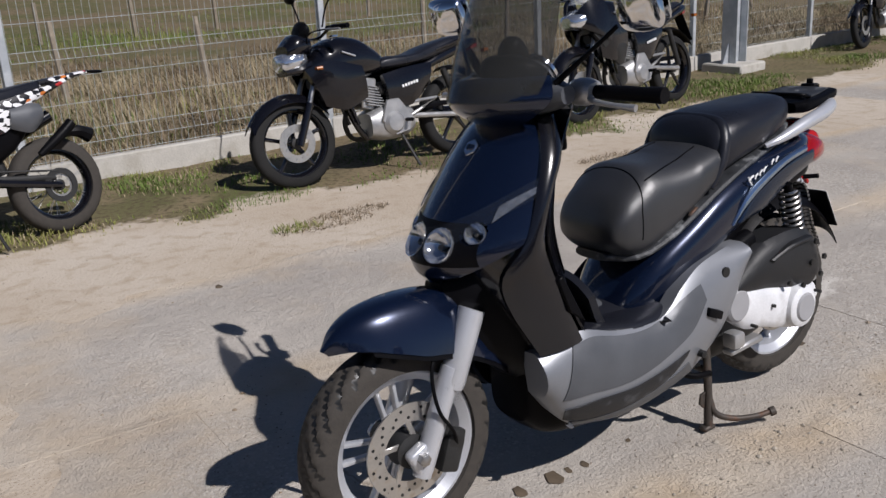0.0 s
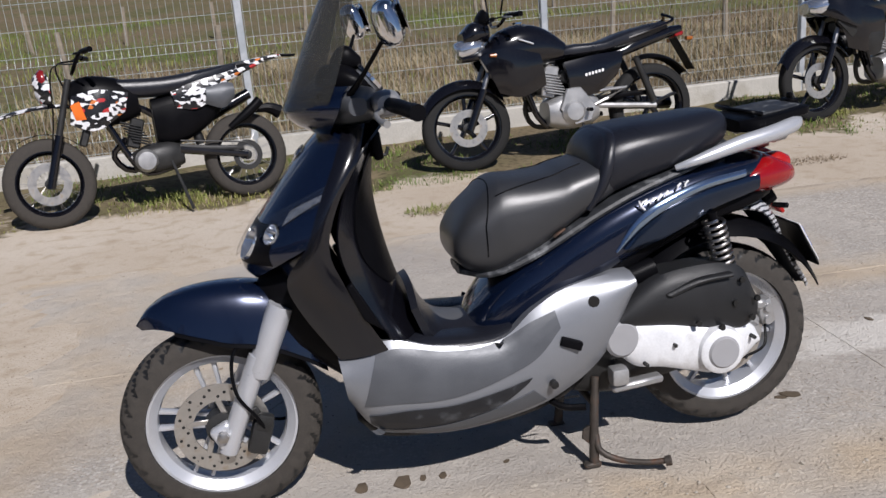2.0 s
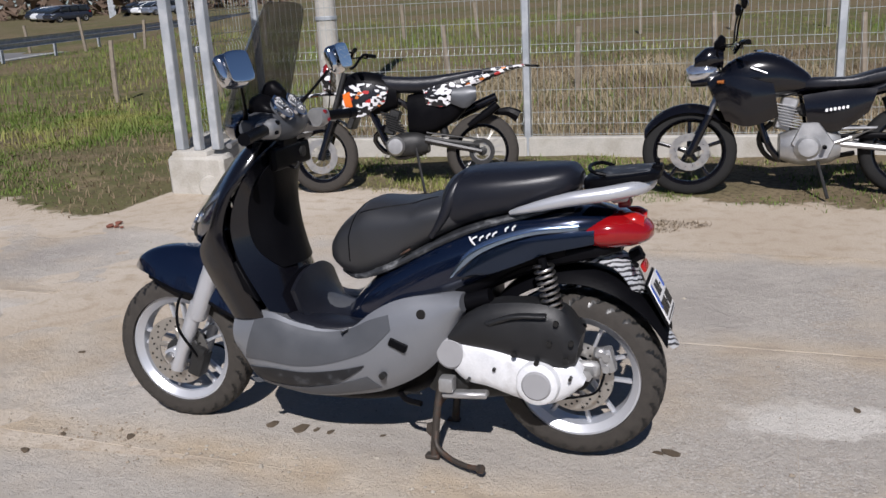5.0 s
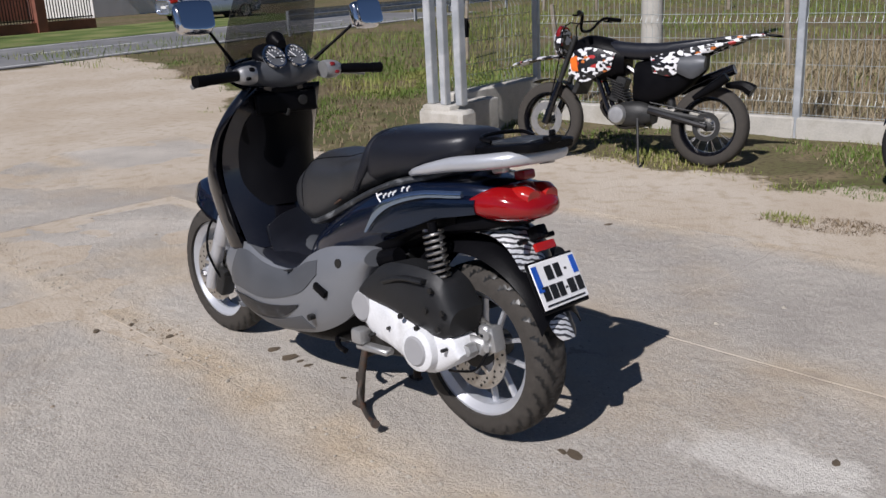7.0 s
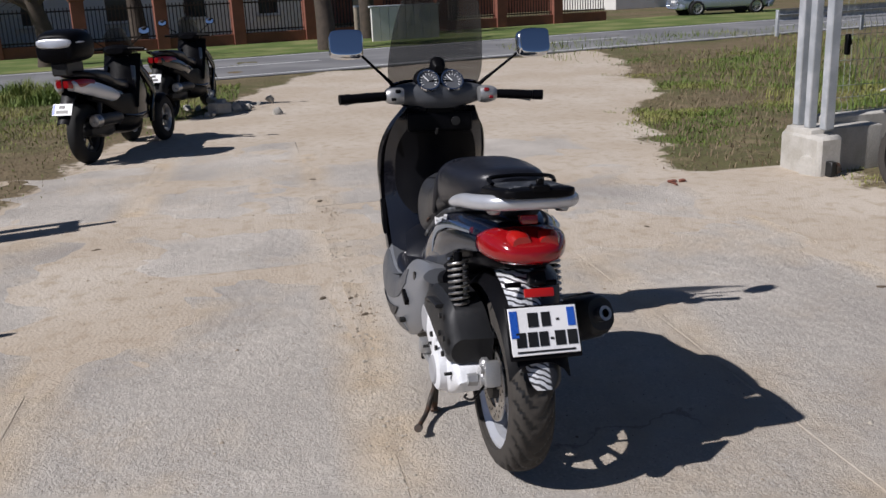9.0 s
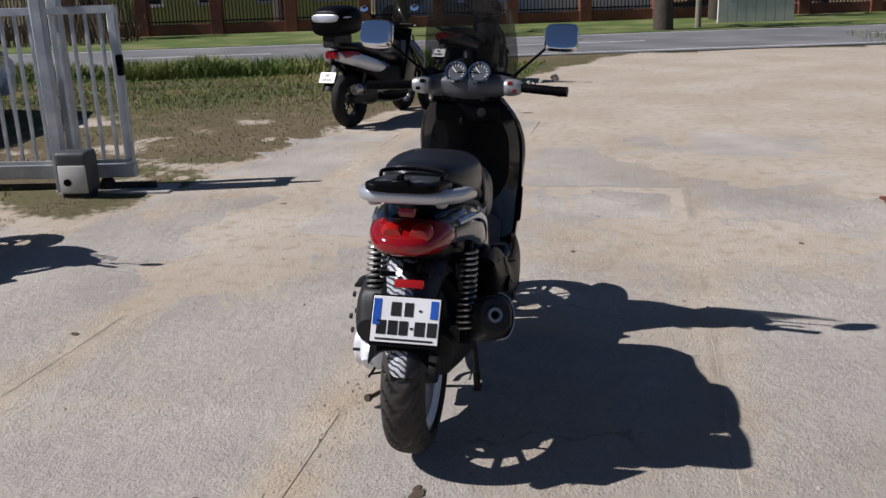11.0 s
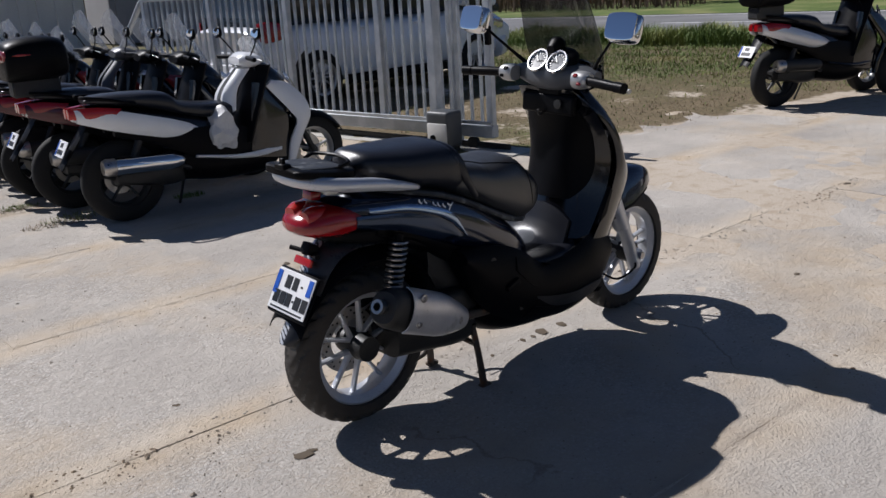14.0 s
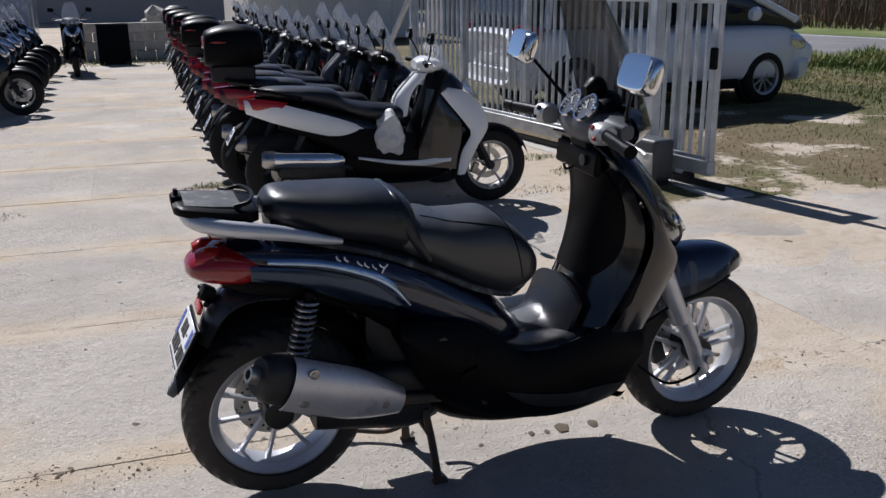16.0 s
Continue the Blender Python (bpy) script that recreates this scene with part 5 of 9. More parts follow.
tube(rail, [(0.20, 0.135, 0.876), (0.15, 0.152, 0.895), (0.02, 0.152, 0.934), (-0.1, 0.135, 0.955), (-0.175, 0.095, 0.967), (-0.195, 0.0, 0.970), (-0.175, -0.095, 0.967), (-0.1, -0.135, 0.955), (0.02, -0.152, 0.934), (0.15, -0.152, 0.895), (0.20, -0.135, 0.876)], [0.008, 0.016, 0.021, 0.022, 0.022, 0.022, 0.022, 0.022, 0.021, 0.016, 0.008], 14, 60)
part("grab_rail", rail, M["silver_paint"], hero, "silver grab rail round the tail")
for s in (1, -1):
    part("rail_lug", B((-0.12, s * 0.10, 0.938), (0.05, 0.03, 0.03), (0, 10, 0), 0.006), M["alloy"], hero)
    part("side_trim", panel([(0.392, 0.166, 0.668), (0.33, 0.178, 0.752), (0.25, 0.181, 0.802), (0.13, 0.170, 0.843), (-0.005, 0.144, 0.860)],
                            [(0.384, 0.167, 0.664), (0.312, 0.180, 0.734), (0.232, 0.184, 0.783), (0.124, 0.173, 0.822), (-0.005, 0.146, 0.840)], 0.005, 0.012, 26, 6, 0.8, s), M["trim_blue"], hero, "pale metallic blue trim arc")
    # the inset's blue base colour stands in for reflected sky
    part("trim_inset", panel([(0.368, 0.170, 0.672), (0.302, 0.178, 0.736), (0.222, 0.181, 0.780), (0.114, 0.170, 0.817), (0.0, 0.149, 0.836), (-0.05, 0.139, 0.842)],
                             [(0.335, 0.168, 0.672), (0.26, 0.172, 0.690), (0.17, 0.168, 0.728), (0.09, 0.160, 0.765), (0.0, 0.144, 0.788), (-0.05, 0.135, 0.800)], 0.006, 0.012, 24, 6, 0.8, s), M["inset_sky"], hero, "metallic inset below the trim arc, tinted with reflected sky")
    # the lettering stands as plain strokes
    script = [((0.305, 0.775), (0.322, 0.80)), ((0.315, 0.79), (0.298, 0.802)), ((0.29, 0.790), (0.278, 0.806)), ((0.268, 0.798), (0.256, 0.815)), ((0.25, 0.806), (0.236, 0.822)), ((0.21, 0.825), (0.20, 0.84)), ((0.188, 0.83), (0.178, 0.846))]
    if s > 0:
        for (x0, z0), (x1, z1) in script:
            part("lettering_stroke", T([(x0, 0.1735, z0), ((x0 + x1) / 2 + 0.004, 0.1735, (z0 + z1) / 2), (x1, 0.1735, z1)], 0.0028, 6), M["plate_white"], hero)
    else:
        for (x0, z0), (x1, z1) in script:
            part("lettering_stroke", T([(x0, -0.1735, z0), ((x0 + x1) / 2 - 0.004, -0.1735, (z0 + z1) / 2), (x1, -0.1735, z1)], 0.0022, 6), M["plate_white"], hero)

tail = part("tail_lamp", loft([(0.045, 0.790, 0.812, 0.120), (0.0, 0.762, 0.838, 0.132), (-0.05, 0.748, 0.858, 0.134), (-0.10, 0.750, 0.858, 0.122), (-0.145, 0.758, 0.842, 0.100), (-0.178, 0.770, 0.822, 0.07), (-0.192, 0.782, 0.808, 0.03)], 28, 28, 2.5), M["red_lens"], hero, "wide red tail lamp")
for y in (0.04, -0.05):
    part("lamp_insert", loft([(-0.10, 0.79, 0.856, 0.032, y), (-0.14, 0.786, 0.858, 0.036, y), (-0.168, 0.796, 0.846, 0.028, y * 0.9)], 16, 8), M["red_bright"], tail)
part("third_lamp", B((-0.105, 0, 0.905), (0.04, 0.05, 0.028), (0, 10, 0), 0.008, 2), M["red_lens"], hero, "small red lamp under the rack")

# rear mudguard, number plate, lamp
HUG = spline([(0.04, 0.085, 0.735), (-0.05, 0.09, 0.737), (-0.11, 0.088, 0.715), (-0.15, 0.078, 0.665), (-0.185, 0.064, 0.585), (-0.23, 0.052, 0.51), (-0.262, 0.046, 0.462), (-0.274, 0.028, 0.442)], 30)


def hugger(u, v):
    i = min(int(u * 29), 28)
    p = HUG[i].lerp(HUG[i + 1], u * 29 - i)
    q = 2 * v - 1
    return (p.x + 0.035 * abs(q) ** 2.5 * (1 - 0.5 * u), p.y * q, p.z - 0.03 * abs(q) ** 2.5 * (1 - 0.8 * u))


part("rear_mudguard", sheet(hugger, 34, 14, -0.005), M["mudguard"], hero, "silver rear mudguard with painted reflections")
PL = Matrix.Translation((-0.212, 0.0, 0.585)) @ pose(0, 0, 0, 0, 29, 0)
holder = part("plate_holder", moved(B((0, 0, 0), (0.008, 0.212, 0.15), bevel=0.004), PL), M["black_plastic"], hero)
npl = part("number_plate", moved(B((-0.008, 0, 0.002), (0.004, 0.20, 0.132), bevel=0.0015), PL), M["plate_white"], hero, "white number plate with bars and blue ends")
part("plate_band", moved(B((-0.0105, 0.086, 0.022), (0.002, 0.022, 0.075)), PL), M["plate_blue"], npl)
part("plate_band", moved(B((-0.0105, -0.083, 0.035), (0.002, 0.022, 0.052)), PL), M["plate_blue"], npl)
for y, w in ((0.03, 0.03), (-0.008, 0.026)):
    part("plate_bar", moved(B((-0.0105, y, 0.032), (0.002, w, 0.04)), PL), M["near_black"], npl)
for y, w in ((0.07, 0.028), (0.036, 0.028), (0.004, 0.026), (-0.044, 0.03), (-0.08, 0.028)):
    part("plate_bar", moved(B((-0.0105, y, -0.022), (0.002, w, 0.04)), PL), M["near_black"], npl)
for y in (-0.042, -0.02):
    part("plate_bar", moved(B((-0.0105, y, 0.03 if y < -0.03 else -0.022), (0.002, 0.009, 0.006)), PL), M["near_black"], npl)
part("plate_bar", moved(B((-0.0105, 0, -0.055), (0.002, 0.17, 0.005)), PL), M["near_black"], npl)
part("rear_reflector", moved(B((-0.006, 0, 0.108), (0.012, 0.088, 0.026), bevel=0.005, seg=2), PL), M["red_bright"], hero, "red rear reflector")
part("plate_lamp", moved(join(B((0.0, 0.0, 0.15), (0.04, 0.05, 0.04), bevel=0.01, seg=2), B((-0.012, 0, 0.138), (0.02, 0.03, 0.02), bevel=0.006)), PL), M["black_plastic"], hero)
for s in (1, -1):
    part("flasher_stub", T([(-0.135, s * 0.03, 0.70), (-0.15, s * 0.075, 0.705)], 0.008, 10), M["black_plastic"], hero)

part("inner_fender", sheet(lambda u, v: (lambda a, q: (0.02 + 0.325 * math.cos(a), 0.088 * q, 0.345 + (0.325 + 0.03 * u) * math.sin(a) - 0.045 * abs(q) ** 3))(math.radians(150 - 118 * u), 2 * v - 1), 26, 10, -0.004), M["black_plastic"], hero, "black inner fender over the rear tyre")
part("tail_filler", loft([(0.46, 0.46, 0.64, 0.12), (0.34, 0.56, 0.72, 0.13), (0.20, 0.66, 0.77, 0.13), (0.04, 0.715, 0.80, 0.12)], 18, 12, 3.2), M["black_plastic"], hero)

# engine, drive case, air box
part("engine_block", join(loft([(0.50, 0.25, 0.46, 0.10), (0.40, 0.24, 0.48, 0.14), (0.25, 0.26, 0.46, 0.13), (0.12, 0.27, 0.42, 0.10)], 18, 10, 4), B((0.52, 0.0, 0.33), (0.1, 0.16, 0.14), (0, 10, 0), 0.02)), M["dark_metal"], hero, "grimy dark engine block")
case = part("drive_case", panel([(0.425, 0.165, 0.435), (0.36, 0.175, 0.455), (0.27, 0.18, 0.435), (0.18, 0.185, 0.415), (0.08, 0.185, 0.40), (0.0, 0.17, 0.385), (-0.03, 0.155, 0.345)],
                               [(0.415, 0.165, 0.375), (0.35, 0.175, 0.32), (0.27, 0.18, 0.305), (0.18, 0.185, 0.28), (0.10, 0.185, 0.262), (0.03, 0.17, 0.285), (-0.02, 0.155, 0.325)], 0.02, 0.09, 30, 10, 0.45), M["white_engine"], hero, "pale painted drive belt case")
part("case_cap", moved(Lathe([(0, 0.03), (0.05, 0.03), (0.064, 0.022), (0.07, 0), (0.07, -0.02)], 36), pose(0.11, 0.195, 0.337)), M["white_engine"], case)
part("cap_disc", moved(Lathe([(0, 0.036), (0.040, 0.036), (0.046, 0.030), (0.046, 0.02)], 32), pose(0.11, 0.195, 0.337)), M["render_grey"], case, "grey round cap disc")
part("case_drum", moved(Lathe([(0, 0.024), (0.042, 0.024), (0.05, 0.016), (0.05, -0.02)], 28), pose(0.39, 0.172, 0.405)), M["render_grey"], case)
for x, z in ((0.245, 0.372), (0.11 + 0.056, 0.337 + 0.02), (0.11 - 0.056, 0.337 + 0.02), (0.11 + 0.03, 0.337 - 0.054), (0.11 - 0.03, 0.337 - 0.054), (0.11, 0.337 + 0.06), (0.33, 0.33), (0.01, 0.36)):
    part("case_bolt", moved(Lathe([(0, 0.022), (0.0055, 0.022), (0.0055, 0.0)], 8), pose(x, 0.19, z)), M["dark_metal"], case)
part("kick_boss", join(B((0.405, 0.185, 0.335), (0.05, 0.05, 0.05), bevel=0.012, seg=2), B((0.35, 0.175, 0.30), (0.15, 0.04, 0.022), (0, 4, 0), 0.006)), M["alloy"], hero)
box_ = part("air_box", panel([(0.40, 0.16, 0.505), (0.35, 0.17, 0.545), (0.28, 0.18, 0.585), (0.20, 0.185, 0.60), (0.10, 0.185, 0.60), (0.03, 0.18, 0.575), (-0.015, 0.165, 0.50)],
                            [(0.39, 0.16, 0.455), (0.33, 0.17, 0.45), (0.25, 0.18, 0.445), (0.18, 0.185, 0.43), (0.10, 0.185, 0.41), (0.04, 0.18, 0.405), (0.0, 0.165, 0.42)], 0.035, 0.10, 30, 10, 0.5), M["grey_cover"], hero, "dull black air filter box")
part("box_rib", panel([(0.27, 0.214, 0.545), (0.18, 0.222, 0.575), (0.08, 0.218, 0.58)], [(0.25, 0.214, 0.535), (0.17, 0.222, 0.562), (0.08, 0.22, 0.568)], 0.006, 0.02, 14, 5, 0.8), M["grey_cover"], box_)
for x, z in ((0.05, 0.555), (0.07, 0.495), (0.02, 0.45), (0.18, 0.455), (0.11, 0.435), (0.005, 0.50)):
    part("box_screw", moved(Lathe([(0, 0.008), (0.008, 0.008), (0.009, 0.0)], 10), pose(x, 0.212, z)), M["near_black"], box_)
part("intake_pipe", T([(0.40, 0.12, 0.56), (0.34, 0.13, 0.58), (0.27, 0.13, 0.60)], 0.028, 12, 8), M["black_plastic"], hero)
part("rear_caliper", join(B((-0.085, 0.09, 0.375), (0.045, 0.05, 0.075), (0, 15, 0), 0.012, 2), B((-0.065, 0.105, 0.40), (0.04, 0.03, 0.03), (0, 0, 0), 0.008), T([(-0.085, 0.10, 0.355), (-0.085, 0.125, 0.355)], 0.012, 10), T([(-0.085, 0.10, 0.39), (-0.085, 0.125, 0.39)], 0.012, 10)), M["alloy"], hero, "grimy alloy rear caliper")
part("rear_brake_hose", T([(-0.08, 0.11, 0.34), (-0.06, 0.14, 0.29), (0.0, 0.15, 0.27), (0.06, 0.13, 0.25)], 0.004, 8, 16), M["black_plastic"], hero)
part("axle_end", join(moved(Lathe([(0, 0.03), (0.018, 0.03), (0.02, 0)], 6), pose(-0.03, 0.12, 0.34)), B((-0.02, 0.10, 0.345), (0.09, 0.03, 0.05), (0, 0, 0), 0.01)), M["alloy"], hero)


def shock(s):
    top, low = Vector((0.105, s * 0.148, 0.735)), Vector((0.035, s * 0.152, 0.43))
    d = low - top
    ob = part("shock_absorber", T([top, top.lerp(low, 0.5), low], [0.014, 0.012, 0.018], 12, 8), M["black_plastic"], hero, "rear shock absorber with bare coil spring")
    side = Vector((0, 1, 0))
    fwd = d.normalized().cross(side).normalized()
    pts = [top.lerp(low, 0.06 + 0.8 * k / 160) + 0.029 * (math.cos(k * 2 * math.pi * 14 / 160) * side + math.sin(k * 2 * math.pi * 14 / 160) * fwd) for k in range(161)]
    part("coil_spring", T(pts, 0.0048, 7), M["steel"], ob, "pale steel coil spring")
    return ob


for s in (1, -1):
    shock(s)

# exhaust side
MUFFLER = pose(0.112, -0.214, 0.446, 0, 24, 15) @ Matrix.Diagonal((1.2, 0.95, 0.98, 1))
muf = part("muffler", moved(loft([(-0.19, -0.052, 0.052, 0.05), (-0.16, -0.068, 0.068, 0.06), (-0.05, -0.076, 0.076, 0.066), (0.08, -0.074, 0.074, 0.066), (0.18, -0.052, 0.05, 0.05), (0.225, -0.03, 0.028, 0.028)], 26, 24, 2.5), MUFFLER), M["dark_metal"], hero, "silencer with scratched silver heat shield")
part("heat_shield", sheet(lambda u, v: tuple(MUFFLER @ Vector(((-0.13 + 0.34 * u), -(0.074 - 0.035 * max(0, u - 0.55) ** 1.4 * 2.2) * math.sin(math.pi * (0.06 + 0.8 * v)) ** 0.7 - 0.002, (0.082 - 0.045 * max(0, u - 0.5) ** 1.5 * 2.4) * math.cos(math.pi * (0.06 + 0.8 * v))))), 26, 16, -0.003), M["muffler"], muf, "scratched silver heat shield")
part("muffler_end", moved(Lathe([(0.024, 0.03), (0.044, 0.025), (0.055, 0.0), (0.055, -0.05), (0.044, -0.06)], 30), MUFFLER @ pose(-0.16, 0.005, 0, 0, 0, 0) @ pose(0, 0, 0, 0, 0, 90)), M["black_plastic"], muf, "black ribbed muffler end")
part("outlet", moved(Lathe([(0.014, 0.05), (0.024, 0.05), (0.024, 0.0), (0.014, 0.0)], 24, close=True), MUFFLER @ pose(-0.165, 0.005, 0, 0, 0, 0) @ pose(0, 0, 0, 0, 0, 90)), M["steel"], muf)
for x, z in ((-0.085, 0.052), (-0.085, -0.035), (0.145, -0.005)):
    part("shield_bolt", moved(Lathe([(0, 0.012), (0.007, 0.012), (0.008, 0.007), (0.014, 0.006), (0.015, 0)], 16), MUFFLER @ pose(x, -0.066 + (0.008 if x > 0 else 0) , z, 0, 0, 180)), M["steel"], muf)
part("exhaust_pipe", T([(0.33, -0.165, 0.345), (0.44, -0.155, 0.33), (0.53, -0.13, 0.315), (0.56, -0.06, 0.33)], 0.017, 12, 16), M["rusty"], hero)
part("right_case", loft([(0.45, 0.29, 0.42, 0.03, -0.11), (0.34, 0.31, 0.43, 0.035, -0.115), (0.24, 0.33, 0.42, 0.03, -0.11), (0.15, 0.35, 0.40, 0.02, -0.10)], 16, 10, 3), M["dark_metal"], hero)

# centre stand and its lever
stand = part("centre_stand", join(T([(0.44, 0.12, 0.27), (0.455, 0.14, 0.15), (0.465, 0.15, 0.012)], [0.013, 0.013, 0.015], 10, 8), T([(0.44, -0.12, 0.27), (0.462, -0.13, 0.15), (0.48, -0.14, 0.012)], [0.013, 0.013, 0.015], 10, 8),
                                  T([(0.45, -0.13, 0.19), (0.45, 0.13, 0.19)], 0.011, 10)), M["rusty"], hero, "dark steel centre stand, let down")
for x, y in ((0.465, 0.15), (0.48, -0.14)):
    part("stand_foot", B((x + 0.006, y, 0.008), (0.05, 0.03, 0.016), bevel=0.004), M["rusty"], stand)
part("stand_lever", T([(0.455, 0.148, 0.10), (0.45, 0.165, 0.055), (0.40, 0.19, 0.028), (0.33, 0.225, 0.024), (0.275, 0.245, 0.03)], [0.010, 0.010, 0.009, 0.009, 0.009], 10, 18), M["rusty"], stand)
part("lever_tip", T([(0.282, 0.243, 0.028), (0.268, 0.25, 0.032)], 0.015, 10), M["rusty"], stand)
part("stand_web", plate([(0.475, 0.07), (0.455, 0.13), (0.49, 0.12), (0.495, 0.09)], 0.135, 0.143, 0.001, 1), M["rusty"], stand)
part("side_stand", T([(0.60, 0.12, 0.275), (0.56, 0.16, 0.255), (0.50, 0.175, 0.25)], 0.010, 8, 10), M["black_plastic"], hero)
part("stand_spring", T([(0.57 - 0.004 * k, 0.14 + 0.006 * (k % 2), 0.27 + 0.004 * (k % 2)) for k in range(16)], 0.003, 6), M["dark_metal"], hero)

# the sprung body sits lower than the wheels and stand
LOW = {"front_wheel": 0, "rear_wheel": 0, "centre_stand": 0, "muffler": 0, "exhaust_pipe": 0, "axle_nut": 0, "axle_clamp": 0, "fork_leg": -0.012, "brake_caliper": 0, "rear_caliper": 0, "rear_brake_hose": 0, "axle_end": 0, "drive_case": -0.012, "right_case": 0}
for ob in hero.children:
    ob.location.z += LOW.get(ob.name.split(".")[0], -0.042)
    if ob.name.split(".")[0] in ("tail_lamp", "luggage_rack", "rear_mudguard", "plate_holder", "number_plate", "rear_reflector", "plate_lamp", "flasher_stub", "third_lamp"):
        ob.location.x -= 0.018


# the tail is slimmer than the middle
SLIM = {"rear_body": 0.94, "side_trim": 0.94, "trim_inset": 0.94, "lettering_stroke": 0.94, "tail_lamp": 0.97, "grab_rail": 1.0, "rail_lug": 1.0, "under_tail": 0.95, "seat_base": 0.95, "pillion_seat": 1.0, "luggage_rack": 1.05, "air_box": 0.97}
for ob in [o for o in hero.children_recursive if o.type == "MESH"]:
    key = ob.name.split(".")[0]
    if key not in SLIM and ob.parent is not hero:
        key = ob.parent.name.split(".")[0]
        if key not in ("tail_lamp", "luggage_rack"):
            continue
    if key in SLIM:
        for v in ob.data.vertices:
            v.co.y *= 1 - (1 - SLIM[key]) * (1 - smooth(0.05, 0.55, v.co.x))

# and it sags a little towards its end
for ob in [o for o in hero.children_recursive if o.type == "MESH"]:
    key = ob.name.split(".")[0] if ob.parent is hero else ob.parent.name.split(".")[0]
    if key in ("rear_body", "side_trim", "trim_inset", "lettering_stroke", "grab_rail", "rail_lug", "under_tail", "seat_base", "pillion_seat", "luggage_rack", "third_lamp", "backrest_roll"):
        for v in ob.data.vertices:
            v.co.z -= 0.024 * (1 - smooth(-0.1, 0.45, v.co.x))


# the body reaches from axle to axle of the true wheelbase and rises with it
AS_BUILT = ("front_wheel", "rear_wheel", "muffler", "centre_stand")
BARS = ("grip", "bar_end", "brake_lever", "switch_pod", "switch", "mirror_stalk", "mirror_head")


def stretched(p, bars):
    """From the drawn proportions to the standing ones."""
    rise = 0.040 * smooth(0.25, 0.55, p.z) + 0.018 * smooth(1.12, 1.30, p.z)
    x = -0.0225 + 1.03 * p.x - (0.022 if bars else 0.0)
    z = p.z * (1 + rise) + 0.030 * smooth(1.40, 1.66, p.x) * smooth(0.40, 0.50, p.z)
    return Vector((x, p.y * (1.07 if bars else 1.03), z))


for top in [o for o in hero.children if o.name.split(".")[0] not in AS_BUILT]:
    bars = top.name.split(".")[0] in BARS
    for ob in [top] + list(top.children_recursive):
        off = top.location.copy()
        for v in ob.data.vertices:
            v.co = stretched(v.co + off, bars)
    top.location = (0, 0, 0)
for ob in hero.children:
    if ob.name.split(".")[0] in ("rear_mudguard", "plate_holder", "number_plate", "rear_reflector", "plate_lamp"):
        ob.location.y -= 0.018

# ---- two-wheelers round the yard ----
def small_wheel(parent, name, x, z, r, w, rim_r, rim_mat, spokes=5, wire=0, disc=0.0, side=1, y=0.0, tread=None, fat=0.010):
    """A wheel as a part, with its tyre, rim, spokes and disc below it."""
    wh = part(name, Lathe([(0.01, -w * 0.55), (0.035, -w * 0.5), (0.03, 0), (0.035, w * 0.5), (0.01, w * 0.55)], 16), M["dark_metal"], parent)
    wh.matrix_basis = pose(x, y, z)
    part("tyre", tyre(r, w, 0, 40, bead=rim_r), tread or M["rubber"], wh)
    part("rim", rim(rim_r, w * 0.75, 0.014, 36), rim_mat, wh)
    if wire:
        bm = bmesh.new()
        for k in range(wire):
            a = 2 * math.pi * k / wire
            b = a + (0.35 if k % 2 else -0.35)
            s = 1 if k % 4 < 2 else -1
            tube(bm, [(0.032 * math.cos(a), s * w * 0.35, 0.032 * math.sin(a)), ((rim_r - 0.015) * math.cos(b), s * 0.01, (rim_r - 0.015) * math.sin(b))], 0.0018, 4)
        part("wire_spokes", bm, M["steel"], wh)
    else:
        for k in range(spokes):
            part("spoke", spoke(0.03, rim_r - 0.01, fat * 1.3, fat, 0.012, 0.3 + k * 2 * math.pi / spokes), rim_mat, wh)
    if disc:
        part("brake_disc", moved(Lathe([(disc * 0.6, -0.002), (disc, -0.002), (disc, 0.002), (disc * 0.6, 0.002)], 36, close=True), pose(0, side * (w / 2 + 0.012), 0)), M["disc"], wh)
    return wh


def rear_plate(parent, x, z, tilt=25, y=0.0, w=0.20, h=0.12):
    m = Matrix.Translation((x, y, z)) @ pose(0, 0, 0, 0, tilt, 0)
    pl = part("number_plate", moved(B((0, 0, 0), (0.005, w, h), bevel=0.0015), m), M["plate_white"], parent, "white number plate with dark bars")
    part("plate_band", moved(B((-0.0035, w * 0.43, 0), (0.002, w * 0.11, h * 0.9)), m), M["plate_blue"], pl)
    for yy, zz, ww in ((0.02, 0.22, 0.3), (0.0, -0.2, 0.62)):
        part("plate_bar", moved(B((-0.0035, yy * w, zz * h), (0.002, ww * w, h * 0.28)), m), M["near_black"], pl)
    return pl


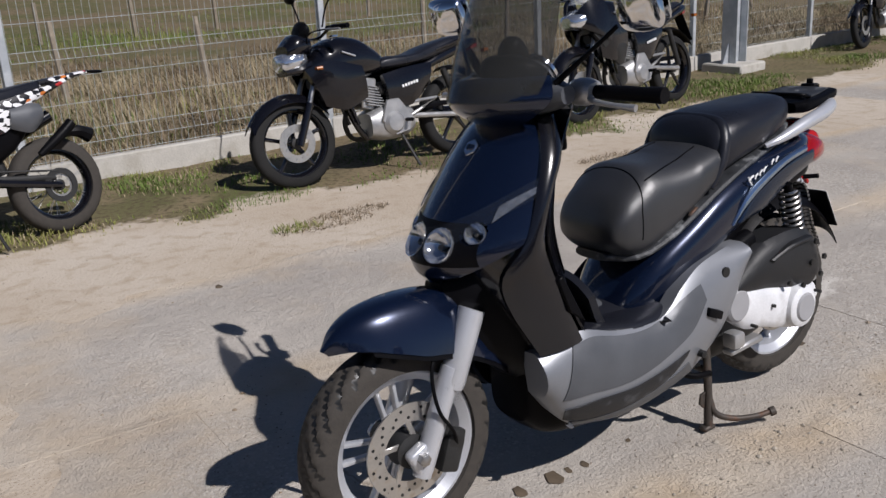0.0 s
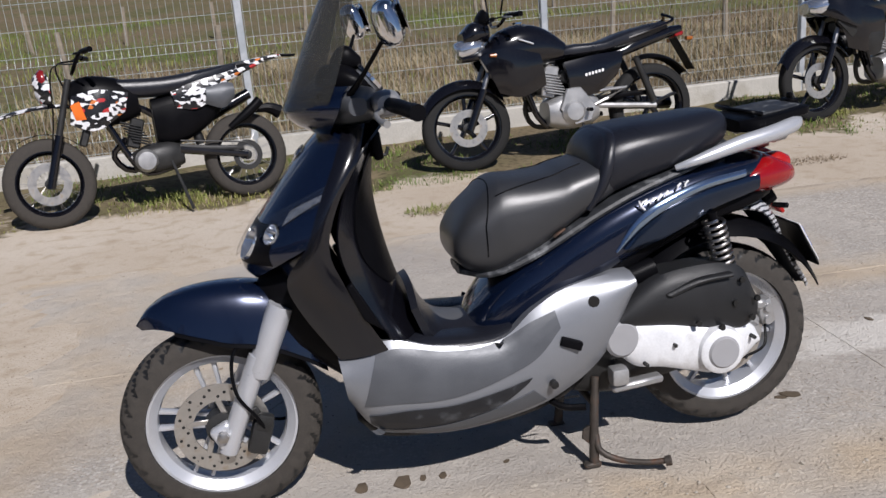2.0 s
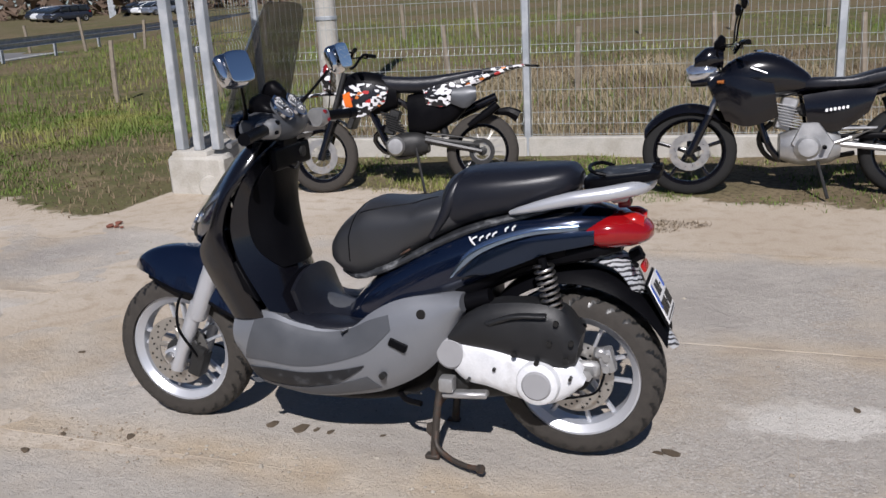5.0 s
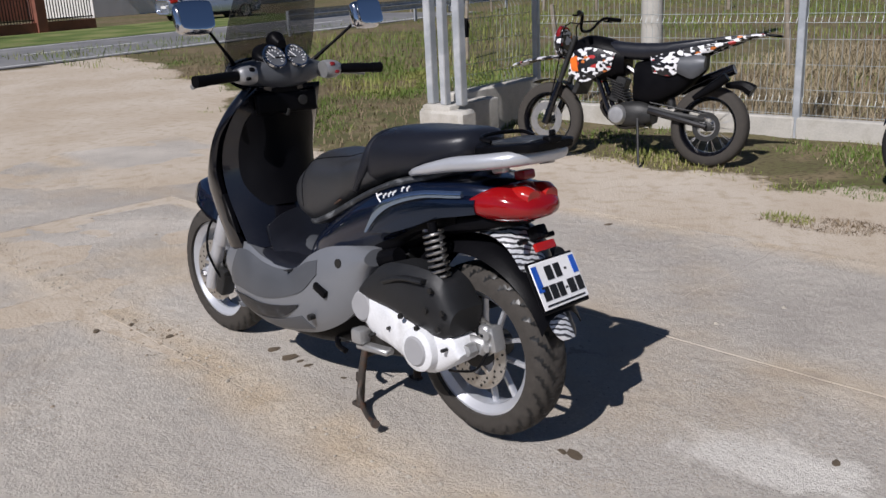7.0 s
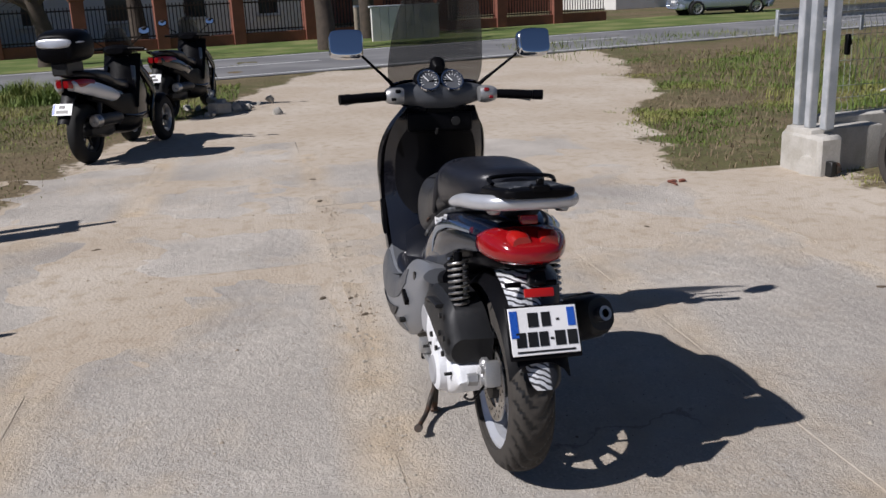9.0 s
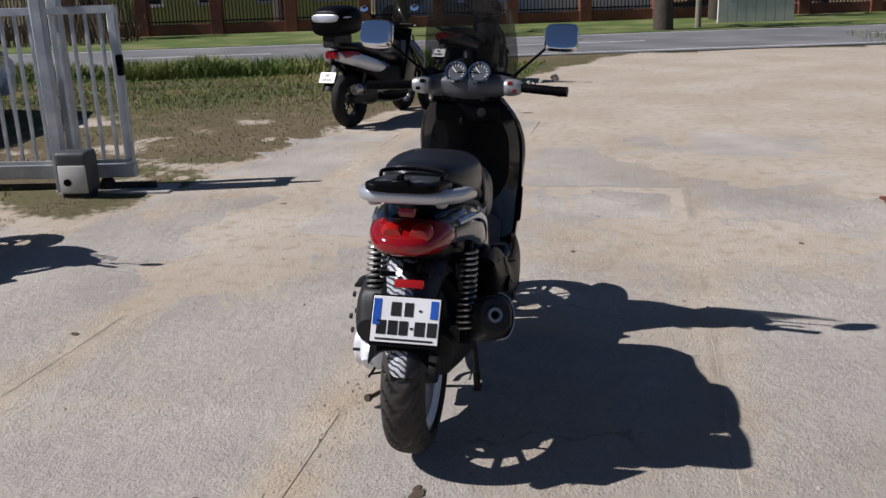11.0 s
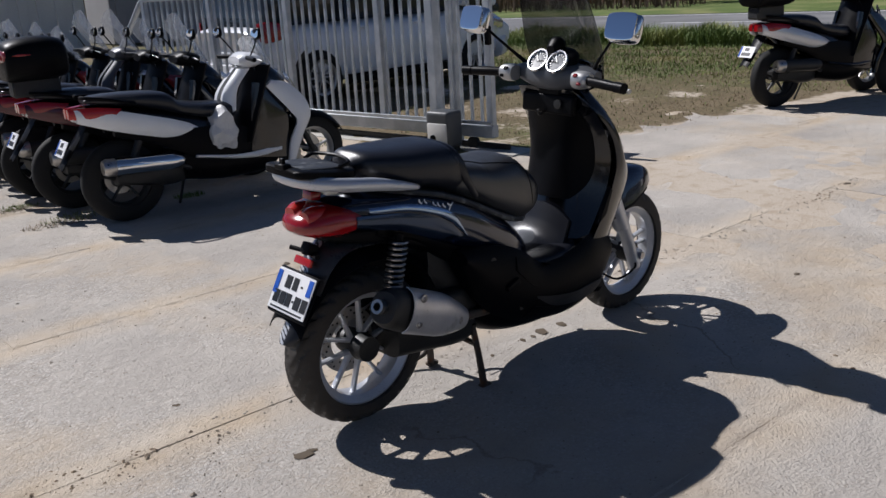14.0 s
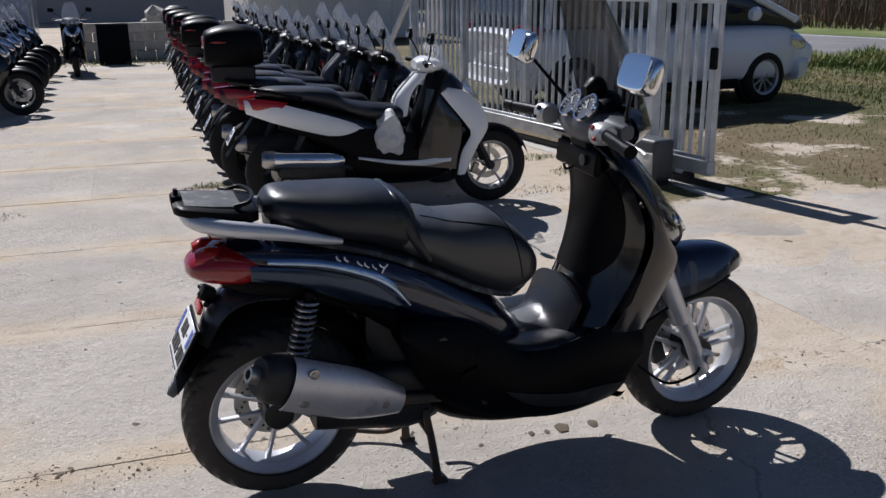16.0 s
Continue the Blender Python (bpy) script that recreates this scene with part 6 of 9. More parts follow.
def bar_mirrors(parent, x, z, reach=0.34, rise=0.16, bars=0.30, mat_=None):
    """Handlebar ends: grips, levers and mirrors on stalks."""
    for s in (1, -1):
        part("grip", T([(x, s * 0.14, z), (x - 0.03, s * bars, z - 0.005)], 0.017, 10), M["black_plastic"], parent)
        part("brake_lever", T([(x + 0.02, s * 0.15, z - 0.005), (x + 0.045, s * 0.21, z - 0.01), (x + 0.03, s * bars, z - 0.02)], 0.006, 6, 8), M["alloy"], parent)
        part("mirror_stalk", T([(x + 0.03, s * 0.13, z + 0.01), (x + 0.02, s * (reach - 0.08), z + rise * 0.6), (x, s * reach, z + rise)], 0.006, 6, 8), M["black_plastic"], parent)
        hd = part("mirror_head", moved(loft([(-0.06, -0.022, 0.024, 0.006), (-0.04, -0.038, 0.038, 0.016), (0.0, -0.042, 0.042, 0.02), (0.04, -0.038, 0.038, 0.016), (0.06, -0.022, 0.024, 0.006)], 14, 10, 3), Matrix.Translation((x, s * (reach + 0.02), z + rise + 0.03)) @ pose(0, 0, 0, 0, 12, 90)), M["black_plastic"], parent)
        part("mirror_glass", moved(loft([(-0.055, -0.02, 0.02, 0.001), (0.0, -0.037, 0.037, 0.001), (0.055, -0.02, 0.02, 0.001)], 14, 8, 3), Matrix.Translation((x, s * (reach + 0.02), z + rise + 0.03)) @ pose(0, 0, 0, 0, 12, 0) @ pose(-0.019, 0, 0, 0, 0, 90)), M["mirror"], hd)


def maxi_scooter(label, front, tail_c, m, screen="screen", screen_h=0.30, top_box=None, lamp="red_lens", silver_pipe=True, group="", twin=False, base=1.5, low_stripe=None, inner=None):
    """A modern scooter along x, its rear wheel at the origin."""
    sc = thing("scooter", label, "scooter", m, group)
    r = 0.30
    small_wheel(sc, "rear_wheel", 0, r, r, 0.14, 0.19, M["dark_metal"], 5, disc=0.11, side=1)
    if twin:
        for y in (0.2, -0.2):
            small_wheel(sc, "front_wheel", base, 0.26, 0.26, 0.11, 0.16, M["alloy"], 5, disc=0.10, side=1, y=y)
            part("front_mudguard", sheet(lambda u, v, y=y: (base + 0.285 * math.cos(math.pi * (0.12 + 0.62 * u)), y + 0.065 * (2 * v - 1), 0.26 + 0.285 * math.sin(math.pi * (0.12 + 0.62 * u)) - 0.03 * (2 * v - 1) ** 2), 16, 6, 0.004), M["black_plastic"], sc)
            part("suspension_arm", T([(base, y * 0.6, 0.30), (base - 0.05, y * 0.3, 0.55)], 0.03, 8), M["dark_metal"], sc)
    else:
        small_wheel(sc, "front_wheel", base, 0.29, 0.29, 0.12, 0.19, M["alloy"], 5, disc=0.125, side=1)
        part("front_mudguard", sheet(lambda u, v: (base + 0.315 * math.cos(math.pi * (0.14 + 0.72 * u)), 0.075 * (2 * v - 1), 0.29 + 0.315 * math.sin(math.pi * (0.14 + 0.72 * u)) - 0.05 * (2 * v - 1) ** 2), 20, 8, 0.004), M["black_plastic"], sc)
        for s in (1, -1):
            part("fork_leg", T([(base - 0.005, s * 0.085, 0.27), (base - 0.17, s * 0.08, 0.62)], [0.024, 0.026], 10), M["dark_metal"], sc)
        part("brake_caliper", B((base - 0.09, 0.08, 0.25), (0.05, 0.05, 0.09), (0, 20, 0), 0.01), M["steel"], sc)
    # front fairing: side faces in colour, dark middle
    for s in (1, -1):
        part("front_fairing", panel([(base - 0.36, 0.15, 0.90), (base - 0.22, 0.14, 0.86), (base - 0.10, 0.16, 0.74), (base - 0.06, 0.17, 0.60), (base - 0.15, 0.185, 0.45), (base - 0.24, 0.19, 0.26)],
                                    [(base - 0.42, 0.175, 0.86), (base - 0.34, 0.19, 0.76), (base - 0.25, 0.20, 0.65), (base - 0.20, 0.205, 0.56), (base - 0.27, 0.205, 0.42), (base - 0.30, 0.20, 0.26)], 0.02, 0.03, 26, 8, 0.7, s), front, sc, "angular side fairing")
        part("side_filler", panel([(base - 0.42, 0.15, 0.88), (base - 0.34, 0.165, 0.76), (base - 0.26, 0.17, 0.62), (base - 0.30, 0.18, 0.30)], [(base - 0.52, 0.16, 0.90), (base - 0.56, 0.175, 0.70), (base - 0.58, 0.18, 0.52), (base - 0.60, 0.18, 0.34)], 0.015, 0.03, 16, 8, 0.7, s), M["black_paint"], sc)
        part("floor_edge", panel([(base - 0.34, 0.18, 0.40), (0.85, 0.21, 0.385), (0.5, 0.2, 0.43)], [(base - 0.36, 0.17, 0.33), (0.85, 0.2, 0.35), (0.5, 0.19, 0.41)], 0.015, 0.02, 16, 5, 0.7, s), low_stripe or front, sc)
        part("tail_panel", panel([(0.60, 0.14, 0.62), (0.40, 0.172, 0.70), (0.15, 0.178, 0.775), (-0.08, 0.155, 0.835), (-0.28, 0.085, 0.85)],
                                 [(0.56, 0.14, 0.60), (0.38, 0.172, 0.575), (0.15, 0.178, 0.625), (-0.08, 0.155, 0.69), (-0.27, 0.085, 0.755)], 0.02, 0.06, 24, 8, 0.7, s), tail_c, sc)
        part("lower_side", panel([(0.98, 0.15, 0.56), (0.75, 0.17, 0.62), (0.5, 0.172, 0.63), (0.2, 0.168, 0.66), (-0.05, 0.145, 0.71)], [(0.98, 0.17, 0.38), (0.75, 0.185, 0.36), (0.5, 0.175, 0.42), (0.2, 0.16, 0.56), (-0.05, 0.14, 0.64)], 0.01, 0.05, 20, 8, 0.7, s), M["black_plastic"], sc)
        part("tail_lamp", panel([(0.02, 0.166, 0.832), (-0.16, 0.135, 0.858), (-0.315, 0.05, 0.855)], [(-0.04, 0.166, 0.782), (-0.2, 0.130, 0.775), (-0.315, 0.05, 0.785)], 0.014, 0.04, 12, 6, 0.6, s), M[lamp], sc)
        part("headlamp", panel([(base - 0.09, 0.03, 0.80), (base - 0.16, 0.09, 0.88), (base - 0.24, 0.125, 0.95)], [(base - 0.10, 0.03, 0.74), (base - 0.17, 0.115, 0.80), (base - 0.25, 0.15, 0.88)], 0.008, 0.02, 10, 5, 0.7, s), M["lamp_clear"], sc)
        part("grab_handle", T([(0.12, s * 0.16, 0.85), (-0.05, s * 0.165, 0.90), (-0.2, s * 0.12, 0.925), (-0.22, s * 0.05, 0.925)], 0.013, 8, 12), M["black_plastic"], sc)
    part("nose", loft([(base - 0.46, 0.62, 1.05, 0.13), (base - 0.34, 0.60, 1.02, 0.15), (base - 0.22, 0.58, 0.92, 0.12), (base - 0.12, 0.62, 0.80, 0.06), (base - 0.08, 0.68, 0.76, 0.03)], 18, 14), M["black_paint"], sc)
    part("leg_shield", sheet(lambda u, v: (base - 0.46 - 0.07 * (2 * u - 1) ** 2 * -1 - 0.22 * v, 0.21 * (2 * u - 1), 1.02 - 0.56 * v), 10, 10, 0.02), M["black_plastic"], sc)
    if inner:
        for s in (1, -1):
            part("inner_panel", panel([(base - 0.50, 0.10, 1.0), (base - 0.62, 0.11, 0.86), (base - 0.66, 0.12, 0.70)], [(base - 0.58, 0.06, 1.0), (base - 0.72, 0.07, 0.84), (base - 0.76, 0.08, 0.68)], 0.02, 0.04, 14, 6, 0.7, s), inner, sc)
    part("belly", loft([(base - 0.34, 0.25, 0.55, 0.12), (base - 0.5, 0.2, 0.48, 0.18), (0.7, 0.2, 0.46, 0.19), (0.42, 0.24, 0.55, 0.16)], 16, 12, 3), M["black_plastic"], sc)
    part("mid_body", loft([(0.92, 0.40, 0.52, 0.10), (0.80, 0.40, 0.62, 0.15), (0.6, 0.42, 0.72, 0.165), (0.35, 0.50, 0.78, 0.165), (0.05, 0.62, 0.84, 0.155), (-0.2, 0.76, 0.87, 0.10)], 18, 16), M["black_paint"], sc)
    part("seat", loft([(0.90, 0.66, 0.72, 0.06), (0.84, 0.64, 0.775, 0.13), (0.66, 0.67, 0.79, 0.165), (0.45, 0.73, 0.825, 0.17), (0.36, 0.76, 0.90, 0.165), (0.15, 0.82, 0.925, 0.155), (-0.1, 0.86, 0.93, 0.12), (-0.2, 0.88, 0.91, 0.07)], 20, 24, 3), M["leather"], sc)
    part("engine", loft([(0.5, 0.24, 0.44, 0.10), (0.3, 0.22, 0.44, 0.14), (0.05, 0.26, 0.40, 0.12), (-0.06, 0.28, 0.36, 0.1)], 14, 10, 3.5), M["dark_metal"], sc)
    part("air_box", loft([(0.36, 0.42, 0.56, 0.05, 0.14), (0.15, 0.42, 0.58, 0.06, 0.15), (-0.05, 0.42, 0.54, 0.045, 0.15)], 14, 8, 3.5), M["grey_cover"], sc)
    pipe = M["chrome"] if silver_pipe else M["dark_metal"]
    mu = part("muffler", moved(Lathe([(0.03, -0.27), (0.058, -0.26), (0.062, -0.22), (0.062, 0.2), (0.045, 0.28), (0.025, 0.3)], 20), pose(0.10, -0.20, 0.43, 0, 0, -90) @ pose(0, 0, 0, -3, 0, 0)), pipe, sc)
    part("muffler_cap", moved(Lathe([(0.02, -0.285), (0.05, -0.285), (0.064, -0.26), (0.064, -0.20), (0.05, -0.2)], 20), pose(0.10, -0.20, 0.43, 0, 0, -90) @ pose(0, 0, 0, -3, 0, 0)), M["steel"], mu)
    part("exhaust_pipe", T([(0.34, -0.18, 0.39), (0.45, -0.15, 0.34), (0.52, -0.08, 0.32)], 0.018, 8, 8), M["dark_metal"], sc)
    for s in (1, -1):
        part("shock_absorber", T([(0.14, s * 0.13, 0.64), (0.0, s * 0.14, 0.36)], 0.026, 10), M["dark_metal"], sc)
    part("rear_mudguard", sheet(lambda u, v: (-0.18 - 0.24 * u, 0.075 * (2 * v - 1) * (1 - 0.2 * u), 0.80 - 0.34 * u ** 0.9 - 0.02 * (2 * v - 1) ** 2), 10, 6, 0.006), M["black_plastic"], sc)
    rear_plate(sc, -0.385, 0.59, 30)
    part("handlebar_cover", loft([(base - 0.58, 1.03, 1.09, 0.10), (base - 0.52, 1.0, 1.12, 0.16), (base - 0.45, 1.0, 1.11, 0.15), (base - 0.38, 1.02, 1.08, 0.08)], 14, 10), inner or M["black_plastic"], sc)
    bar_mirrors(sc, base - 0.53, 1.08, 0.33, 0.15, 0.33)
    h = screen_h
    part("windscreen", sheet(lambda u, v: (base - 0.29 - 0.07 * (2 * u - 1) ** 2 - 0.52 * h * v, (0.17 - 0.05 * v ** 2) * (2 * u - 1), 1.0 + h * v - 0.25 * h * v * (2 * u - 1) ** 4), 12, 12, -0.003), M[screen], sc)
    part("stand", T([(0.5, 0.12, 0.24), (0.46, 0.2, 0.01)], 0.011, 8), M["dark_metal"], sc)
    if top_box:
        bx = part("top_box", moved(loft([(-0.22, 0.0, 0.20, 0.14), (-0.20, -0.005, 0.26, 0.19), (-0.08, -0.01, 0.30, 0.225), (0.08, -0.01, 0.305, 0.23), (0.19, 0.0, 0.28, 0.20), (0.225, 0.02, 0.24, 0.15)], 24, 18, 3.2), pose(-0.15, 0, 1.03)), M["black_plastic"], sc, "black plastic top box")
        part("box_lid_stripe", moved(loft([(-0.231, 0.14, 0.21, 0.11), (-0.212, 0.13, 0.225, 0.175), (-0.13, 0.14, 0.225, 0.215), (-0.05, 0.15, 0.215, 0.228)], 18, 10, 3.2), pose(-0.15, 0, 1.03)), M[top_box], bx)
        part("rack", B((-0.16, 0, 0.965), (0.34, 0.16, 0.13), bevel=0.015), M["dark_metal"], sc)
    return sc


SIZE = Matrix.Scale(0.95, 4)
white = maxi_scooter("white and black maxi scooter with chrome silencer", M["white_paint"], M["white_paint"], pose(0.60, 3.68, 0, 0, 0, -4) @ SIZE, "clear_screen", 0.24, lamp="red_bright", base=1.54, group="row of parked scooters", inner=M["white_paint"])
ROW = "row of parked scooters"
bag = thing("plastic_bag", "crumpled white plastic bag on the scooter floor", "bag", pose(1.28, 3.50, 0.42))
crush = loft([(-0.10, 0.0, 0.10, 0.05), (-0.06, 0.0, 0.24, 0.09), (0.02, 0.0, 0.30, 0.10), (0.09, 0.0, 0.20, 0.08), (0.13, 0.0, 0.08, 0.04)], 26, 22, 2.2)
for v in crush.verts:
    v.co += 0.03 * Vector((noise.noise(v.co * 14), noise.noise(v.co * 14 + Vector((5, 0, 0))), noise.noise(v.co * 11 + Vector((0, 7, 0)))))
part("sack", crush, M["bag_white"], bag, "", 20)
kinds = [
    maxi_scooter("black maxi scooter with tall clear screen and top box", M["black_paint"], M["wine"], pose(0.50, 4.40, 0, 0, 0, -4) @ SIZE, "clear_screen", 0.42, "red_paint", group=ROW, silver_pipe=False),
    maxi_scooter("dark red maxi scooter with clear screen in the row", M["red_paint"], M["wine"], pose(0.46, 5.02, 0, 0, 0, -5) @ SIZE, "clear_screen", 0.38, group=ROW, silver_pipe=False),
    maxi_scooter("black maxi scooter with silver front in the row", M["silver_paint"], M["black_paint"], pose(0.52, 5.68, 0, 0, 0, -3) @ SIZE, "clear_screen", 0.46, group=ROW, silver_pipe=False, inner=M["grey_plastic"]),
    maxi_scooter("dark wine red maxi scooter, parked in a row", M["white_paint"], M["wine"], pose(0.48, 6.32, 0, 0, 0, -4) @ SIZE, "clear_screen", 0.46, group=ROW, silver_pipe=False),
]
rnd = random.Random(4)
for k in range(13):
    src = kinds[(1, 0, 2, 0, 1, 0, 3, 0, 1, 2, 0, 1, 0)[k]]
    copy_thing(src, pose(0.50 + rnd.uniform(-0.07, 0.07), 6.98 + 0.66 * k, 0, 0, 0, -4 + rnd.uniform(-4, 4)) @ SIZE)
plain = maxi_scooter("dark scooter without top box beside the lane", M["black_paint"], M["grey_plastic"], pose(-3.15, 10.0, 0, 0, 0, -6) @ SIZE, "clear_screen", 0.40, group="scooters on the far side of the lane", silver_pipe=False)
for k, (x, y, a) in enumerate(((-3.15, 10.8, -9), (-3.2, 11.7, -5), (-3.2, 12.6, -8), (-3.25, 13.5, -10), (-3.25, 14.5, -7), (-3.22, 15.6, -9))):
    copy_thing((plain, kinds[0], plain, kinds[0], plain, plain)[k], pose(x, y, 0, 0, 0, a) @ SIZE)["group"] = "scooters on the far side of the lane"
lone = copy_thing(plain, pose(-1.45, 16.2, 0, 0, 0, -86) @ SIZE)
lone["group"], lone["label"] = "", "dark scooter standing alone in the lane, front on"

maxi_scooter("silver and black three-wheeled scooter with top box", M["black_paint"], M["silver_paint"], pose(7.04, 2.55, 0, 0, 0, -17), "screen", 0.3, "silver_paint", twin=True, base=1.45, silver_pipe=False)
maxi_scooter("black scooter with red tail lamp near the road", M["black_paint"], M["black_paint"], pose(10.3, 2.05, 0, 0, 0, -17), "screen", 0.34, base=1.5, silver_pipe=False, low_stripe=M["black_paint"])


def motorcycle(label, m, fairing=False, base=1.33, trim=None, group="motorcycles along the fence"):
    """A black naked street motorcycle along x, its rear wheel at the origin."""
    mc = thing("motorcycle", label, "motorcycle", m, group)
    r = 0.305
    small_wheel(mc, "rear_wheel", 0, r, r, 0.11, 0.235, M["black_paint"], 5, disc=0.0, fat=0.014)
    small_wheel(mc, "front_wheel", base, r, r, 0.09, 0.235, M["black_paint"], 5, disc=0.13, side=1, fat=0.014)
    for s in (1, -1):
        part("fork_leg", T([(base, s * 0.085, 0.29), (base - 0.12, s * 0.085, 0.56)], [0.026, 0.026], 10), M["black_paint"], mc)
        part("fork_tube", T([(base - 0.11, s * 0.085, 0.54), (base - 0.26, s * 0.085, 0.90)], 0.018, 10), M["steel"], mc)
        part("shock_absorber", T([(0.02, s * 0.11, 0.34), (0.14, s * 0.12, 0.66)], [0.025, 0.028, 0.022], 10), M["dark_metal"], mc)
        part("swing_arm", T([(0.0, s * 0.09, 0.305), (0.46, s * 0.09, 0.36)], 0.02, 8), M["alloy"], mc)
        part("side_cover", panel([(0.22, 0.10, 0.72), (0.45, 0.13, 0.71), (0.66, 0.12, 0.68)], [(0.27, 0.10, 0.56), (0.44, 0.12, 0.44), (0.62, 0.11, 0.46)], 0.02, 0.03, 14, 6, 0.7, s), M["black_paint"], mc)
        part("foot_peg", T([(0.52, s * 0.12, 0.34), (0.53, s * 0.22, 0.34)], 0.014, 8), M["black_plastic"], mc)
        part("peg_bracket", T([(0.52, s * 0.115, 0.34), (0.36, s * 0.11, 0.40), (0.22, s * 0.11, 0.46), (0.44, s * 0.11, 0.46)], 0.013, 8), M["alloy"], mc)
        part("grab_rail", T([(0.18, s * 0.12, 0.80), (-0.02, s * 0.125, 0.85), (-0.18, s * 0.08, 0.90), (-0.14, 0.0, 0.945)], 0.011, 8, 12), M["black_paint"], mc)
        part("flasher", loft([(-0.28, 0.74, 0.77, 0.025, s * 0.13), (-0.24, 0.74, 0.77, 0.02, s * 0.13)], 10), M["amber"], mc)
        part("front_flasher", loft([(base - 0.20, 0.765, 0.795, 0.024, s * 0.16), (base - 0.16, 0.77, 0.79, 0.018, s * 0.16)], 10), M["amber"], mc)
    part("front_mudguard", sheet(lambda u, v: (base + 0.33 * math.cos(math.pi * (0.16 + 0.62 * u)), 0.07 * (2 * v - 1), 0.305 + 0.33 * math.sin(math.pi * (0.16 + 0.62 * u)) - 0.06 * (2 * v - 1) ** 2), 18, 8, 0.005), M["black_paint"], mc)
    part("rear_mudguard", sheet(lambda u, v: (0.335 * math.cos(math.pi * (0.42 + 0.40 * u)), 0.07 * (2 * v - 1), 0.33 + 0.345 * math.sin(math.pi * (0.42 + 0.40 * u)) - 0.03 * (2 * v - 1) ** 2), 16, 6, 0.005), M["black_plastic"], mc)
    part("plate_arm", sheet(lambda u, v: (-0.20 - 0.13 * u, 0.05 * (2 * v - 1), 0.78 - 0.25 * u), 6, 4, 0.01), M["black_plastic"], mc)
    tank = part("fuel_tank", loft([(base - 0.16, 0.72, 0.83, 0.08), (base - 0.25, 0.67, 0.925, 0.15), (base - 0.40, 0.65, 0.975, 0.165), (base - 0.56, 0.67, 0.945, 0.145), (base - 0.70, 0.69, 0.845, 0.105), (base - 0.74, 0.70, 0.80, 0.07)], 22, 20, 2.6), M["black_paint"], mc, "black fuel tank")
    part("filler_cap", moved(Lathe([(0, 0), (0.035, 0), (0.035, 0.012), (0, 0.014)], 18), pose(base - 0.42, 0, 0.978, 90, 0, 0)), M["chrome"], tank)
    for s in (1, -1):
        part("tank_shroud", panel([(base - 0.10, 0.12, 0.78), (base - 0.26, 0.18, 0.82), (base - 0.50, 0.17, 0.76)], [(base - 0.22, 0.12, 0.52), (base - 0.36, 0.15, 0.48), (base - 0.54, 0.13, 0.54)], 0.02, 0.03, 12, 6, 0.7, s), trim or M["black_paint"], mc)
        part("tank_bar", T([(base - 0.46, s * 0.172, 0.83), (base - 0.36, s * 0.172, 0.87)], 0.006, 6), M["silver_paint"], tank)
        [part("name_bar", B((0.40 + 0.024 * k, s * 0.152, 0.60 - 0.004 * k), (0.015, 0.004, 0.02), (0, -9, 0)), M["plate_white"], mc) for k in range(6)]
    part("seat", loft([(0.68, 0.72, 0.775, 0.09), (0.58, 0.71, 0.80, 0.13), (0.38, 0.72, 0.80, 0.145), (0.22, 0.74, 0.845, 0.13), (0.0, 0.79, 0.885, 0.11), (-0.14, 0.83, 0.895, 0.07)], 18, 18, 3), M["leather"], mc, "black dual seat")
    part("tail_unit", loft([(0.30, 0.64, 0.73, 0.10), (0.1, 0.70, 0.80, 0.11), (-0.12, 0.76, 0.85, 0.09), (-0.26, 0.80, 0.86, 0.05)], 16, 12), M["black_paint"], mc)
    part("tail_lamp", loft([(-0.20, 0.765, 0.83, 0.055), (-0.26, 0.775, 0.825, 0.045), (-0.285, 0.785, 0.815, 0.02)], 12, 6), M["red_lens"], mc)
    part("crankcase", loft([(0.42, 0.26, 0.42, 0.10), (0.5, 0.22, 0.46, 0.13), (0.66, 0.21, 0.47, 0.135), (0.78, 0.25, 0.42, 0.10)], 16, 10, 3.5), M["alloy"], mc, "bright alloy engine case")
    part("clutch_cover", moved(Lathe([(0, 0.03), (0.06, 0.026), (0.085, 0.0), (0.085, -0.03)], 24), pose(0.62, 0.135, 0.335)), M["alloy"], mc)
    cyl = part("cylinder", B((0.745, 0, 0.56), (0.10, 0.13, 0.22), (0, -14, 0), 0.01), M["alloy"], mc, "finned alloy cylinder")
    for k in range(8):
        part("fin", B((0.71 + 0.008 * k, 0, 0.47 + 0.021 * k), (0.15, 0.18, 0.010), (0, -14, 0), 0.003), M["alloy"], cyl)
    part("engine_plate", plate([(0.46, 0.36), (0.56, 0.50), (0.66, 0.50), (0.72, 0.36), (0.62, 0.24), (0.50, 0.26)], 0.118, 0.142, 0.006, 1), M["alloy"], mc)
    part("carburettor", join(B((0.62, 0.05, 0.58), (0.10, 0.07, 0.09), (0, -10, 0), 0.015), T([(0.66, 0.05, 0.58), (0.72, 0.03, 0.58)], 0.025, 10)), M["dark_metal"], mc)
    for s in (1, -1):
        part("downtube", T([(base - 0.30, s * 0.05, 0.86), (base - 0.40, s * 0.06, 0.60), (0.86, s * 0.06, 0.36)], 0.014, 8, 10), M["black_paint"], mc)
    part("frame", join(T([(base - 0.30, 0, 0.90), (base - 0.40, 0, 0.62), (0.84, 0, 0.34), (0.76, 0, 0.24)], 0.022, 8, 14), T([(base - 0.30, 0, 0.86), (0.7, 0, 0.70), (0.3, 0, 0.72), (0.0, 0, 0.78)], 0.024, 8, 14), T([(0.5, 0, 0.70), (0.44, 0, 0.40)], 0.022, 8)), M["black_paint"], mc)
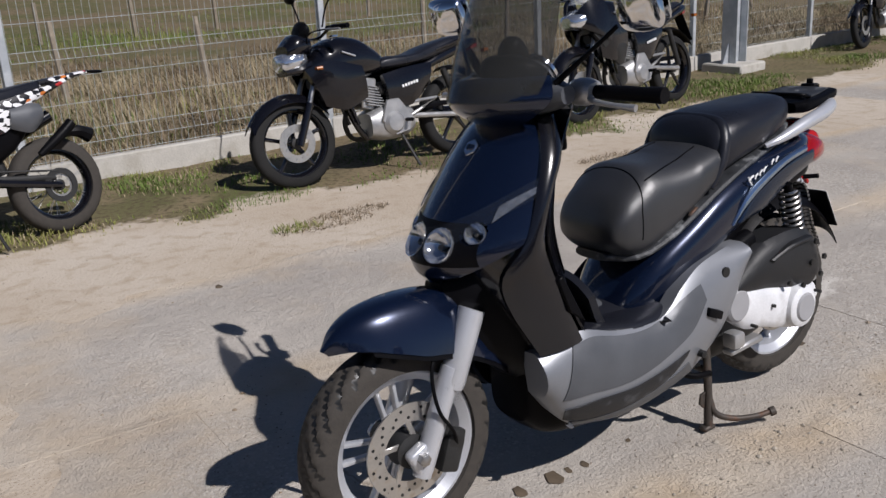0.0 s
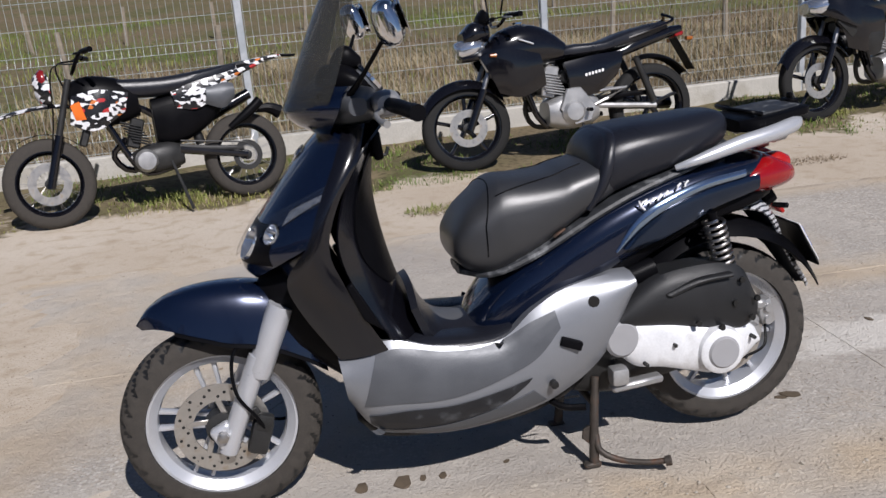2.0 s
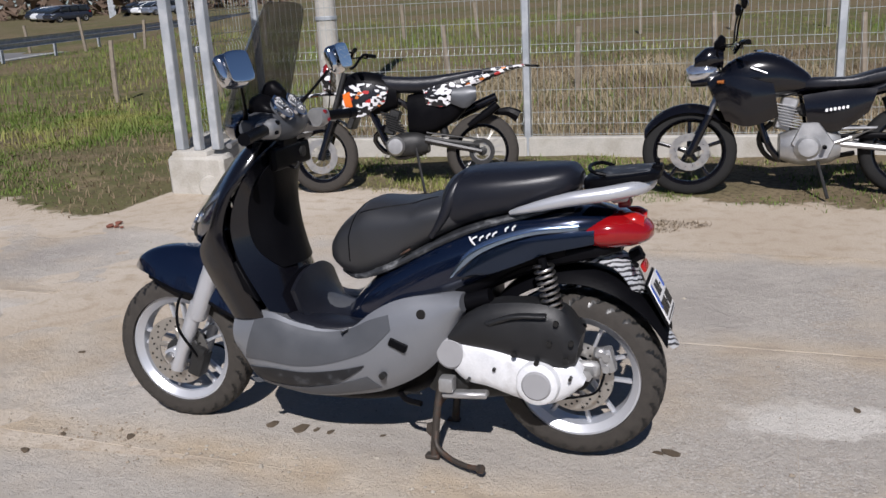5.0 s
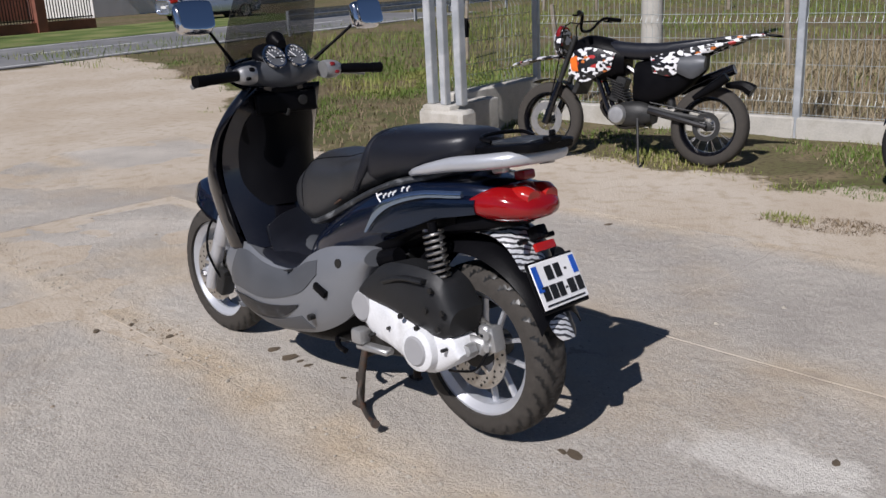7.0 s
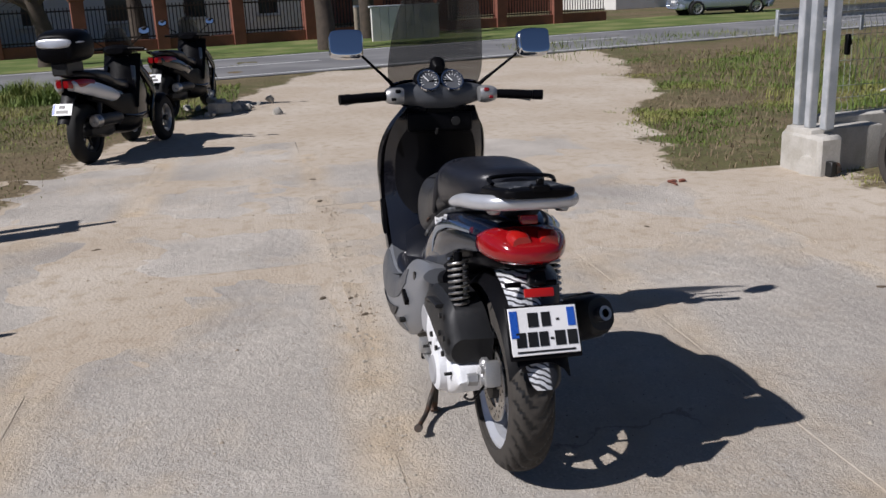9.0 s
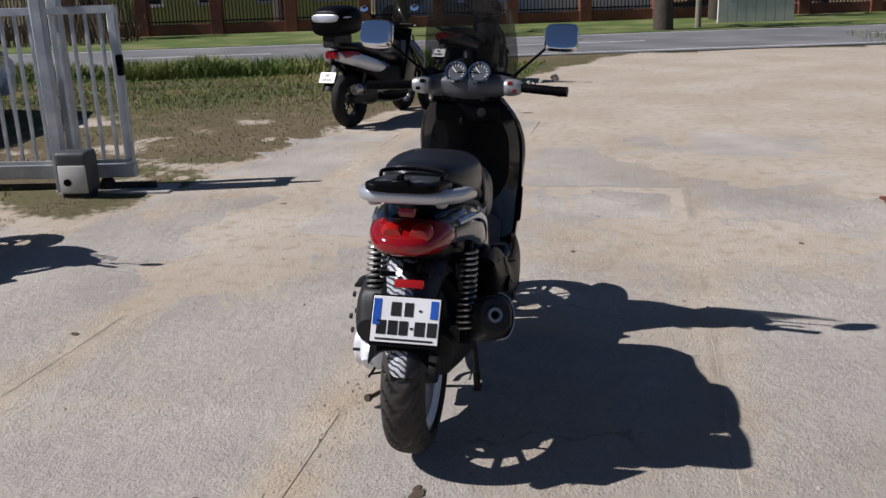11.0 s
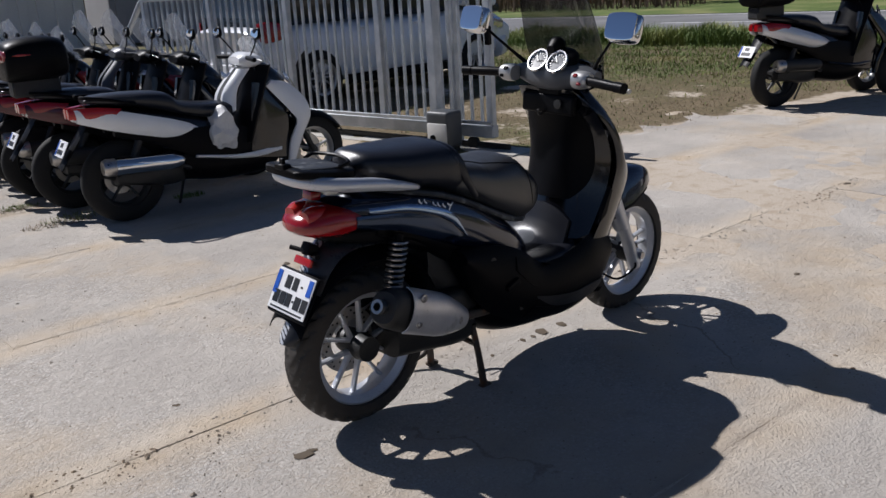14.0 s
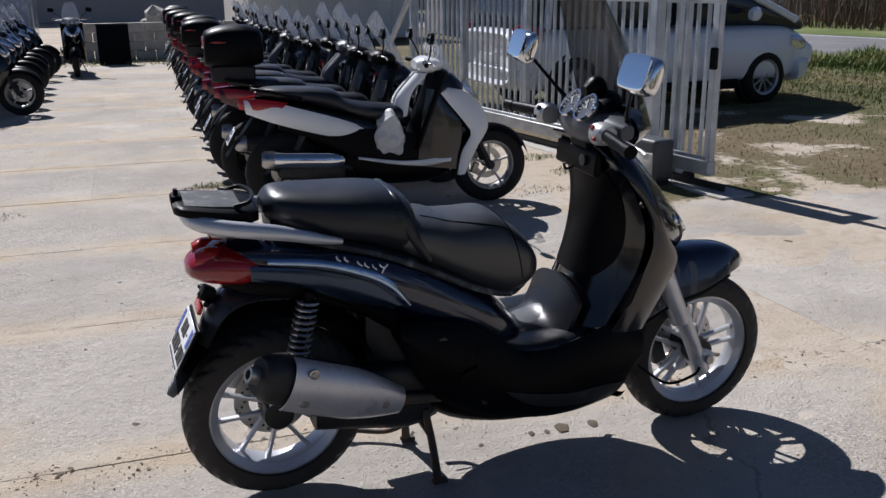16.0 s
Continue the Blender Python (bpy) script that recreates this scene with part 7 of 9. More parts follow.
    part("exhaust_pipe", T([(0.82, -0.04, 0.50), (0.90, -0.05, 0.40), (0.82, -0.10, 0.25), (0.55, -0.13, 0.24), (0.3, -0.14, 0.28)], 0.018, 8, 18), M["dark_metal"], mc)
    part("muffler", moved(Lathe([(0.02, -0.3), (0.046, -0.28), (0.05, 0.1), (0.03, 0.26)], 16), pose(0.05, -0.155, 0.33, 0, 0, -90) @ pose(0, 0, 0, 7, 0, 0)), M["black_paint"], mc)
    part("chain_guard", panel([(0.04, 0.075, 0.42), (0.22, 0.078, 0.43), (0.42, 0.08, 0.42)], [(0.04, 0.075, 0.385), (0.22, 0.078, 0.39), (0.42, 0.08, 0.39)], 0.008, 0.02, 10, 5), M["black_plastic"], mc)
    part("side_stand", T([(0.56, 0.10, 0.26), (0.50, 0.20, 0.0)], 0.011, 8), M["dark_metal"], mc)
    part("handlebar", T([(base - 0.34, 0.33, 1.02), (base - 0.30, 0.2, 1.04), (base - 0.27, 0.08, 0.98), (base - 0.27, -0.08, 0.98), (base - 0.30, -0.2, 1.04), (base - 0.34, -0.33, 1.02)], 0.011, 8, 24), M["black_paint"], mc)
    bar_mirrors(mc, base - 0.30, 1.035, 0.27, 0.22, 0.34)
    if fairing:
        for s in (1, -1):
            part("half_fairing", panel([(base + 0.03, 0.04, 0.86), (base - 0.08, 0.12, 0.98), (base - 0.22, 0.16, 1.04)], [(base + 0.02, 0.06, 0.80), (base - 0.16, 0.18, 0.70), (base - 0.40, 0.17, 0.60)], 0.02, 0.03, 16, 8, 0.7, s), M["black_paint"], mc)
            part("fairing_lower", panel([(base - 0.10, 0.15, 0.72), (base - 0.3, 0.18, 0.70), (base - 0.5, 0.16, 0.62)], [(base - 0.30, 0.13, 0.52), (base - 0.42, 0.14, 0.44), (base - 0.5, 0.13, 0.46)], 0.015, 0.02, 12, 6, 0.7, s), M["dark_metal"], mc)
        part("headlamp", loft([(base + 0.06, 0.79, 0.87, 0.05), (base + 0.02, 0.77, 0.89, 0.10), (base - 0.08, 0.76, 0.93, 0.14)], 16, 8), M["lamp_clear"], mc)
        part("windscreen", sheet(lambda u, v: (base - 0.08 - 0.05 * (2 * u - 1) ** 2 - 0.2 * v, (0.13 - 0.04 * v) * (2 * u - 1), 0.97 + 0.2 * v), 10, 8, -0.003), M["clear_screen"], mc)
    else:
        part("headlamp", loft([(base + 0.03, 0.80, 0.88, 0.05), (base + 0.0, 0.775, 0.90, 0.085), (base - 0.10, 0.78, 0.92, 0.10), (base - 0.16, 0.80, 0.90, 0.07)], 18, 10), M["lamp_clear"], mc)
        part("lamp_shroud", join(loft([(base - 0.02, 0.87, 0.95, 0.08), (base - 0.10, 0.86, 1.02, 0.11), (base - 0.2, 0.88, 1.0, 0.08)], 14, 8), loft([(base - 0.0, 0.75, 0.80, 0.07), (base - 0.1, 0.75, 0.82, 0.105), (base - 0.18, 0.76, 0.86, 0.09)], 14, 8)), M["black_paint"], mc)
        part("meter", loft([(base - 0.14, 0.99, 1.05, 0.05), (base - 0.18, 0.98, 1.10, 0.085), (base - 0.21, 0.99, 1.08, 0.07)], 14, 6), M["black_plastic"], mc)
    part("horn", moved(Lathe([(0, 0.02), (0.04, 0.018), (0.045, 0), (0.02, -0.03)], 16), pose(base - 0.2, 0, 0.68, 0, 0, -90)), M["dark_metal"], mc)
    part("cables", join(T([(base - 0.28, 0.2, 1.03), (base - 0.16, 0.12, 1.0), (base - 0.2, 0.05, 0.85)], 0.005, 6, 12), T([(base - 0.28, -0.2, 1.03), (base - 0.14, -0.1, 1.0), (base - 0.2, -0.04, 0.82)], 0.005, 6, 12)), M["black_plastic"], mc)
    return mc


motorcycle("black naked motorcycle with alloy engine on its side stand", pose(-1.43, -3.99, 0, 7, 0, 6) @ Matrix.Diagonal((1.08, 1.05, 1.02, 1)), False, 1.34)
motorcycle("black half-faired motorcycle on its side stand by the fence", pose(-4.30, -4.43, 0, 7, 0, 10) @ Matrix.Scale(1.07, 4), True, 1.34)
motorcycle("black motorcycle with orange lamps farther along the fence", pose(-10.5, -5.85, 0, 7, 0, 12), False, 1.34)


def supermoto(m):
    """The slim trail bike in its patchwork of white, black and orange stickers."""
    mc = thing("supermoto_motorcycle", "white and black sticker-covered supermoto bike with wire wheels", "motorcycle", m, "motorcycles along the fence")
    base, r = 1.34, 0.298
    for nm, x, w in (("rear_wheel", 0.0, 0.125), ("front_wheel", base, 0.105)):
        wh = small_wheel(mc, nm, x, r, r, w, 0.218, M["black_paint"], 0, wire=32, disc=0.14 if x else 0.10, side=1, tread=M["dusty_rubber"])
    for s in (1, -1):
        part("fork_leg", T([(base, s * 0.09, 0.27), (base - 0.12, s * 0.09, 0.60)], [0.03, 0.028], 10), M["black_paint"], mc)
        part("fork_tube", T([(base - 0.11, s * 0.09, 0.58), (base - 0.24, s * 0.09, 0.95)], 0.022, 10), M["dark_metal"], mc)
        part("swing_arm", T([(0.0, s * 0.09, r), (0.46, s * 0.08, 0.40)], [0.02, 0.028], 8), M["black_paint"], mc)
        part("chain_run", T([(0.0, s * 0.085, r + 0.09), (0.45, s * 0.085, 0.46)], 0.006, 6), M["dark_metal"], mc)
        part("radiator_shroud", panel([(base - 0.24, 0.10, 0.84), (base - 0.40, 0.15, 0.86), (base - 0.60, 0.12, 0.82)], [(base - 0.20, 0.11, 0.66), (base - 0.36, 0.15, 0.60), (base - 0.56, 0.11, 0.70)], 0.015, 0.02, 14, 6, 0.7, s), M["sticker"], mc, "white shroud with black and red stickers")
        part("shroud_patch", panel([(base - 0.22, 0.125, 0.78), (base - 0.28, 0.142, 0.80)], [(base - 0.24, 0.128, 0.68), (base - 0.31, 0.146, 0.66)], 0.012, 0.01, 8, 5, 0.7, s), M["orange"], mc)
        part("side_panel", panel([(0.46, 0.10, 0.80), (0.28, 0.12, 0.84), (0.05, 0.11, 0.88), (-0.2, 0.06, 0.93)], [(0.44, 0.10, 0.68), (0.28, 0.12, 0.66), (0.08, 0.11, 0.80), (-0.2, 0.06, 0.905)], 0.012, 0.03, 18, 6, 0.7, s), M["sticker"], mc, "stickered side panel")
    part("number_board", panel([(0.22, 0.125, 0.80), (0.10, 0.125, 0.81), (0.03, 0.12, 0.80)], [(0.24, 0.125, 0.68), (0.12, 0.13, 0.64), (0.03, 0.12, 0.70)], 0.03, 0.03, 12, 6, 0.6), M["grey_plastic"], mc)
    part("front_mudguard", sheet(lambda u, v: (base + 0.34 - 0.62 * u, (0.035 + 0.04 * math.sin(math.pi * min(u + 0.25, 1))) * (2 * v - 1), 0.70 + 0.10 * math.sin(math.pi * (0.12 + 0.6 * u)) - 0.02 * (2 * v - 1) ** 2), 16, 6, 0.006), M["sticker"], mc, "white front mudguard with red stripe")
    part("fork_guard", sheet(lambda u, v: (base + 0.32 * math.cos(math.pi * (0.35 + 0.40 * u)), 0.06 * (2 * v - 1), r + 0.32 * math.sin(math.pi * (0.35 + 0.40 * u))), 10, 4, 0.005), M["black_plastic"], mc)
    part("headlamp_mask", loft([(base - 0.02, 0.86, 0.98, 0.04), (base - 0.06, 0.80, 1.02, 0.085), (base - 0.12, 0.78, 1.0, 0.10)], 14, 8), M["sticker"], mc)
    part("mask_patch", loft([(base - 0.035, 0.90, 0.99, 0.05), (base - 0.07, 0.89, 1.035, 0.088), (base - 0.10, 0.90, 1.03, 0.09)], 14, 6), M["red_paint"], mc)
    part("fuel_tank", loft([(base - 0.22, 0.70, 0.92, 0.09), (base - 0.34, 0.62, 0.96, 0.13), (base - 0.50, 0.62, 0.94, 0.13), (base - 0.66, 0.66, 0.88, 0.10)], 18, 12), M["black_plastic"], mc)
    part("radiator", B((base - 0.30, 0.0, 0.62), (0.05, 0.22, 0.24), (0, -24, 0), 0.01), M["dark_metal"], mc)
    part("air_box", loft([(0.60, 0.46, 0.76, 0.08), (0.44, 0.44, 0.80, 0.10), (0.22, 0.54, 0.84, 0.10), (0.06, 0.70, 0.86, 0.08)], 16, 10, 3), M["black_plastic"], mc)
    part("seat", loft([(base - 0.36, 0.84, 0.95, 0.06), (base - 0.52, 0.79, 0.92, 0.10), (0.50, 0.77, 0.90, 0.115), (0.25, 0.80, 0.915, 0.115), (0.02, 0.87, 0.935, 0.08), (-0.06, 0.89, 0.93, 0.05)], 16, 16, 3), M["leather"], mc)
    part("tail_fin", loft([(-0.02, 0.89, 0.94, 0.08), (-0.2, 0.91, 0.955, 0.06), (-0.38, 0.945, 0.965, 0.035)], 14, 8), M["sticker"], mc)
    part("tail_loop", T([(-0.36, 0.03, 0.955), (-0.46, 0.025, 0.945), (-0.46, -0.025, 0.945), (-0.36, -0.03, 0.955)], 0.009, 6, 12), M["black_plastic"], mc)
    part("plate_stay", T([(-0.10, 0, 0.60), (-0.22, 0.0, 0.60), (-0.30, 0, 0.56)], [0.02, 0.035, 0.05], 8, 8), M["black_plastic"], mc)
    part("engine_case", loft([(0.44, 0.30, 0.44, 0.09), (0.54, 0.27, 0.47, 0.12), (0.68, 0.27, 0.46, 0.12), (0.78, 0.30, 0.42, 0.08)], 16, 10, 3), M["dark_metal"], mc)
    part("flywheel_cover", moved(Lathe([(0, 0.03), (0.06, 0.026), (0.078, 0.0), (0.078, -0.03)], 24), pose(0.70, 0.12, 0.36)), M["alloy"], mc, "round alloy engine cover")
    cyl = part("cylinder", B((0.735, 0, 0.55), (0.09, 0.11, 0.2), (0, -20, 0), 0.01), M["dark_metal"], mc)
    for k in range(7):
        part("fin", B((0.70 + 0.01 * k, 0, 0.48 + 0.022 * k), (0.14, 0.15, 0.010), (0, -20, 0), 0.003), M["dark_metal"], cyl)
    part("frame", join(T([(base - 0.27, 0.03, 0.90), (base - 0.42, 0.06, 0.66), (0.80, 0.06, 0.40), (0.70, 0.05, 0.27), (0.48, 0.06, 0.30)], 0.02, 8, 14), T([(base - 0.27, -0.03, 0.90), (base - 0.42, -0.06, 0.66), (0.80, -0.06, 0.40), (0.70, -0.05, 0.27), (0.48, -0.06, 0.30)], 0.02, 8, 14), T([(base - 0.30, 0, 0.84), (0.62, 0, 0.68), (0.46, 0, 0.40)], 0.024, 8, 12), T([(0.55, 0.05, 0.70), (0.2, 0.06, 0.80), (-0.05, 0.04, 0.86)], 0.014, 8, 10)), M["black_paint"], mc)
    part("exhaust", join(T([(0.80, 0.0, 0.52), (0.90, -0.04, 0.42), (0.78, -0.10, 0.30), (0.5, -0.12, 0.42), (0.25, -0.13, 0.58)], 0.022, 8, 18), T([(0.28, -0.13, 0.56), (-0.12, -0.13, 0.72)], [0.045, 0.04], 12)), M["black_paint"], mc)
    part("silencer_tip", T([(0.10, 0.12, 0.50), (-0.06, 0.125, 0.60), (-0.14, 0.125, 0.66)], [0.02, 0.035, 0.035], 10, 8), M["black_plastic"], mc)
    part("chain_case", panel([(0.02, 0.08, 0.37), (0.25, 0.085, 0.40), (0.46, 0.085, 0.44)], [(0.02, 0.08, 0.33), (0.25, 0.085, 0.36), (0.46, 0.085, 0.40)], 0.008, 0.02, 10, 5), M["dark_metal"], mc)
    part("sprocket", moved(Lathe([(0.07, -0.003), (0.105, -0.003), (0.105, 0.003), (0.07, 0.003)], 30, close=True), pose(0, 0.085, r)), M["dark_metal"], mc)
    part("rear_shock", T([(0.36, 0, 0.66), (0.30, 0, 0.42)], 0.035, 10), M["dark_metal"], mc)
    part("handlebar", T([(base - 0.40, 0.38, 1.10), (base - 0.34, 0.2, 1.10), (base - 0.28, 0.08, 1.0), (base - 0.28, -0.08, 1.0), (base - 0.34, -0.2, 1.10), (base - 0.40, -0.38, 1.10)], 0.012, 8, 24), M["black_plastic"], mc)
    for s in (1, -1):
        part("grip", T([(base - 0.36, s * 0.26, 1.10), (base - 0.40, s * 0.39, 1.10)], 0.018, 10), M["black_plastic"], mc)
        part("brake_lever", T([(base - 0.33, s * 0.22, 1.095), (base - 0.30, s * 0.28, 1.09), (base - 0.34, s * 0.36, 1.085)], 0.007, 6, 8), M["black_plastic"], mc)
    part("front_brake_hose", T([(base - 0.3, 0.1, 1.04), (base - 0.15, 0.11, 1.02), (base - 0.1, 0.11, 0.7), (base - 0.02, 0.1, 0.36)], 0.005, 6, 18), M["black_plastic"], mc)
    part("cable", T([(base - 0.32, -0.15, 1.08), (base - 0.18, -0.05, 1.04), (base - 0.24, 0, 0.8)], 0.006, 6, 14), M["black_plastic"], mc)
    part("side_stand", T([(0.54, 0.10, 0.36), (0.46, 0.22, 0.0)], 0.011, 8), M["dark_metal"], mc)
    return mc


supermoto(pose(1.57, -3.87, 0, 8, 0, 14) @ Matrix.Diagonal((0.95, 1, 0.98, 1)))


# ---- the white car beyond the gate ----
def car(name, label, m, paint, length=4.4, height=1.6, wheelbase=2.76, van=True, category="car"):
    """A people carrier along x, its rear axle at the origin."""
    c = thing(name, label, category, m)
    f, b = wheelbase + 0.85, -(length - wheelbase - 0.85)
    hw = 0.88

    def side(x0, x1, n):
        return np.linspace(x0, x1, n)

    low = [(b, 0.45, 0.80), (b + 0.05, 0.28, 0.96), (0.6, 0.22, 0.96), (1.8, 0.22, 0.95), (wheelbase + 0.2, 0.24, 0.96), (f - 0.25, 0.28, 0.90), (f, 0.42, 0.72)]
    part("body", loft([(x, lo, hi, hw if b + 0.2 < x < f - 0.4 else hw * 0.86) for x, lo, hi in low], 28, 30, 5), paint, c, "car body shell")
    cab = [(b + 0.08, 0.9, 1.05, 0.78), (b + 0.22, 0.9, height - 0.12, 0.74), (b + 0.7, 0.9, height, 0.72), (1.1, 0.9, height, 0.72), (1.0 + 0.42 * wheelbase, 0.9, height - 0.10, 0.72), (0.35 + wheelbase, 0.88, 1.16, 0.76), (0.62 + wheelbase, 0.86, 0.98, 0.78)]
    part("cabin", loft(cab, 28, 26, 5), M["window_dark"], c, "dark glazed cabin")
    roof = [(b + 0.22, height - 0.12, height - 0.02, 0.70), (b + 0.7, height - 0.07, height + 0.02, 0.70), (1.1, height - 0.07, height + 0.02, 0.70), (0.85 + 0.42 * wheelbase, height - 0.12, height - 0.03, 0.68)]
    part("roof", loft(roof, 20, 14, 4), paint, c)
    for s in (1, -1):
        for x, top in ((b + 0.45, height - 0.04), (0.55, height - 0.02), (1.45, height - 0.06)):
            part("pillar", T([(x - 0.06, s * 0.80, 0.96), (x + 0.02, s * 0.725, top)], [0.05, 0.045], 8), paint if x < 0 else M["black_paint"], c)
        part("pillar", T([(0.5 + wheelbase, s * 0.79, 1.0), (0.85 + 0.42 * wheelbase, s * 0.70, height - 0.07)], 0.045, 8, 6), paint, c)
        part("roof_rail", T([(b + 0.4, s * 0.66, height + 0.03), (0.6, s * 0.68, height + 0.055), (1.6, s * 0.66, height - 0.03)], 0.018, 8, 12), M["alloy"], c)
        part("tail_lamp", loft([(b + 0.02, 0.78, 1.0, 0.06, s * 0.70), (b + 0.12, 0.78, 1.02, 0.05, s * 0.80), (b + 0.3, 0.82, 0.98, 0.02, s * 0.875)], 12, 8), M["red_lens"], c)
        part("headlamp", loft([(f - 0.02, 0.60, 0.72, 0.10, s * 0.58), (f - 0.2, 0.62, 0.80, 0.10, s * 0.70), (f - 0.45, 0.70, 0.82, 0.03, s * 0.84)], 12, 8), M["lamp_clear"], c)
        part("door_mirror", loft([(2.35, 1.02, 1.14, 0.05, s * 1.0), (2.45, 1.0, 1.17, 0.09, s * 0.97), (2.55, 1.04, 1.12, 0.05, s * 0.93)], 12, 8), paint, c)
        for x in (0.7, 1.65):
            part("door_handle", B((x, s * 0.892, 0.86), (0.16, 0.025, 0.03), bevel=0.008), paint, c)
        part("sill", B((wheelbase / 2, s * 0.86, 0.26), (wheelbase - 0.8, 0.05, 0.12), bevel=0.02), M["black_plastic"], c)
        for x in (0, wheelbase):
            wh = part("wheel", Lathe([(0.0, -0.02), (0.05, -0.02), (0.06, 0.03), (0.0, 0.05)], 16), M["alloy"], c)
            wh.matrix_basis = pose(x, s * 0.80, 0.325) @ (Matrix() if s > 0 else pose(0, 0, 0, 0, 0, 180))
            part("tyre", tyre(0.325, 0.21, 0, 40, 0.215), M["rubber"], wh)
            part("rim", rim(0.217, 0.19, 0.02, 36), M["alloy"], wh)
            for k in range(10):
                part("spoke", moved(spoke(0.04, 0.205, 0.014, 0.02, 0.01, k * 2 * math.pi / 10), pose(0, 0.05, 0)), M["alloy"], wh)
            part("wheel_well", moved(Lathe([(0.0, -0.1), (0.37, -0.1), (0.37, 0.02), (0.0, 0.02)], 32), pose(0, -0.005, 0.02)), M["near_black"], wh)
    part("number_plate", B((b - 0.005, 0, 0.62), (0.02, 0.5, 0.11), bevel=0.004), M["plate_white"], c)
    part("rear_bumper", loft([(b - 0.03, 0.34, 0.52, 0.74), (b + 0.06, 0.28, 0.55, 0.86), (b + 0.2, 0.28, 0.5, 0.89)], 16, 6, 5), paint, c)
    part("front_bumper", loft([(f + 0.02, 0.36, 0.54, 0.6), (f - 0.08, 0.26, 0.58, 0.8), (f - 0.3, 0.24, 0.5, 0.89)], 16, 6, 5), paint, c)
    return c


car("people_carrier", "white people carrier parked on the grass by the gate", pose(4.62, 8.25, 0, 0, 0, 3) @ Matrix.Diagonal((1, 1, 1.06, 1)), M["car_white"])
car("hatchback_car", "silver blue car standing at the side road", pose(35.2, -17.5, 0, 0, 0, -95), M["car_grey"], 4.2, 1.48, 2.6)

# ---- guard rail ----
rail_g = thing("guard_rail", "grey steel guard rail along the road", "guard rail", kind="structure")
for k in range(40):
    p = ROAD_AT + ROAD_WAY * (14.5 + 3.0 * k) - ROAD_OUT * 0.5
    q = part("rail_post", B((0, 0, 0.3), (0.1, 0.06, 0.75), bevel=0.006), M["galv"], rail_g)
    q.matrix_basis = Matrix.Translation((p.x, p.y, 0))
    a = ROAD_AT + ROAD_WAY * (14.5 + 3.0 * k) - ROAD_OUT * 0.58
    turn_g = math.degrees(math.atan2(ROAD_WAY.y, ROAD_WAY.x))
    bm = bmesh.new()
    prof = [(-0.15, 0), (-0.10, 0.05), (-0.05, 0.05), (0, 0), (0.05, 0.05), (0.10, 0.05), (0.15, 0)]
    for (z0, y0), (z1, y1) in zip(prof, prof[1:]):
        v = [bm.verts.new(c_) for c_ in ((0, y0, z0), (3.0, y0, z0), (3.0, y1, z1), (0, y1, z1))]
        bm.faces.new(v)
        v = [bm.verts.new(c_) for c_ in ((0, y0 + 0.006, z0), (0, y1 + 0.006, z1), (3.0, y1 + 0.006, z1), (3.0, y0 + 0.006, z0))]
        bm.faces.new(v)
    w = part("rail_beam", bm, M["galv"], rail_g)
    w.matrix_basis = Matrix.Translation((a.x, a.y, 0.55)) @ pose(0, 0, 0, 0, 0, turn_g)


# ---- along the far side of the road ----
def beside(along, off, z=0.0):
    p = ROAD_AT + ROAD_WAY * along + ROAD_OUT * off
    return Vector((p.x, p.y, z))


RT = math.degrees(math.atan2(ROAD_WAY.y, ROAD_WAY.x))
strip("verge", M["verge"], 6.6, 14.5, 0.04, -60, 120, "")
tagged(bpy.data.objects["verge"], "short green grass verge beyond the road", "verge", kind="structure")

brick_fence = thing("pillar_fence", "dark iron fence between red brick pillars", "fence", kind="structure")
for k in range(16):
    along = -22 + 2.6 * k
    o = beside(along, 14.2)
    q = part("pillar", join(B((0, 0, 0.85), (0.42, 0.42, 1.8), bevel=0.01), B((0, 0, 1.79), (0.52, 0.52, 0.10), bevel=0.02)), M["brick_red"], brick_fence)
    q.matrix_basis = Matrix.Translation(o) @ pose(0, 0, 0, 0, 0, RT)
    o2 = beside(along + 1.3, 14.2)
    base_ = part("plinth", B((0, 0, 0.18), (2.18, 0.24, 0.45), bevel=0.01), M["brick_red"], brick_fence)
    base_.matrix_basis = Matrix.Translation(o2) @ pose(0, 0, 0, 0, 0, RT)
    bars = bmesh.new()
    for j in range(17):
        box(bars, (-1.0 + j * 0.125, 0, 0.98), (0.03, 0.03, 1.15))
    box(bars, (0, 0, 0.5), (2.16, 0.04, 0.05))
    box(bars, (0, 0, 1.45), (2.16, 0.04, 0.05))
    g = part("iron_field", bars, M["iron_dark"], brick_fence)
    g.matrix_basis = Matrix.Translation(o2) @ pose(0, 0, 0, 0, 0, RT)


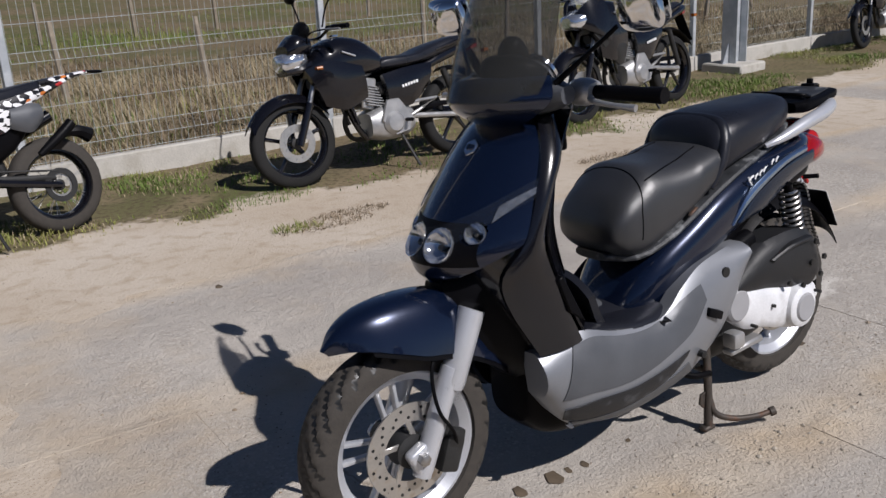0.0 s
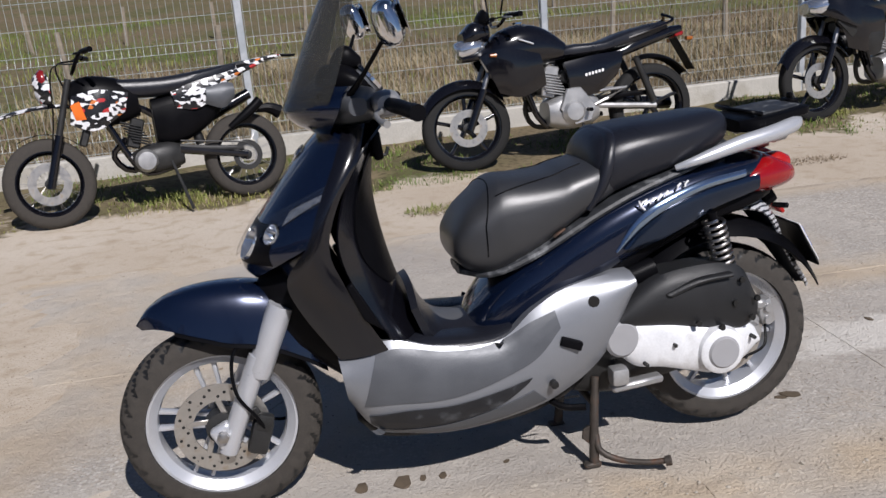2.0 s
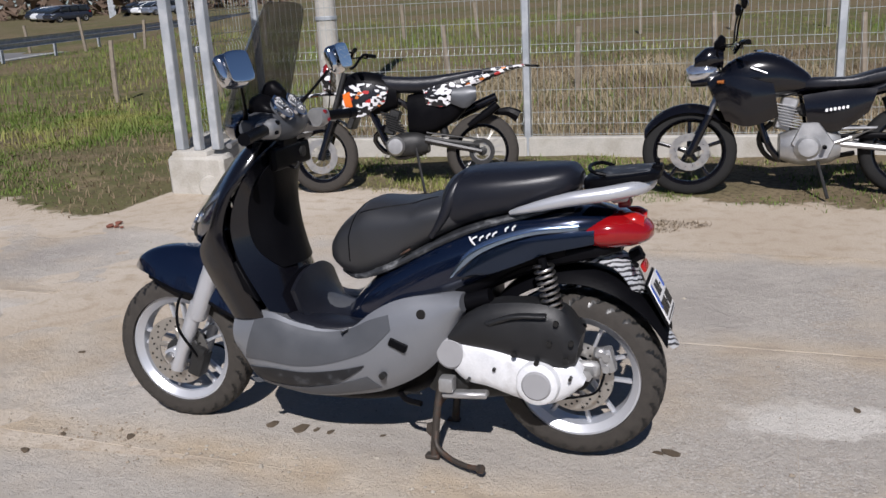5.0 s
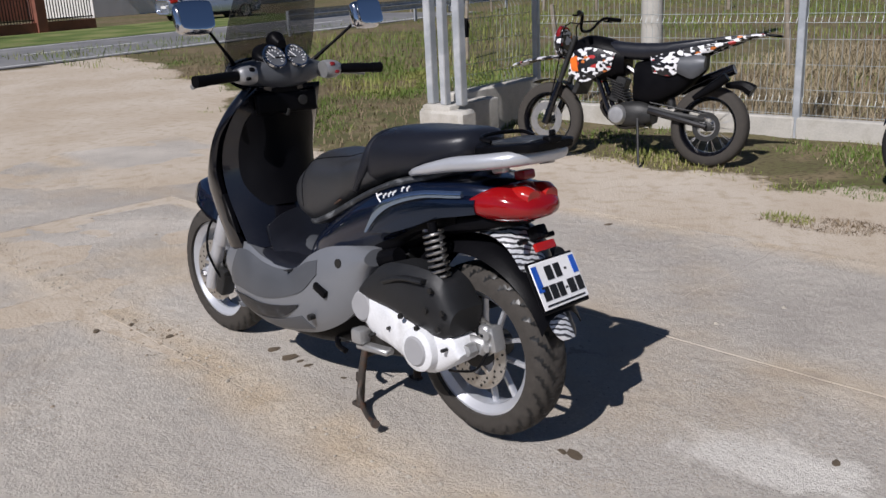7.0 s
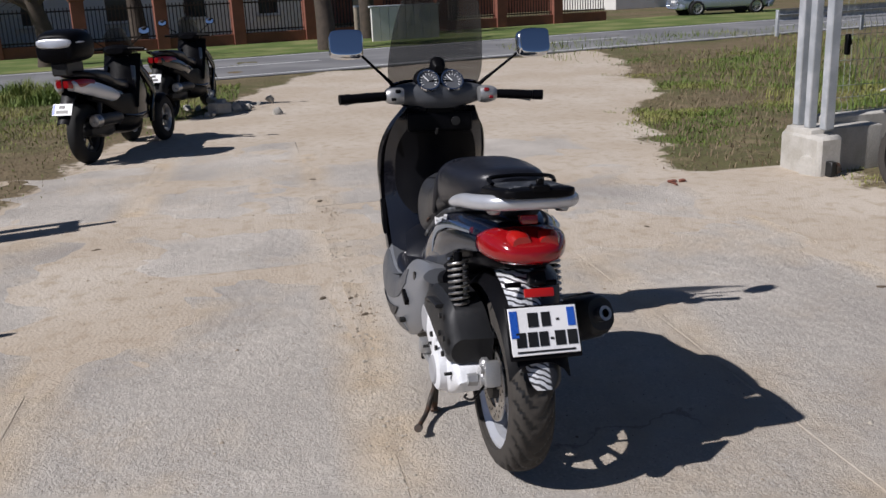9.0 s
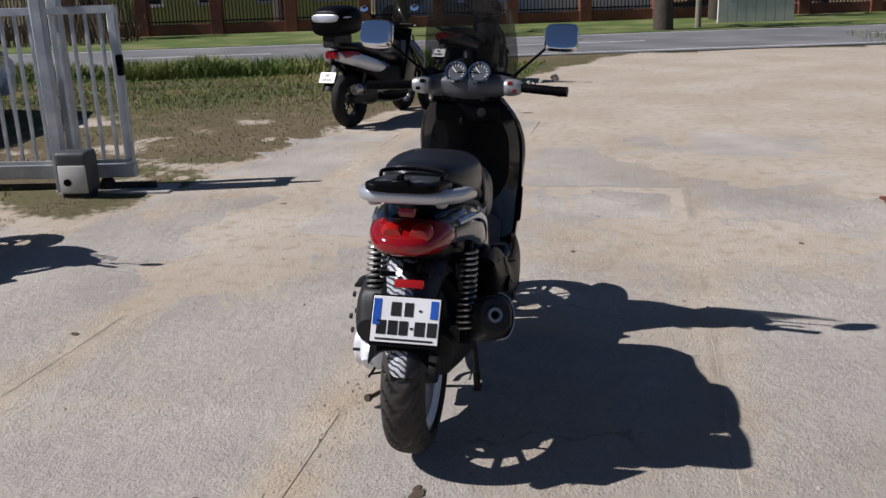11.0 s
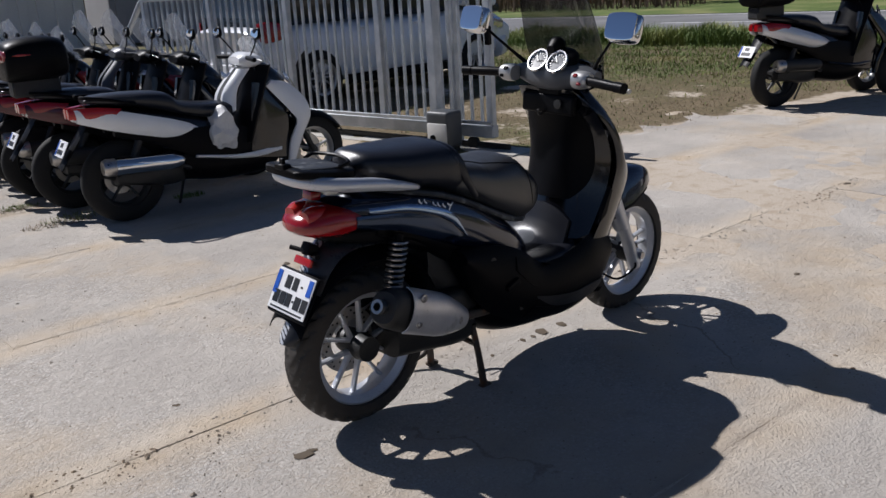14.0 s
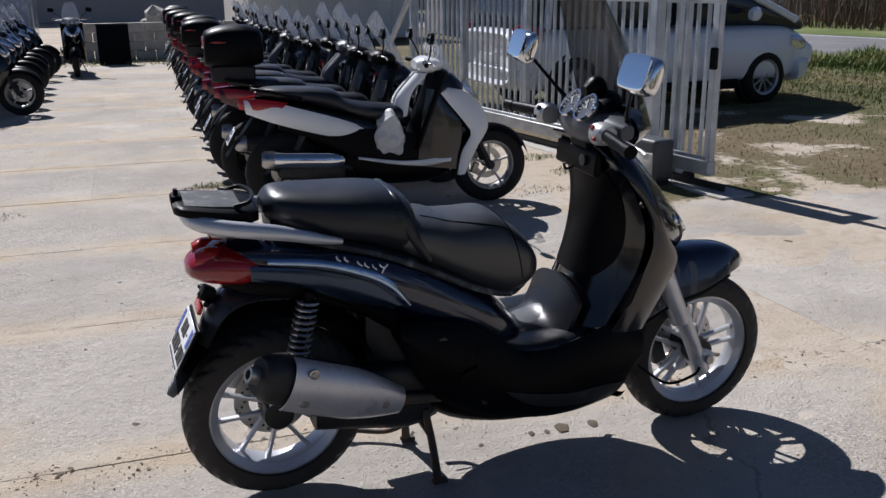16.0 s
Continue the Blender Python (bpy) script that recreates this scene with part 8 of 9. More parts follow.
def house(label, along, off, w, d, h, wall, roof_h, rows=2, cols=4, turn_h=0.0):
    o = beside(along, off)
    hs = thing("house", label, "house", Matrix.Translation(o) @ pose(0, 0, 0, 0, 0, RT + turn_h))
    part("wall", B((0, 0, h / 2), (w, d, h), bevel=0.02), wall, hs)
    bm = bmesh.new()
    e = 0.4
    v = [bm.verts.new(p) for p in ((-w / 2 - e, -d / 2 - e, h), (w / 2 + e, -d / 2 - e, h), (w / 2 + e, d / 2 + e, h), (-w / 2 - e, d / 2 + e, h), (-w / 2 - e, 0, h + roof_h), (w / 2 + e, 0, h + roof_h))]
    for f_ in ((0, 1, 5, 4), (2, 3, 4, 5), (0, 4, 3), (1, 2, 5), (0, 3, 2, 1)):
        bm.faces.new([v[i] for i in f_])
    part("roof", bm, M["tile_roof"], hs)
    for r_ in range(rows):
        for c_ in range(cols):
            x = -w / 2 + w * (c_ + 0.5) / cols
            z = h * (r_ + 0.5) / rows + 0.1
            for s in (1, -1):
                wn = part("window", B((x, s * (d / 2 + 0.01), z), (1.15, 0.08, 1.35), bevel=0.01), M["render_white"], hs)
                part("pane", B((x, s * (d / 2 + 0.045), z), (0.95, 0.03, 1.15)), M["window_dark"], wn)
                part("sill", B((x, s * (d / 2 + 0.1), z - 0.7), (1.25, 0.16, 0.05)), M["concrete"], wn)
    return hs


house("yellow green rendered house beyond the road", -11, 27, 13, 9, 6.0, M["render_green"], 2.6, 2, 5)
house("white rendered house behind the iron fence", 3, 31, 14, 9, 5.4, M["render_white"], 2.8, 2, 4)
house("grey building with dark roof beyond the road", -34, 26, 15, 10, 5.8, M["render_grey"], 2.4, 2, 5)
house("low white industrial building far along the road", 44, 34, 30, 14, 5.0, M["render_white"], 1.0, 1, 8)
house("pale red shed far along the road", 22, 38, 16, 10, 4.2, M["brick_red"], 1.6, 1, 5)
house("long grey hall behind the parked scooters", -46, -6, 26, 10, 4.6, M["render_grey"], 1.4, 1, 7, 68)

sign = thing("low_white_wall", "low white panelled wall beside the road", "wall", Matrix.Translation(beside(8.6, 10.0)) @ pose(0, 0, 0, 0, 0, RT))
for k in range(8):
    part("panel", B((-1.05 + 0.3 * k, 0, 0.55), (0.29, 0.10, 1.1), bevel=0.008), M["render_white"], sign)
part("cap", B((0, 0, 1.13), (2.5, 0.16, 0.06), bevel=0.01), M["galv"], sign)


def twig_tree(o, h, seed, name="tree", label="bare tree with a dark trunk and many thin twigs"):
    """A leafless tree: tapered trunk, limbs and a fine spray of twigs."""
    rn = random.Random(seed)
    tr = thing(name, label, "tree", Matrix.Translation(o))
    r0 = h * 0.035
    trunk = [(0, 0, -0.1)]
    for k in range(1, 6):
        trunk.append((rn.uniform(-0.06, 0.06) * k, rn.uniform(-0.06, 0.06) * k, h * 0.16 * k))
    part("trunk", T(trunk, [r0 * 1.3, r0, r0 * 0.5, r0 * 0.12], 10, 14), M["bark"], tr)
    limbs, twigs = bmesh.new(), bmesh.new()
    for k in range(22):
        t = rn.uniform(0.28, 0.95)
        i = min(int(t * 5), 4)
        p = Vector(trunk[i]).lerp(Vector(trunk[i + 1]), t * 5 - i)
        a = rn.uniform(0, 6.28)
        ln = h * (0.42 - 0.28 * t) * rn.uniform(0.7, 1.2)
        d = Vector((math.cos(a), math.sin(a), rn.uniform(0.5, 1.1))).normalized()
        e = p + d * ln
        mid_ = p.lerp(e, 0.5) + Vector((rn.uniform(-1, 1), rn.uniform(-1, 1), rn.uniform(-0.4, 1))) * ln * 0.08
        tube(limbs, [p, mid_, e], [r0 * 0.35, r0 * 0.2, r0 * 0.06], 6, 6)
        for j in range(16):
            u = rn.uniform(0.25, 1)
            q = p.lerp(e, u)
            dd = (d + Vector((rn.uniform(-1, 1), rn.uniform(-1, 1), rn.uniform(-0.5, 1))) * 0.9).normalized()
            l2 = ln * rn.uniform(0.15, 0.4)
            q2 = q + dd * l2
            tube(twigs, [q, q2], [r0 * 0.08, r0 * 0.03], 3)
            for _ in range(2):
                q3 = q.lerp(q2, rn.uniform(0.3, 0.9))
                tube(twigs, [q3, q3 + (dd + Vector((rn.uniform(-1, 1), rn.uniform(-1, 1), rn.uniform(-1, 1)))).normalized() * l2 * 0.6], [r0 * 0.05, r0 * 0.02], 3)
    part("limbs", limbs, M["bark"], tr)
    part("twigs", twigs, M["hedge"], tr)
    return tr


for k, (a, o, h) in enumerate(((5.0, 7.3, 6.5), (8.2, 12.5, 7.0), (-2.5, 8.6, 6.0), (-7.0, 16.5, 8.0), (1.0, 17.0, 7.5), (-14.0, 12.5, 6.5), (14.0, 18.0, 8.0), (-19.0, 15.5, 7.5))):
    twig_tree(beside(a, o), h, 20 + k)

# brown hedge of bare shoots along the far verge
rn = random.Random(9)
vs, fs = [], []
for k in range(5200):
    al = rn.uniform(-62, -11)
    o = beside(al, rn.uniform(9.5, 13.0))
    h = rn.uniform(0.7, 1.9)
    lean = Vector((rn.uniform(-0.3, 0.3), rn.uniform(-0.3, 0.3), 1)) * h
    w = Vector((rn.uniform(-1, 1), rn.uniform(-1, 1), 0)).normalized() * rn.uniform(0.010, 0.022)
    i = len(vs)
    vs += [o - w, o + w, o + lean + w * 0.3, o + lean - w * 0.3]
    fs.append((i, i + 1, i + 2, i + 3))
tagged(raw("hedge", vs, fs, M["hedge"]), "brown leafless hedge of thin shoots", "hedge", kind="stuff")

# poles
def pole(o, h, r, material, label, name="utility_pole"):
    p = thing(name, label, "pole", Matrix.Translation(o))
    part("shaft", T([(0, 0, -0.2), (0, 0, h)], [r, r * 0.75], 14, 6), material, p)
    for z in (1.2, 2.6):
        part("band", moved(Lathe([(r * 0.98, -0.03), (r * 1.04, -0.02), (r * 1.04, 0.02), (r * 0.98, 0.03)], 16, close=True), pose(0, 0, z, 90, 0, 0)), M["galv"], p)
    return p


pole(Vector((5.2, -8.5, 0)), 8.0, 0.145, M["concrete"], "thick pale concrete utility pole behind the fence")
pole(beside(6.2, 8.0), 7.0, 0.09, M["wood_grey"], "dark wooden pole at the far verge")

big = thing("steel_column", "wide grey steel column on a concrete pad by the fence", "column", pose(-6.5, -5.52, 0, 0, 0, 8))
part("pad", B((0, 0, 0.03), (0.55, 0.55, 0.14), bevel=0.02), M["concrete"], big)
part("web", B((0, 0, 1.9), (0.22, 0.016, 3.6)), M["galv"], big)
for s in (1, -1):
    part("flange", B((s * 0.11, 0, 1.9), (0.018, 0.20, 3.6), bevel=0.003), M["galv"], big)
    part("gusset", moved(plate([(0, 0.1), (0.12, 0.1), (0.0, 0.36)], -0.006, 0.006, 0), pose(s * 0.118, 0, 0, 0, 0, 0 if s > 0 else 180)), M["galv"], big)

# wooden stakes of the field fence
rn = random.Random(3)
for k in range(14):
    x = 9.5 - 1.85 * k
    y = -9.6 - 0.10 * (6 - x) + rn.uniform(-0.1, 0.1)
    st = thing("fence_stake", "weathered grey wooden stake in the field", "stake", pose(x, y, 0, rn.uniform(-6, 6), rn.uniform(-7, 7), rn.uniform(0, 90)), "field fence stakes")
    part("stake", T([(0, 0, -0.2), (0.01, 0, 0.5), (0.0, 0.01, rn.uniform(0.85, 1.05))], [0.045, 0.042, 0.036], 7, 5), M["wood_grey"], st)
for k in range(26):
    x = 26 - 2.3 * k
    st = thing("fence_stake", "weathered grey wooden stake in the field", "stake", pose(x, -22.5 + rn.uniform(-0.3, 0.3), 0, rn.uniform(-5, 5), rn.uniform(-5, 5), 0), "field fence stakes")
    part("stake", T([(0, 0, -0.2), (0, 0, rn.uniform(0.95, 1.15))], 0.05, 6), M["wood_grey"], st)

# car lot far down the road
for k in range(7):
    car("parked_car", "small parked car in a far car lot", pose(63 + 4.2 * (k % 4), -70 - 3.6 * k, 0, 0, 0, 70), (M["car_dark"], M["car_grey"], M["car_white"])[k % 3], 4.2, 1.5, 2.6)["group"] = "cars in the far lot"
lot = thing("lot_sign", "long yellow and red sign board over the far car lot", "sign", pose(74, -88, 0, 0, 0, -52))
part("board", B((0, 0, 4.2), (26, 0.2, 1.2), bevel=0.02), M["yellow"], lot)
part("band", B((0, 0.12, 3.5), (26, 0.1, 0.25)), M["red_paint"], lot)
for x in (-12, -4, 4, 12):
    part("post", B((x, 0, 1.8), (0.2, 0.2, 3.7)), M["galv"], lot)


# ---- grass, straw and litter ----
def blades(name, label, material, places, h0, h1, w, seed, bend=0.5):
    """Many single blades as one heap of growth."""
    rn = random.Random(seed)
    vs, fs = [], []
    for x, y, s in places:
        z = ground_height(x, y) - 0.01
        a = rn.uniform(0, 6.283)
        d = Vector((math.cos(a), math.sin(a), 0))
        side = Vector((-d.y, d.x, 0)) * w * rn.uniform(0.6, 1.3)
        h = rn.uniform(h0, h1) * s
        b = rn.uniform(0.15, bend) * h
        o = Vector((x, y, z))
        i = len(vs)
        vs += [o - side, o + side, o + d * b * 0.4 + Vector((0, 0, h * 0.65)) + side * 0.7, o + d * b * 0.4 + Vector((0, 0, h * 0.65)) - side * 0.7, o + d * b + Vector((0, 0, h))]
        fs += [(i, i + 1, i + 2, i + 3), (i + 3, i + 2, i + 4)]
    return tagged(raw(name, vs, fs, material), label, "grass", kind="stuff")


def scatter(n, x0, x1, y0, y1, keep, seed):
    rn = random.Random(seed)
    out = []
    while len(out) < n:
        x, y = rn.uniform(x0, x1), rn.uniform(y0, y1)
        k = keep(x, y)
        if k > 0 and rn.random() < k:
            out.append((x, y, 0.6 + 0.6 * k))
    return out


def in_field(x, y):
    d = -fence_off(x, y)
    return 0 if d < 0.15 else 1


def strip_grass(x, y):
    """Turf between the yard's concrete and the plinth."""
    d = fence_off(x, y)
    if d < 0.06 or d > 2.4 or x > 4.3:
        return 0
    return max(0.0, 1 - 1.15 * sandy(x, y)) * max(0.0, 0.25 + 1.4 * fbm(x, y, 0.8, 11))


def gate_grass(x, y):
    return max(0.0, 1 - 1.1 * sandy(x, y)) * max(0.0, 0.15 + 1.3 * fbm(x, y, 0.5, 12)) if x > 4.0 and y < -2.2 else 0


def verge_grass(x, y):
    road_d = (Vector((x, y, 0)) - ROAD_AT).dot(ROAD_OUT)
    return max(0.0, 1 - 1.1 * sandy(x, y)) * (0.12 + 0.88 * smooth(8.5, 11.5, x + 0.25 * y)) if road_d < -0.3 and y > 1.2 and x > 3.9 else 0


def yard_side(x):
    """1 behind the panel fence, fading out past its corner."""
    return 1 - smooth(3.0, 5.5, x)


blades("dry_grass", "pale dry matted grass behind the fence", M["pale_blade"], scatter(34000, -14, 6, -13, -5.2, lambda x, y: yard_side(x) * in_field(x, y) * max(0.0, 0.30 + 1.5 * fbm(x, y, 0.55, 2)), 1), 0.06, 0.27, 0.004, 1, 1.6)
blades("dead_grass", "brown matted grass in the field", M["brown_blade"], scatter(34000, -16, 6, -16, -5.2, lambda x, y: yard_side(x) * in_field(x, y) * max(0.0, 0.45 - 1.2 * fbm(x, y, 0.55, 2)), 2), 0.05, 0.18, 0.005, 2, 1.8)
blades("field_grass", "green grass patches in the field", M["green_blade"], scatter(26000, -18, 22, -30, -5.3, lambda x, y: in_field(x, y) * max(0.0, 1.6 * fbm(x, y, 0.18, 21) + 0.35 * smooth(-8, -14, y) + 0.6 * smooth(3.0, 6.0, x) - 0.03), 3), 0.05, 0.17, 0.007, 3, 1.0)
blades("strip_grass", "short green grass along the plinth", M["green_blade"], scatter(24000, -14, 4.2, -6.6, -2.6, strip_grass, 4), 0.02, 0.07, 0.004, 4, 1.0)
blades("strip_straw", "short dry grass along the plinth", M["pale_blade"], scatter(9000, -14, 4.2, -6.6, -2.6, strip_grass, 5), 0.02, 0.06, 0.004, 5, 1.3)
blades("gate_grass", "green grass beside the gate post", M["green_blade"], scatter(30000, 4.0, 15, -9, -2.2, gate_grass, 6), 0.02, 0.075, 0.005, 6, 1.0)
blades("gate_straw", "dry grass beside the gate post", M["brown_blade"], scatter(10000, 4.0, 16, -9, -2.2, lambda x, y: max(0.0, 1 - 1.1 * sandy(x, y)), 7), 0.02, 0.07, 0.005, 7, 1.3)
blades("verge_grass", "lush green roadside grass", M["green_blade"], scatter(52000, 3.9, 15, 1.2, 16, verge_grass, 8), 0.02, 0.07, 0.006, 8, 1.2)
blades("verge_straw", "short dry grass by the car", M["brown_blade"], scatter(12000, 3.9, 12, 2.6, 9, lambda x, y: max(0.0, 1 - 1.1 * sandy(x, y)), 9), 0.015, 0.04, 0.004, 9, 1.4)
def bank(x, y):
    d = (Vector((x, y, 0)) - ROAD_AT).dot(ROAD_OUT)
    return max(0.0, 0.5 + 1.2 * fbm(x, y, 0.9, 31)) if -2.4 < d < -0.35 and y > 2.4 - 0.2 * (d + 1) else 0


blades("weed_bank", "lush tall green weeds along the road edge", M["green_blade"], scatter(26000, 8, 16, 2.2, 18, bank, 41), 0.08, 0.30, 0.010, 42, 0.9)
weeds = [(0.30, -2.85, 0.22), (0.05, -3.0, 0.18), (0.22, 4.0, 0.18), (0.12, 4.72, 0.15), (-3.2, -2.3, 0.3), (-3.0, -2.6, 0.25), (-2.1, -3.0, 0.2), (3.3, 3.6, 0.3), (2.3, 3.75, 0.35), (-1.5, 4.2, 0.25)]
dead = []
rn = random.Random(19)
for x, y, r in weeds:
    for _ in range(420):
        a, q = rn.uniform(0, 6.283), r * math.sqrt(rn.random())
        dead.append((x + 1.5 * q * math.cos(a), y + 0.5 * q * math.sin(a), 1))
blades("dead_weeds", "flat dead weeds on the yard", M["brown_blade"], dead, 0.01, 0.035, 0.003, 20, 2.5)
tufts = [(0.35, 4.08, 0.22), (0.16, 4.77, 0.16), (0.46, -2.9, 0.16), (0.28, -3.72, 0.3), (1.2, 4.0, 0.12), (3.2, 4.3, 0.3), (3.05, 5.0, 0.25), (2.9, 5.8, 0.25)]
spots_t = []
rn = random.Random(17)
for x, y, r in tufts:
    for _ in range(260):
        a, q = rn.uniform(0, 6.283), r * math.sqrt(rn.random())
        spots_t.append((x + q * math.cos(a), y + 0.6 * q * math.sin(a), 1))
blades("joint_tufts", "small yellow-green tufts in the slab joints", M["green_blade"], spots_t, 0.015, 0.05, 0.003, 18, 1.2)


def lump(r, seed, flat=0.6):
    """One rough stone."""
    rn_ = random.Random(seed)
    bm = bmesh.new()
    bmesh.ops.create_icosphere(bm, subdivisions=1, radius=1.0)
    for v in bm.verts:
        v.co *= r * rn_.uniform(0.7, 1.2)
        v.co.z *= flat
    return bm


heap = thing("rubble_heap", "heap of broken pale concrete by the drive", "rubble", pose(10.9, 1.35, 0))
rn = random.Random(31)
for k in range(26):
    st = part("stone", lump(rn.uniform(0.03, 0.10), k, 0.8), M["stone"], heap)
    st.matrix_basis = pose(rn.gauss(0, 0.45), rn.gauss(0, 0.3), rn.uniform(0.0, 0.07), rn.uniform(0, 90), 0, rn.uniform(0, 360))

for x, y, a in ((0.15, 0.1, 20), (-0.35, 0.05, -35)):
    st = part("block", join(B((0, 0, 0.08), (0.34, 0.18, 0.16), (0, 6, 0), 0.02), B((0.1, 0.05, 0.14), (0.14, 0.12, 0.09), (8, 0, 20), 0.02)), M["stone"], heap)
    st.matrix_basis = pose(x, y, 0, 0, 0, a)

mud = [(1.14, 0.12, 0.03), (1.02, 0.13, 0.035), (0.96, 0.12, 0.015), (0.90, 0.12, 0.018), (-0.30, -0.03, 0.03), (1.62, 0.34, 0.022), (-0.44, 0.66, 0.018), (0.80, 1.9, 0.025), (-0.26, -0.02, 0.02), (1.94, 0.53, 0.02), (1.89, 0.39, 0.016), (0.70, 0.10, 0.012), (2.4, -0.3, 0.02), (4.3, 0.4, 0.03), (4.0, 0.9, 0.02), (5.2, 0.4, 0.03), (3.4, 1.9, 0.03), (-0.9, -0.5, 0.02), (2.7, -1.6, 0.025), (1.2, -2.2, 0.03)]
for x, y, r in mud:
    c_ = thing("mud_crumb", "dark crumb of dried mud on the concrete", "mud", pose(x, y, 0.002, 0, 0, 80 * x), "mud crumbs on the yard")
    part("crumb", moved(lump(r, int(900 * abs(x) + 70 * abs(y)), 0.22), Matrix.Diagonal((1.3, 0.8, 1, 1))), M["oil"], c_)

vs, fs = [], []
rn = random.Random(44)
for k in range(9000):
    x, y = rn.gauss(0.6, 2.2), rn.gauss(0.2, 1.8)
    r = 0.0012 + 0.0036 * rn.random() ** 3
    z = max(0.001, ground_height(x, y))
    i = len(vs)
    a = rn.uniform(0, 6.28)
    for t in range(4):
        vs.append((x + r * math.cos(a + t * 1.571), y + r * math.sin(a + t * 1.571), z))
    vs.append((x, y, z + r * 0.9))
    fs += [(i + t, i + (t + 1) % 4, i + 4) for t in range(4)]
tagged(raw("grit", vs, fs, M["grit"]), "loose dark grit and sand grains on the concrete", "grit", kind="stuff")

vs, fs = [], []
for k in range(1500):
    x = rn.uniform(-3.2, 4.5)
    y = 0.37 + rn.gauss(0.0, 0.06) if k % 3 else rn.uniform(-2.5, 2.6)
    r = 0.003 + 0.009 * rn.random() ** 4
    z = max(0.002, ground_height(x, y))
    i = len(vs)
    a = rn.uniform(0, 6.28)
    for t in range(5):
        q = r * rn.uniform(0.7, 1.3)
        vs.append((x + q * math.cos(a + t * 1.257), y + q * math.sin(a + t * 1.257), z))
    vs.append((x + rn.gauss(0, 0.2) * r, y, z + r * rn.uniform(0.4, 0.8)))
    fs += [(i + t, i + (t + 1) % 5, i + 5) for t in range(5)]
tagged(raw("stone_chips", vs, fs, M["chip"]), "loose pale and brown stone chips along the joints", "chips", kind="stuff")

bits = thing("brick_scrap", "scatter of small orange brick chips", "rubble", pose(3.87, -2.34, 0))
for k in range(6):
    st = part("chip", lump(rn.uniform(0.015, 0.035), 70 + k, 0.5), M["brick_red"], bits)
    st.matrix_basis = pose(rn.uniform(-0.1, 0.1), rn.uniform(-0.08, 0.08), 0.01, 0, 0, 60 * k)

# ---- concrete slabs of the yard ----
pavement = thing("yard_pavement", "yard of worn pale concrete slabs with sandy joints", "pavement", pose(0, 0, 0, 0, 0, 0.6), kind="structure")


def slab_mesh(seed, lx, ly):
    """A slab with chipped, uneven edges and a faintly bowed top."""
    rn_ = random.Random(seed)
    edge, nx_, ny_ = [], 14, 8
    for k in range(nx_):
        edge.append((-lx / 2 + lx * k / nx_, -ly / 2))
    for k in range(ny_):
        edge.append((lx / 2, -ly / 2 + ly * k / ny_))
    for k in range(nx_):
        edge.append((lx / 2 - lx * k / nx_, ly / 2))
    for k in range(ny_):
        edge.append((-lx / 2, ly / 2 - ly * k / ny_))
    chip = [max(0.0, rn_.gauss(-0.001, 0.005)) for _ in edge]
    ring = []
    for (x, y), c_ in zip(edge, chip):
        ring.append((x, y - math.copysign(c_, y) if abs(abs(y) - ly / 2) < 1e-6 else y))
    n = len(ring)
    vs_ = [(x, y, -0.09) for x, y in ring] + [(x, y, -0.003) for x, y in ring] + [(x, y - math.copysign(0.002, y) if abs(y) > ly / 2 - 0.03 else y, 0.0) for x, y in ring] + [(x * 0.5, y * 0.5, 0.002) for x, y in ring] + [(0, 0, 0.002)]
    fs_ = []
    for l in range(3):
        for k in range(n):
            fs_.append((l * n + k, l * n + (k + 1) % n, (l + 1) * n + (k + 1) % n, (l + 1) * n + k))
    for k in range(n):
        fs_.append((3 * n + k, 3 * n + (k + 1) % n, 4 * n))
    me = bpy.data.meshes.new("slab")
    me.from_pydata(vs_, [], fs_)
    me.update()
    me.materials.append(M["slab"])
    return me


SL, SW = 2.42, 1.4
shapes = [slab_mesh(k, SL - 0.001, SW + 0.003) for k in range(5)]
rn = random.Random(77)
for i in range(-5, 5):
    for j in range(-3, 12):
        x = -0.70 + SL * (i + 0.5) + (0.0 if j % 2 else 0.9)
        y = 0.39 + SW * (j + 0.5)
        if fence_off(x, y - 0.7) < 2.05 or (x > 2.2 and y > 3.2) or x > 6.3:
            continue
        ob = new("slab", shapes[rn.randrange(5)])
        ob.parent = pavement
        ob.matrix_basis = pose(x, y, rn.uniform(-0.0015, 0.002), rn.uniform(-0.06, 0.06), rn.uniform(-0.05, 0.05), rn.choice((0, 180)) + rn.uniform(-0.15, 0.15))


# ---- end of the scooter lane ----
board = thing("dark_board", "dark board leaning beside the lone scooter", "board", pose(-0.75, 17.3, 0, -12, 0, 4))
part("sheet", B((0, 0, 0.40), (0.62, 0.03, 0.82), bevel=0.006), M["black_plastic"], board)
part("edge", B((0, -0.02, 0.81), (0.64, 0.03, 0.03), bevel=0.006), M["dark_metal"], board)
lowwall = thing("block_wall", "low wall of pale grey concrete blocks", "wall", pose(0.4, 18.6, 0, 0, 0, 2), kind="structure")
for r_ in range(4):
    for c_ in range(9):
        part("block", B((-1.8 + 0.42 * c_ + (0.21 if r_ % 2 else 0), 0, 0.1 + 0.195 * r_), (0.405, 0.2, 0.185), bevel=0.008), M["concrete"], lowwall)
spoil = thing("spoil_heap", "heap of pale rubble behind the wall", "rubble", pose(0.2, 20.6, 0))
rn = random.Random(61)
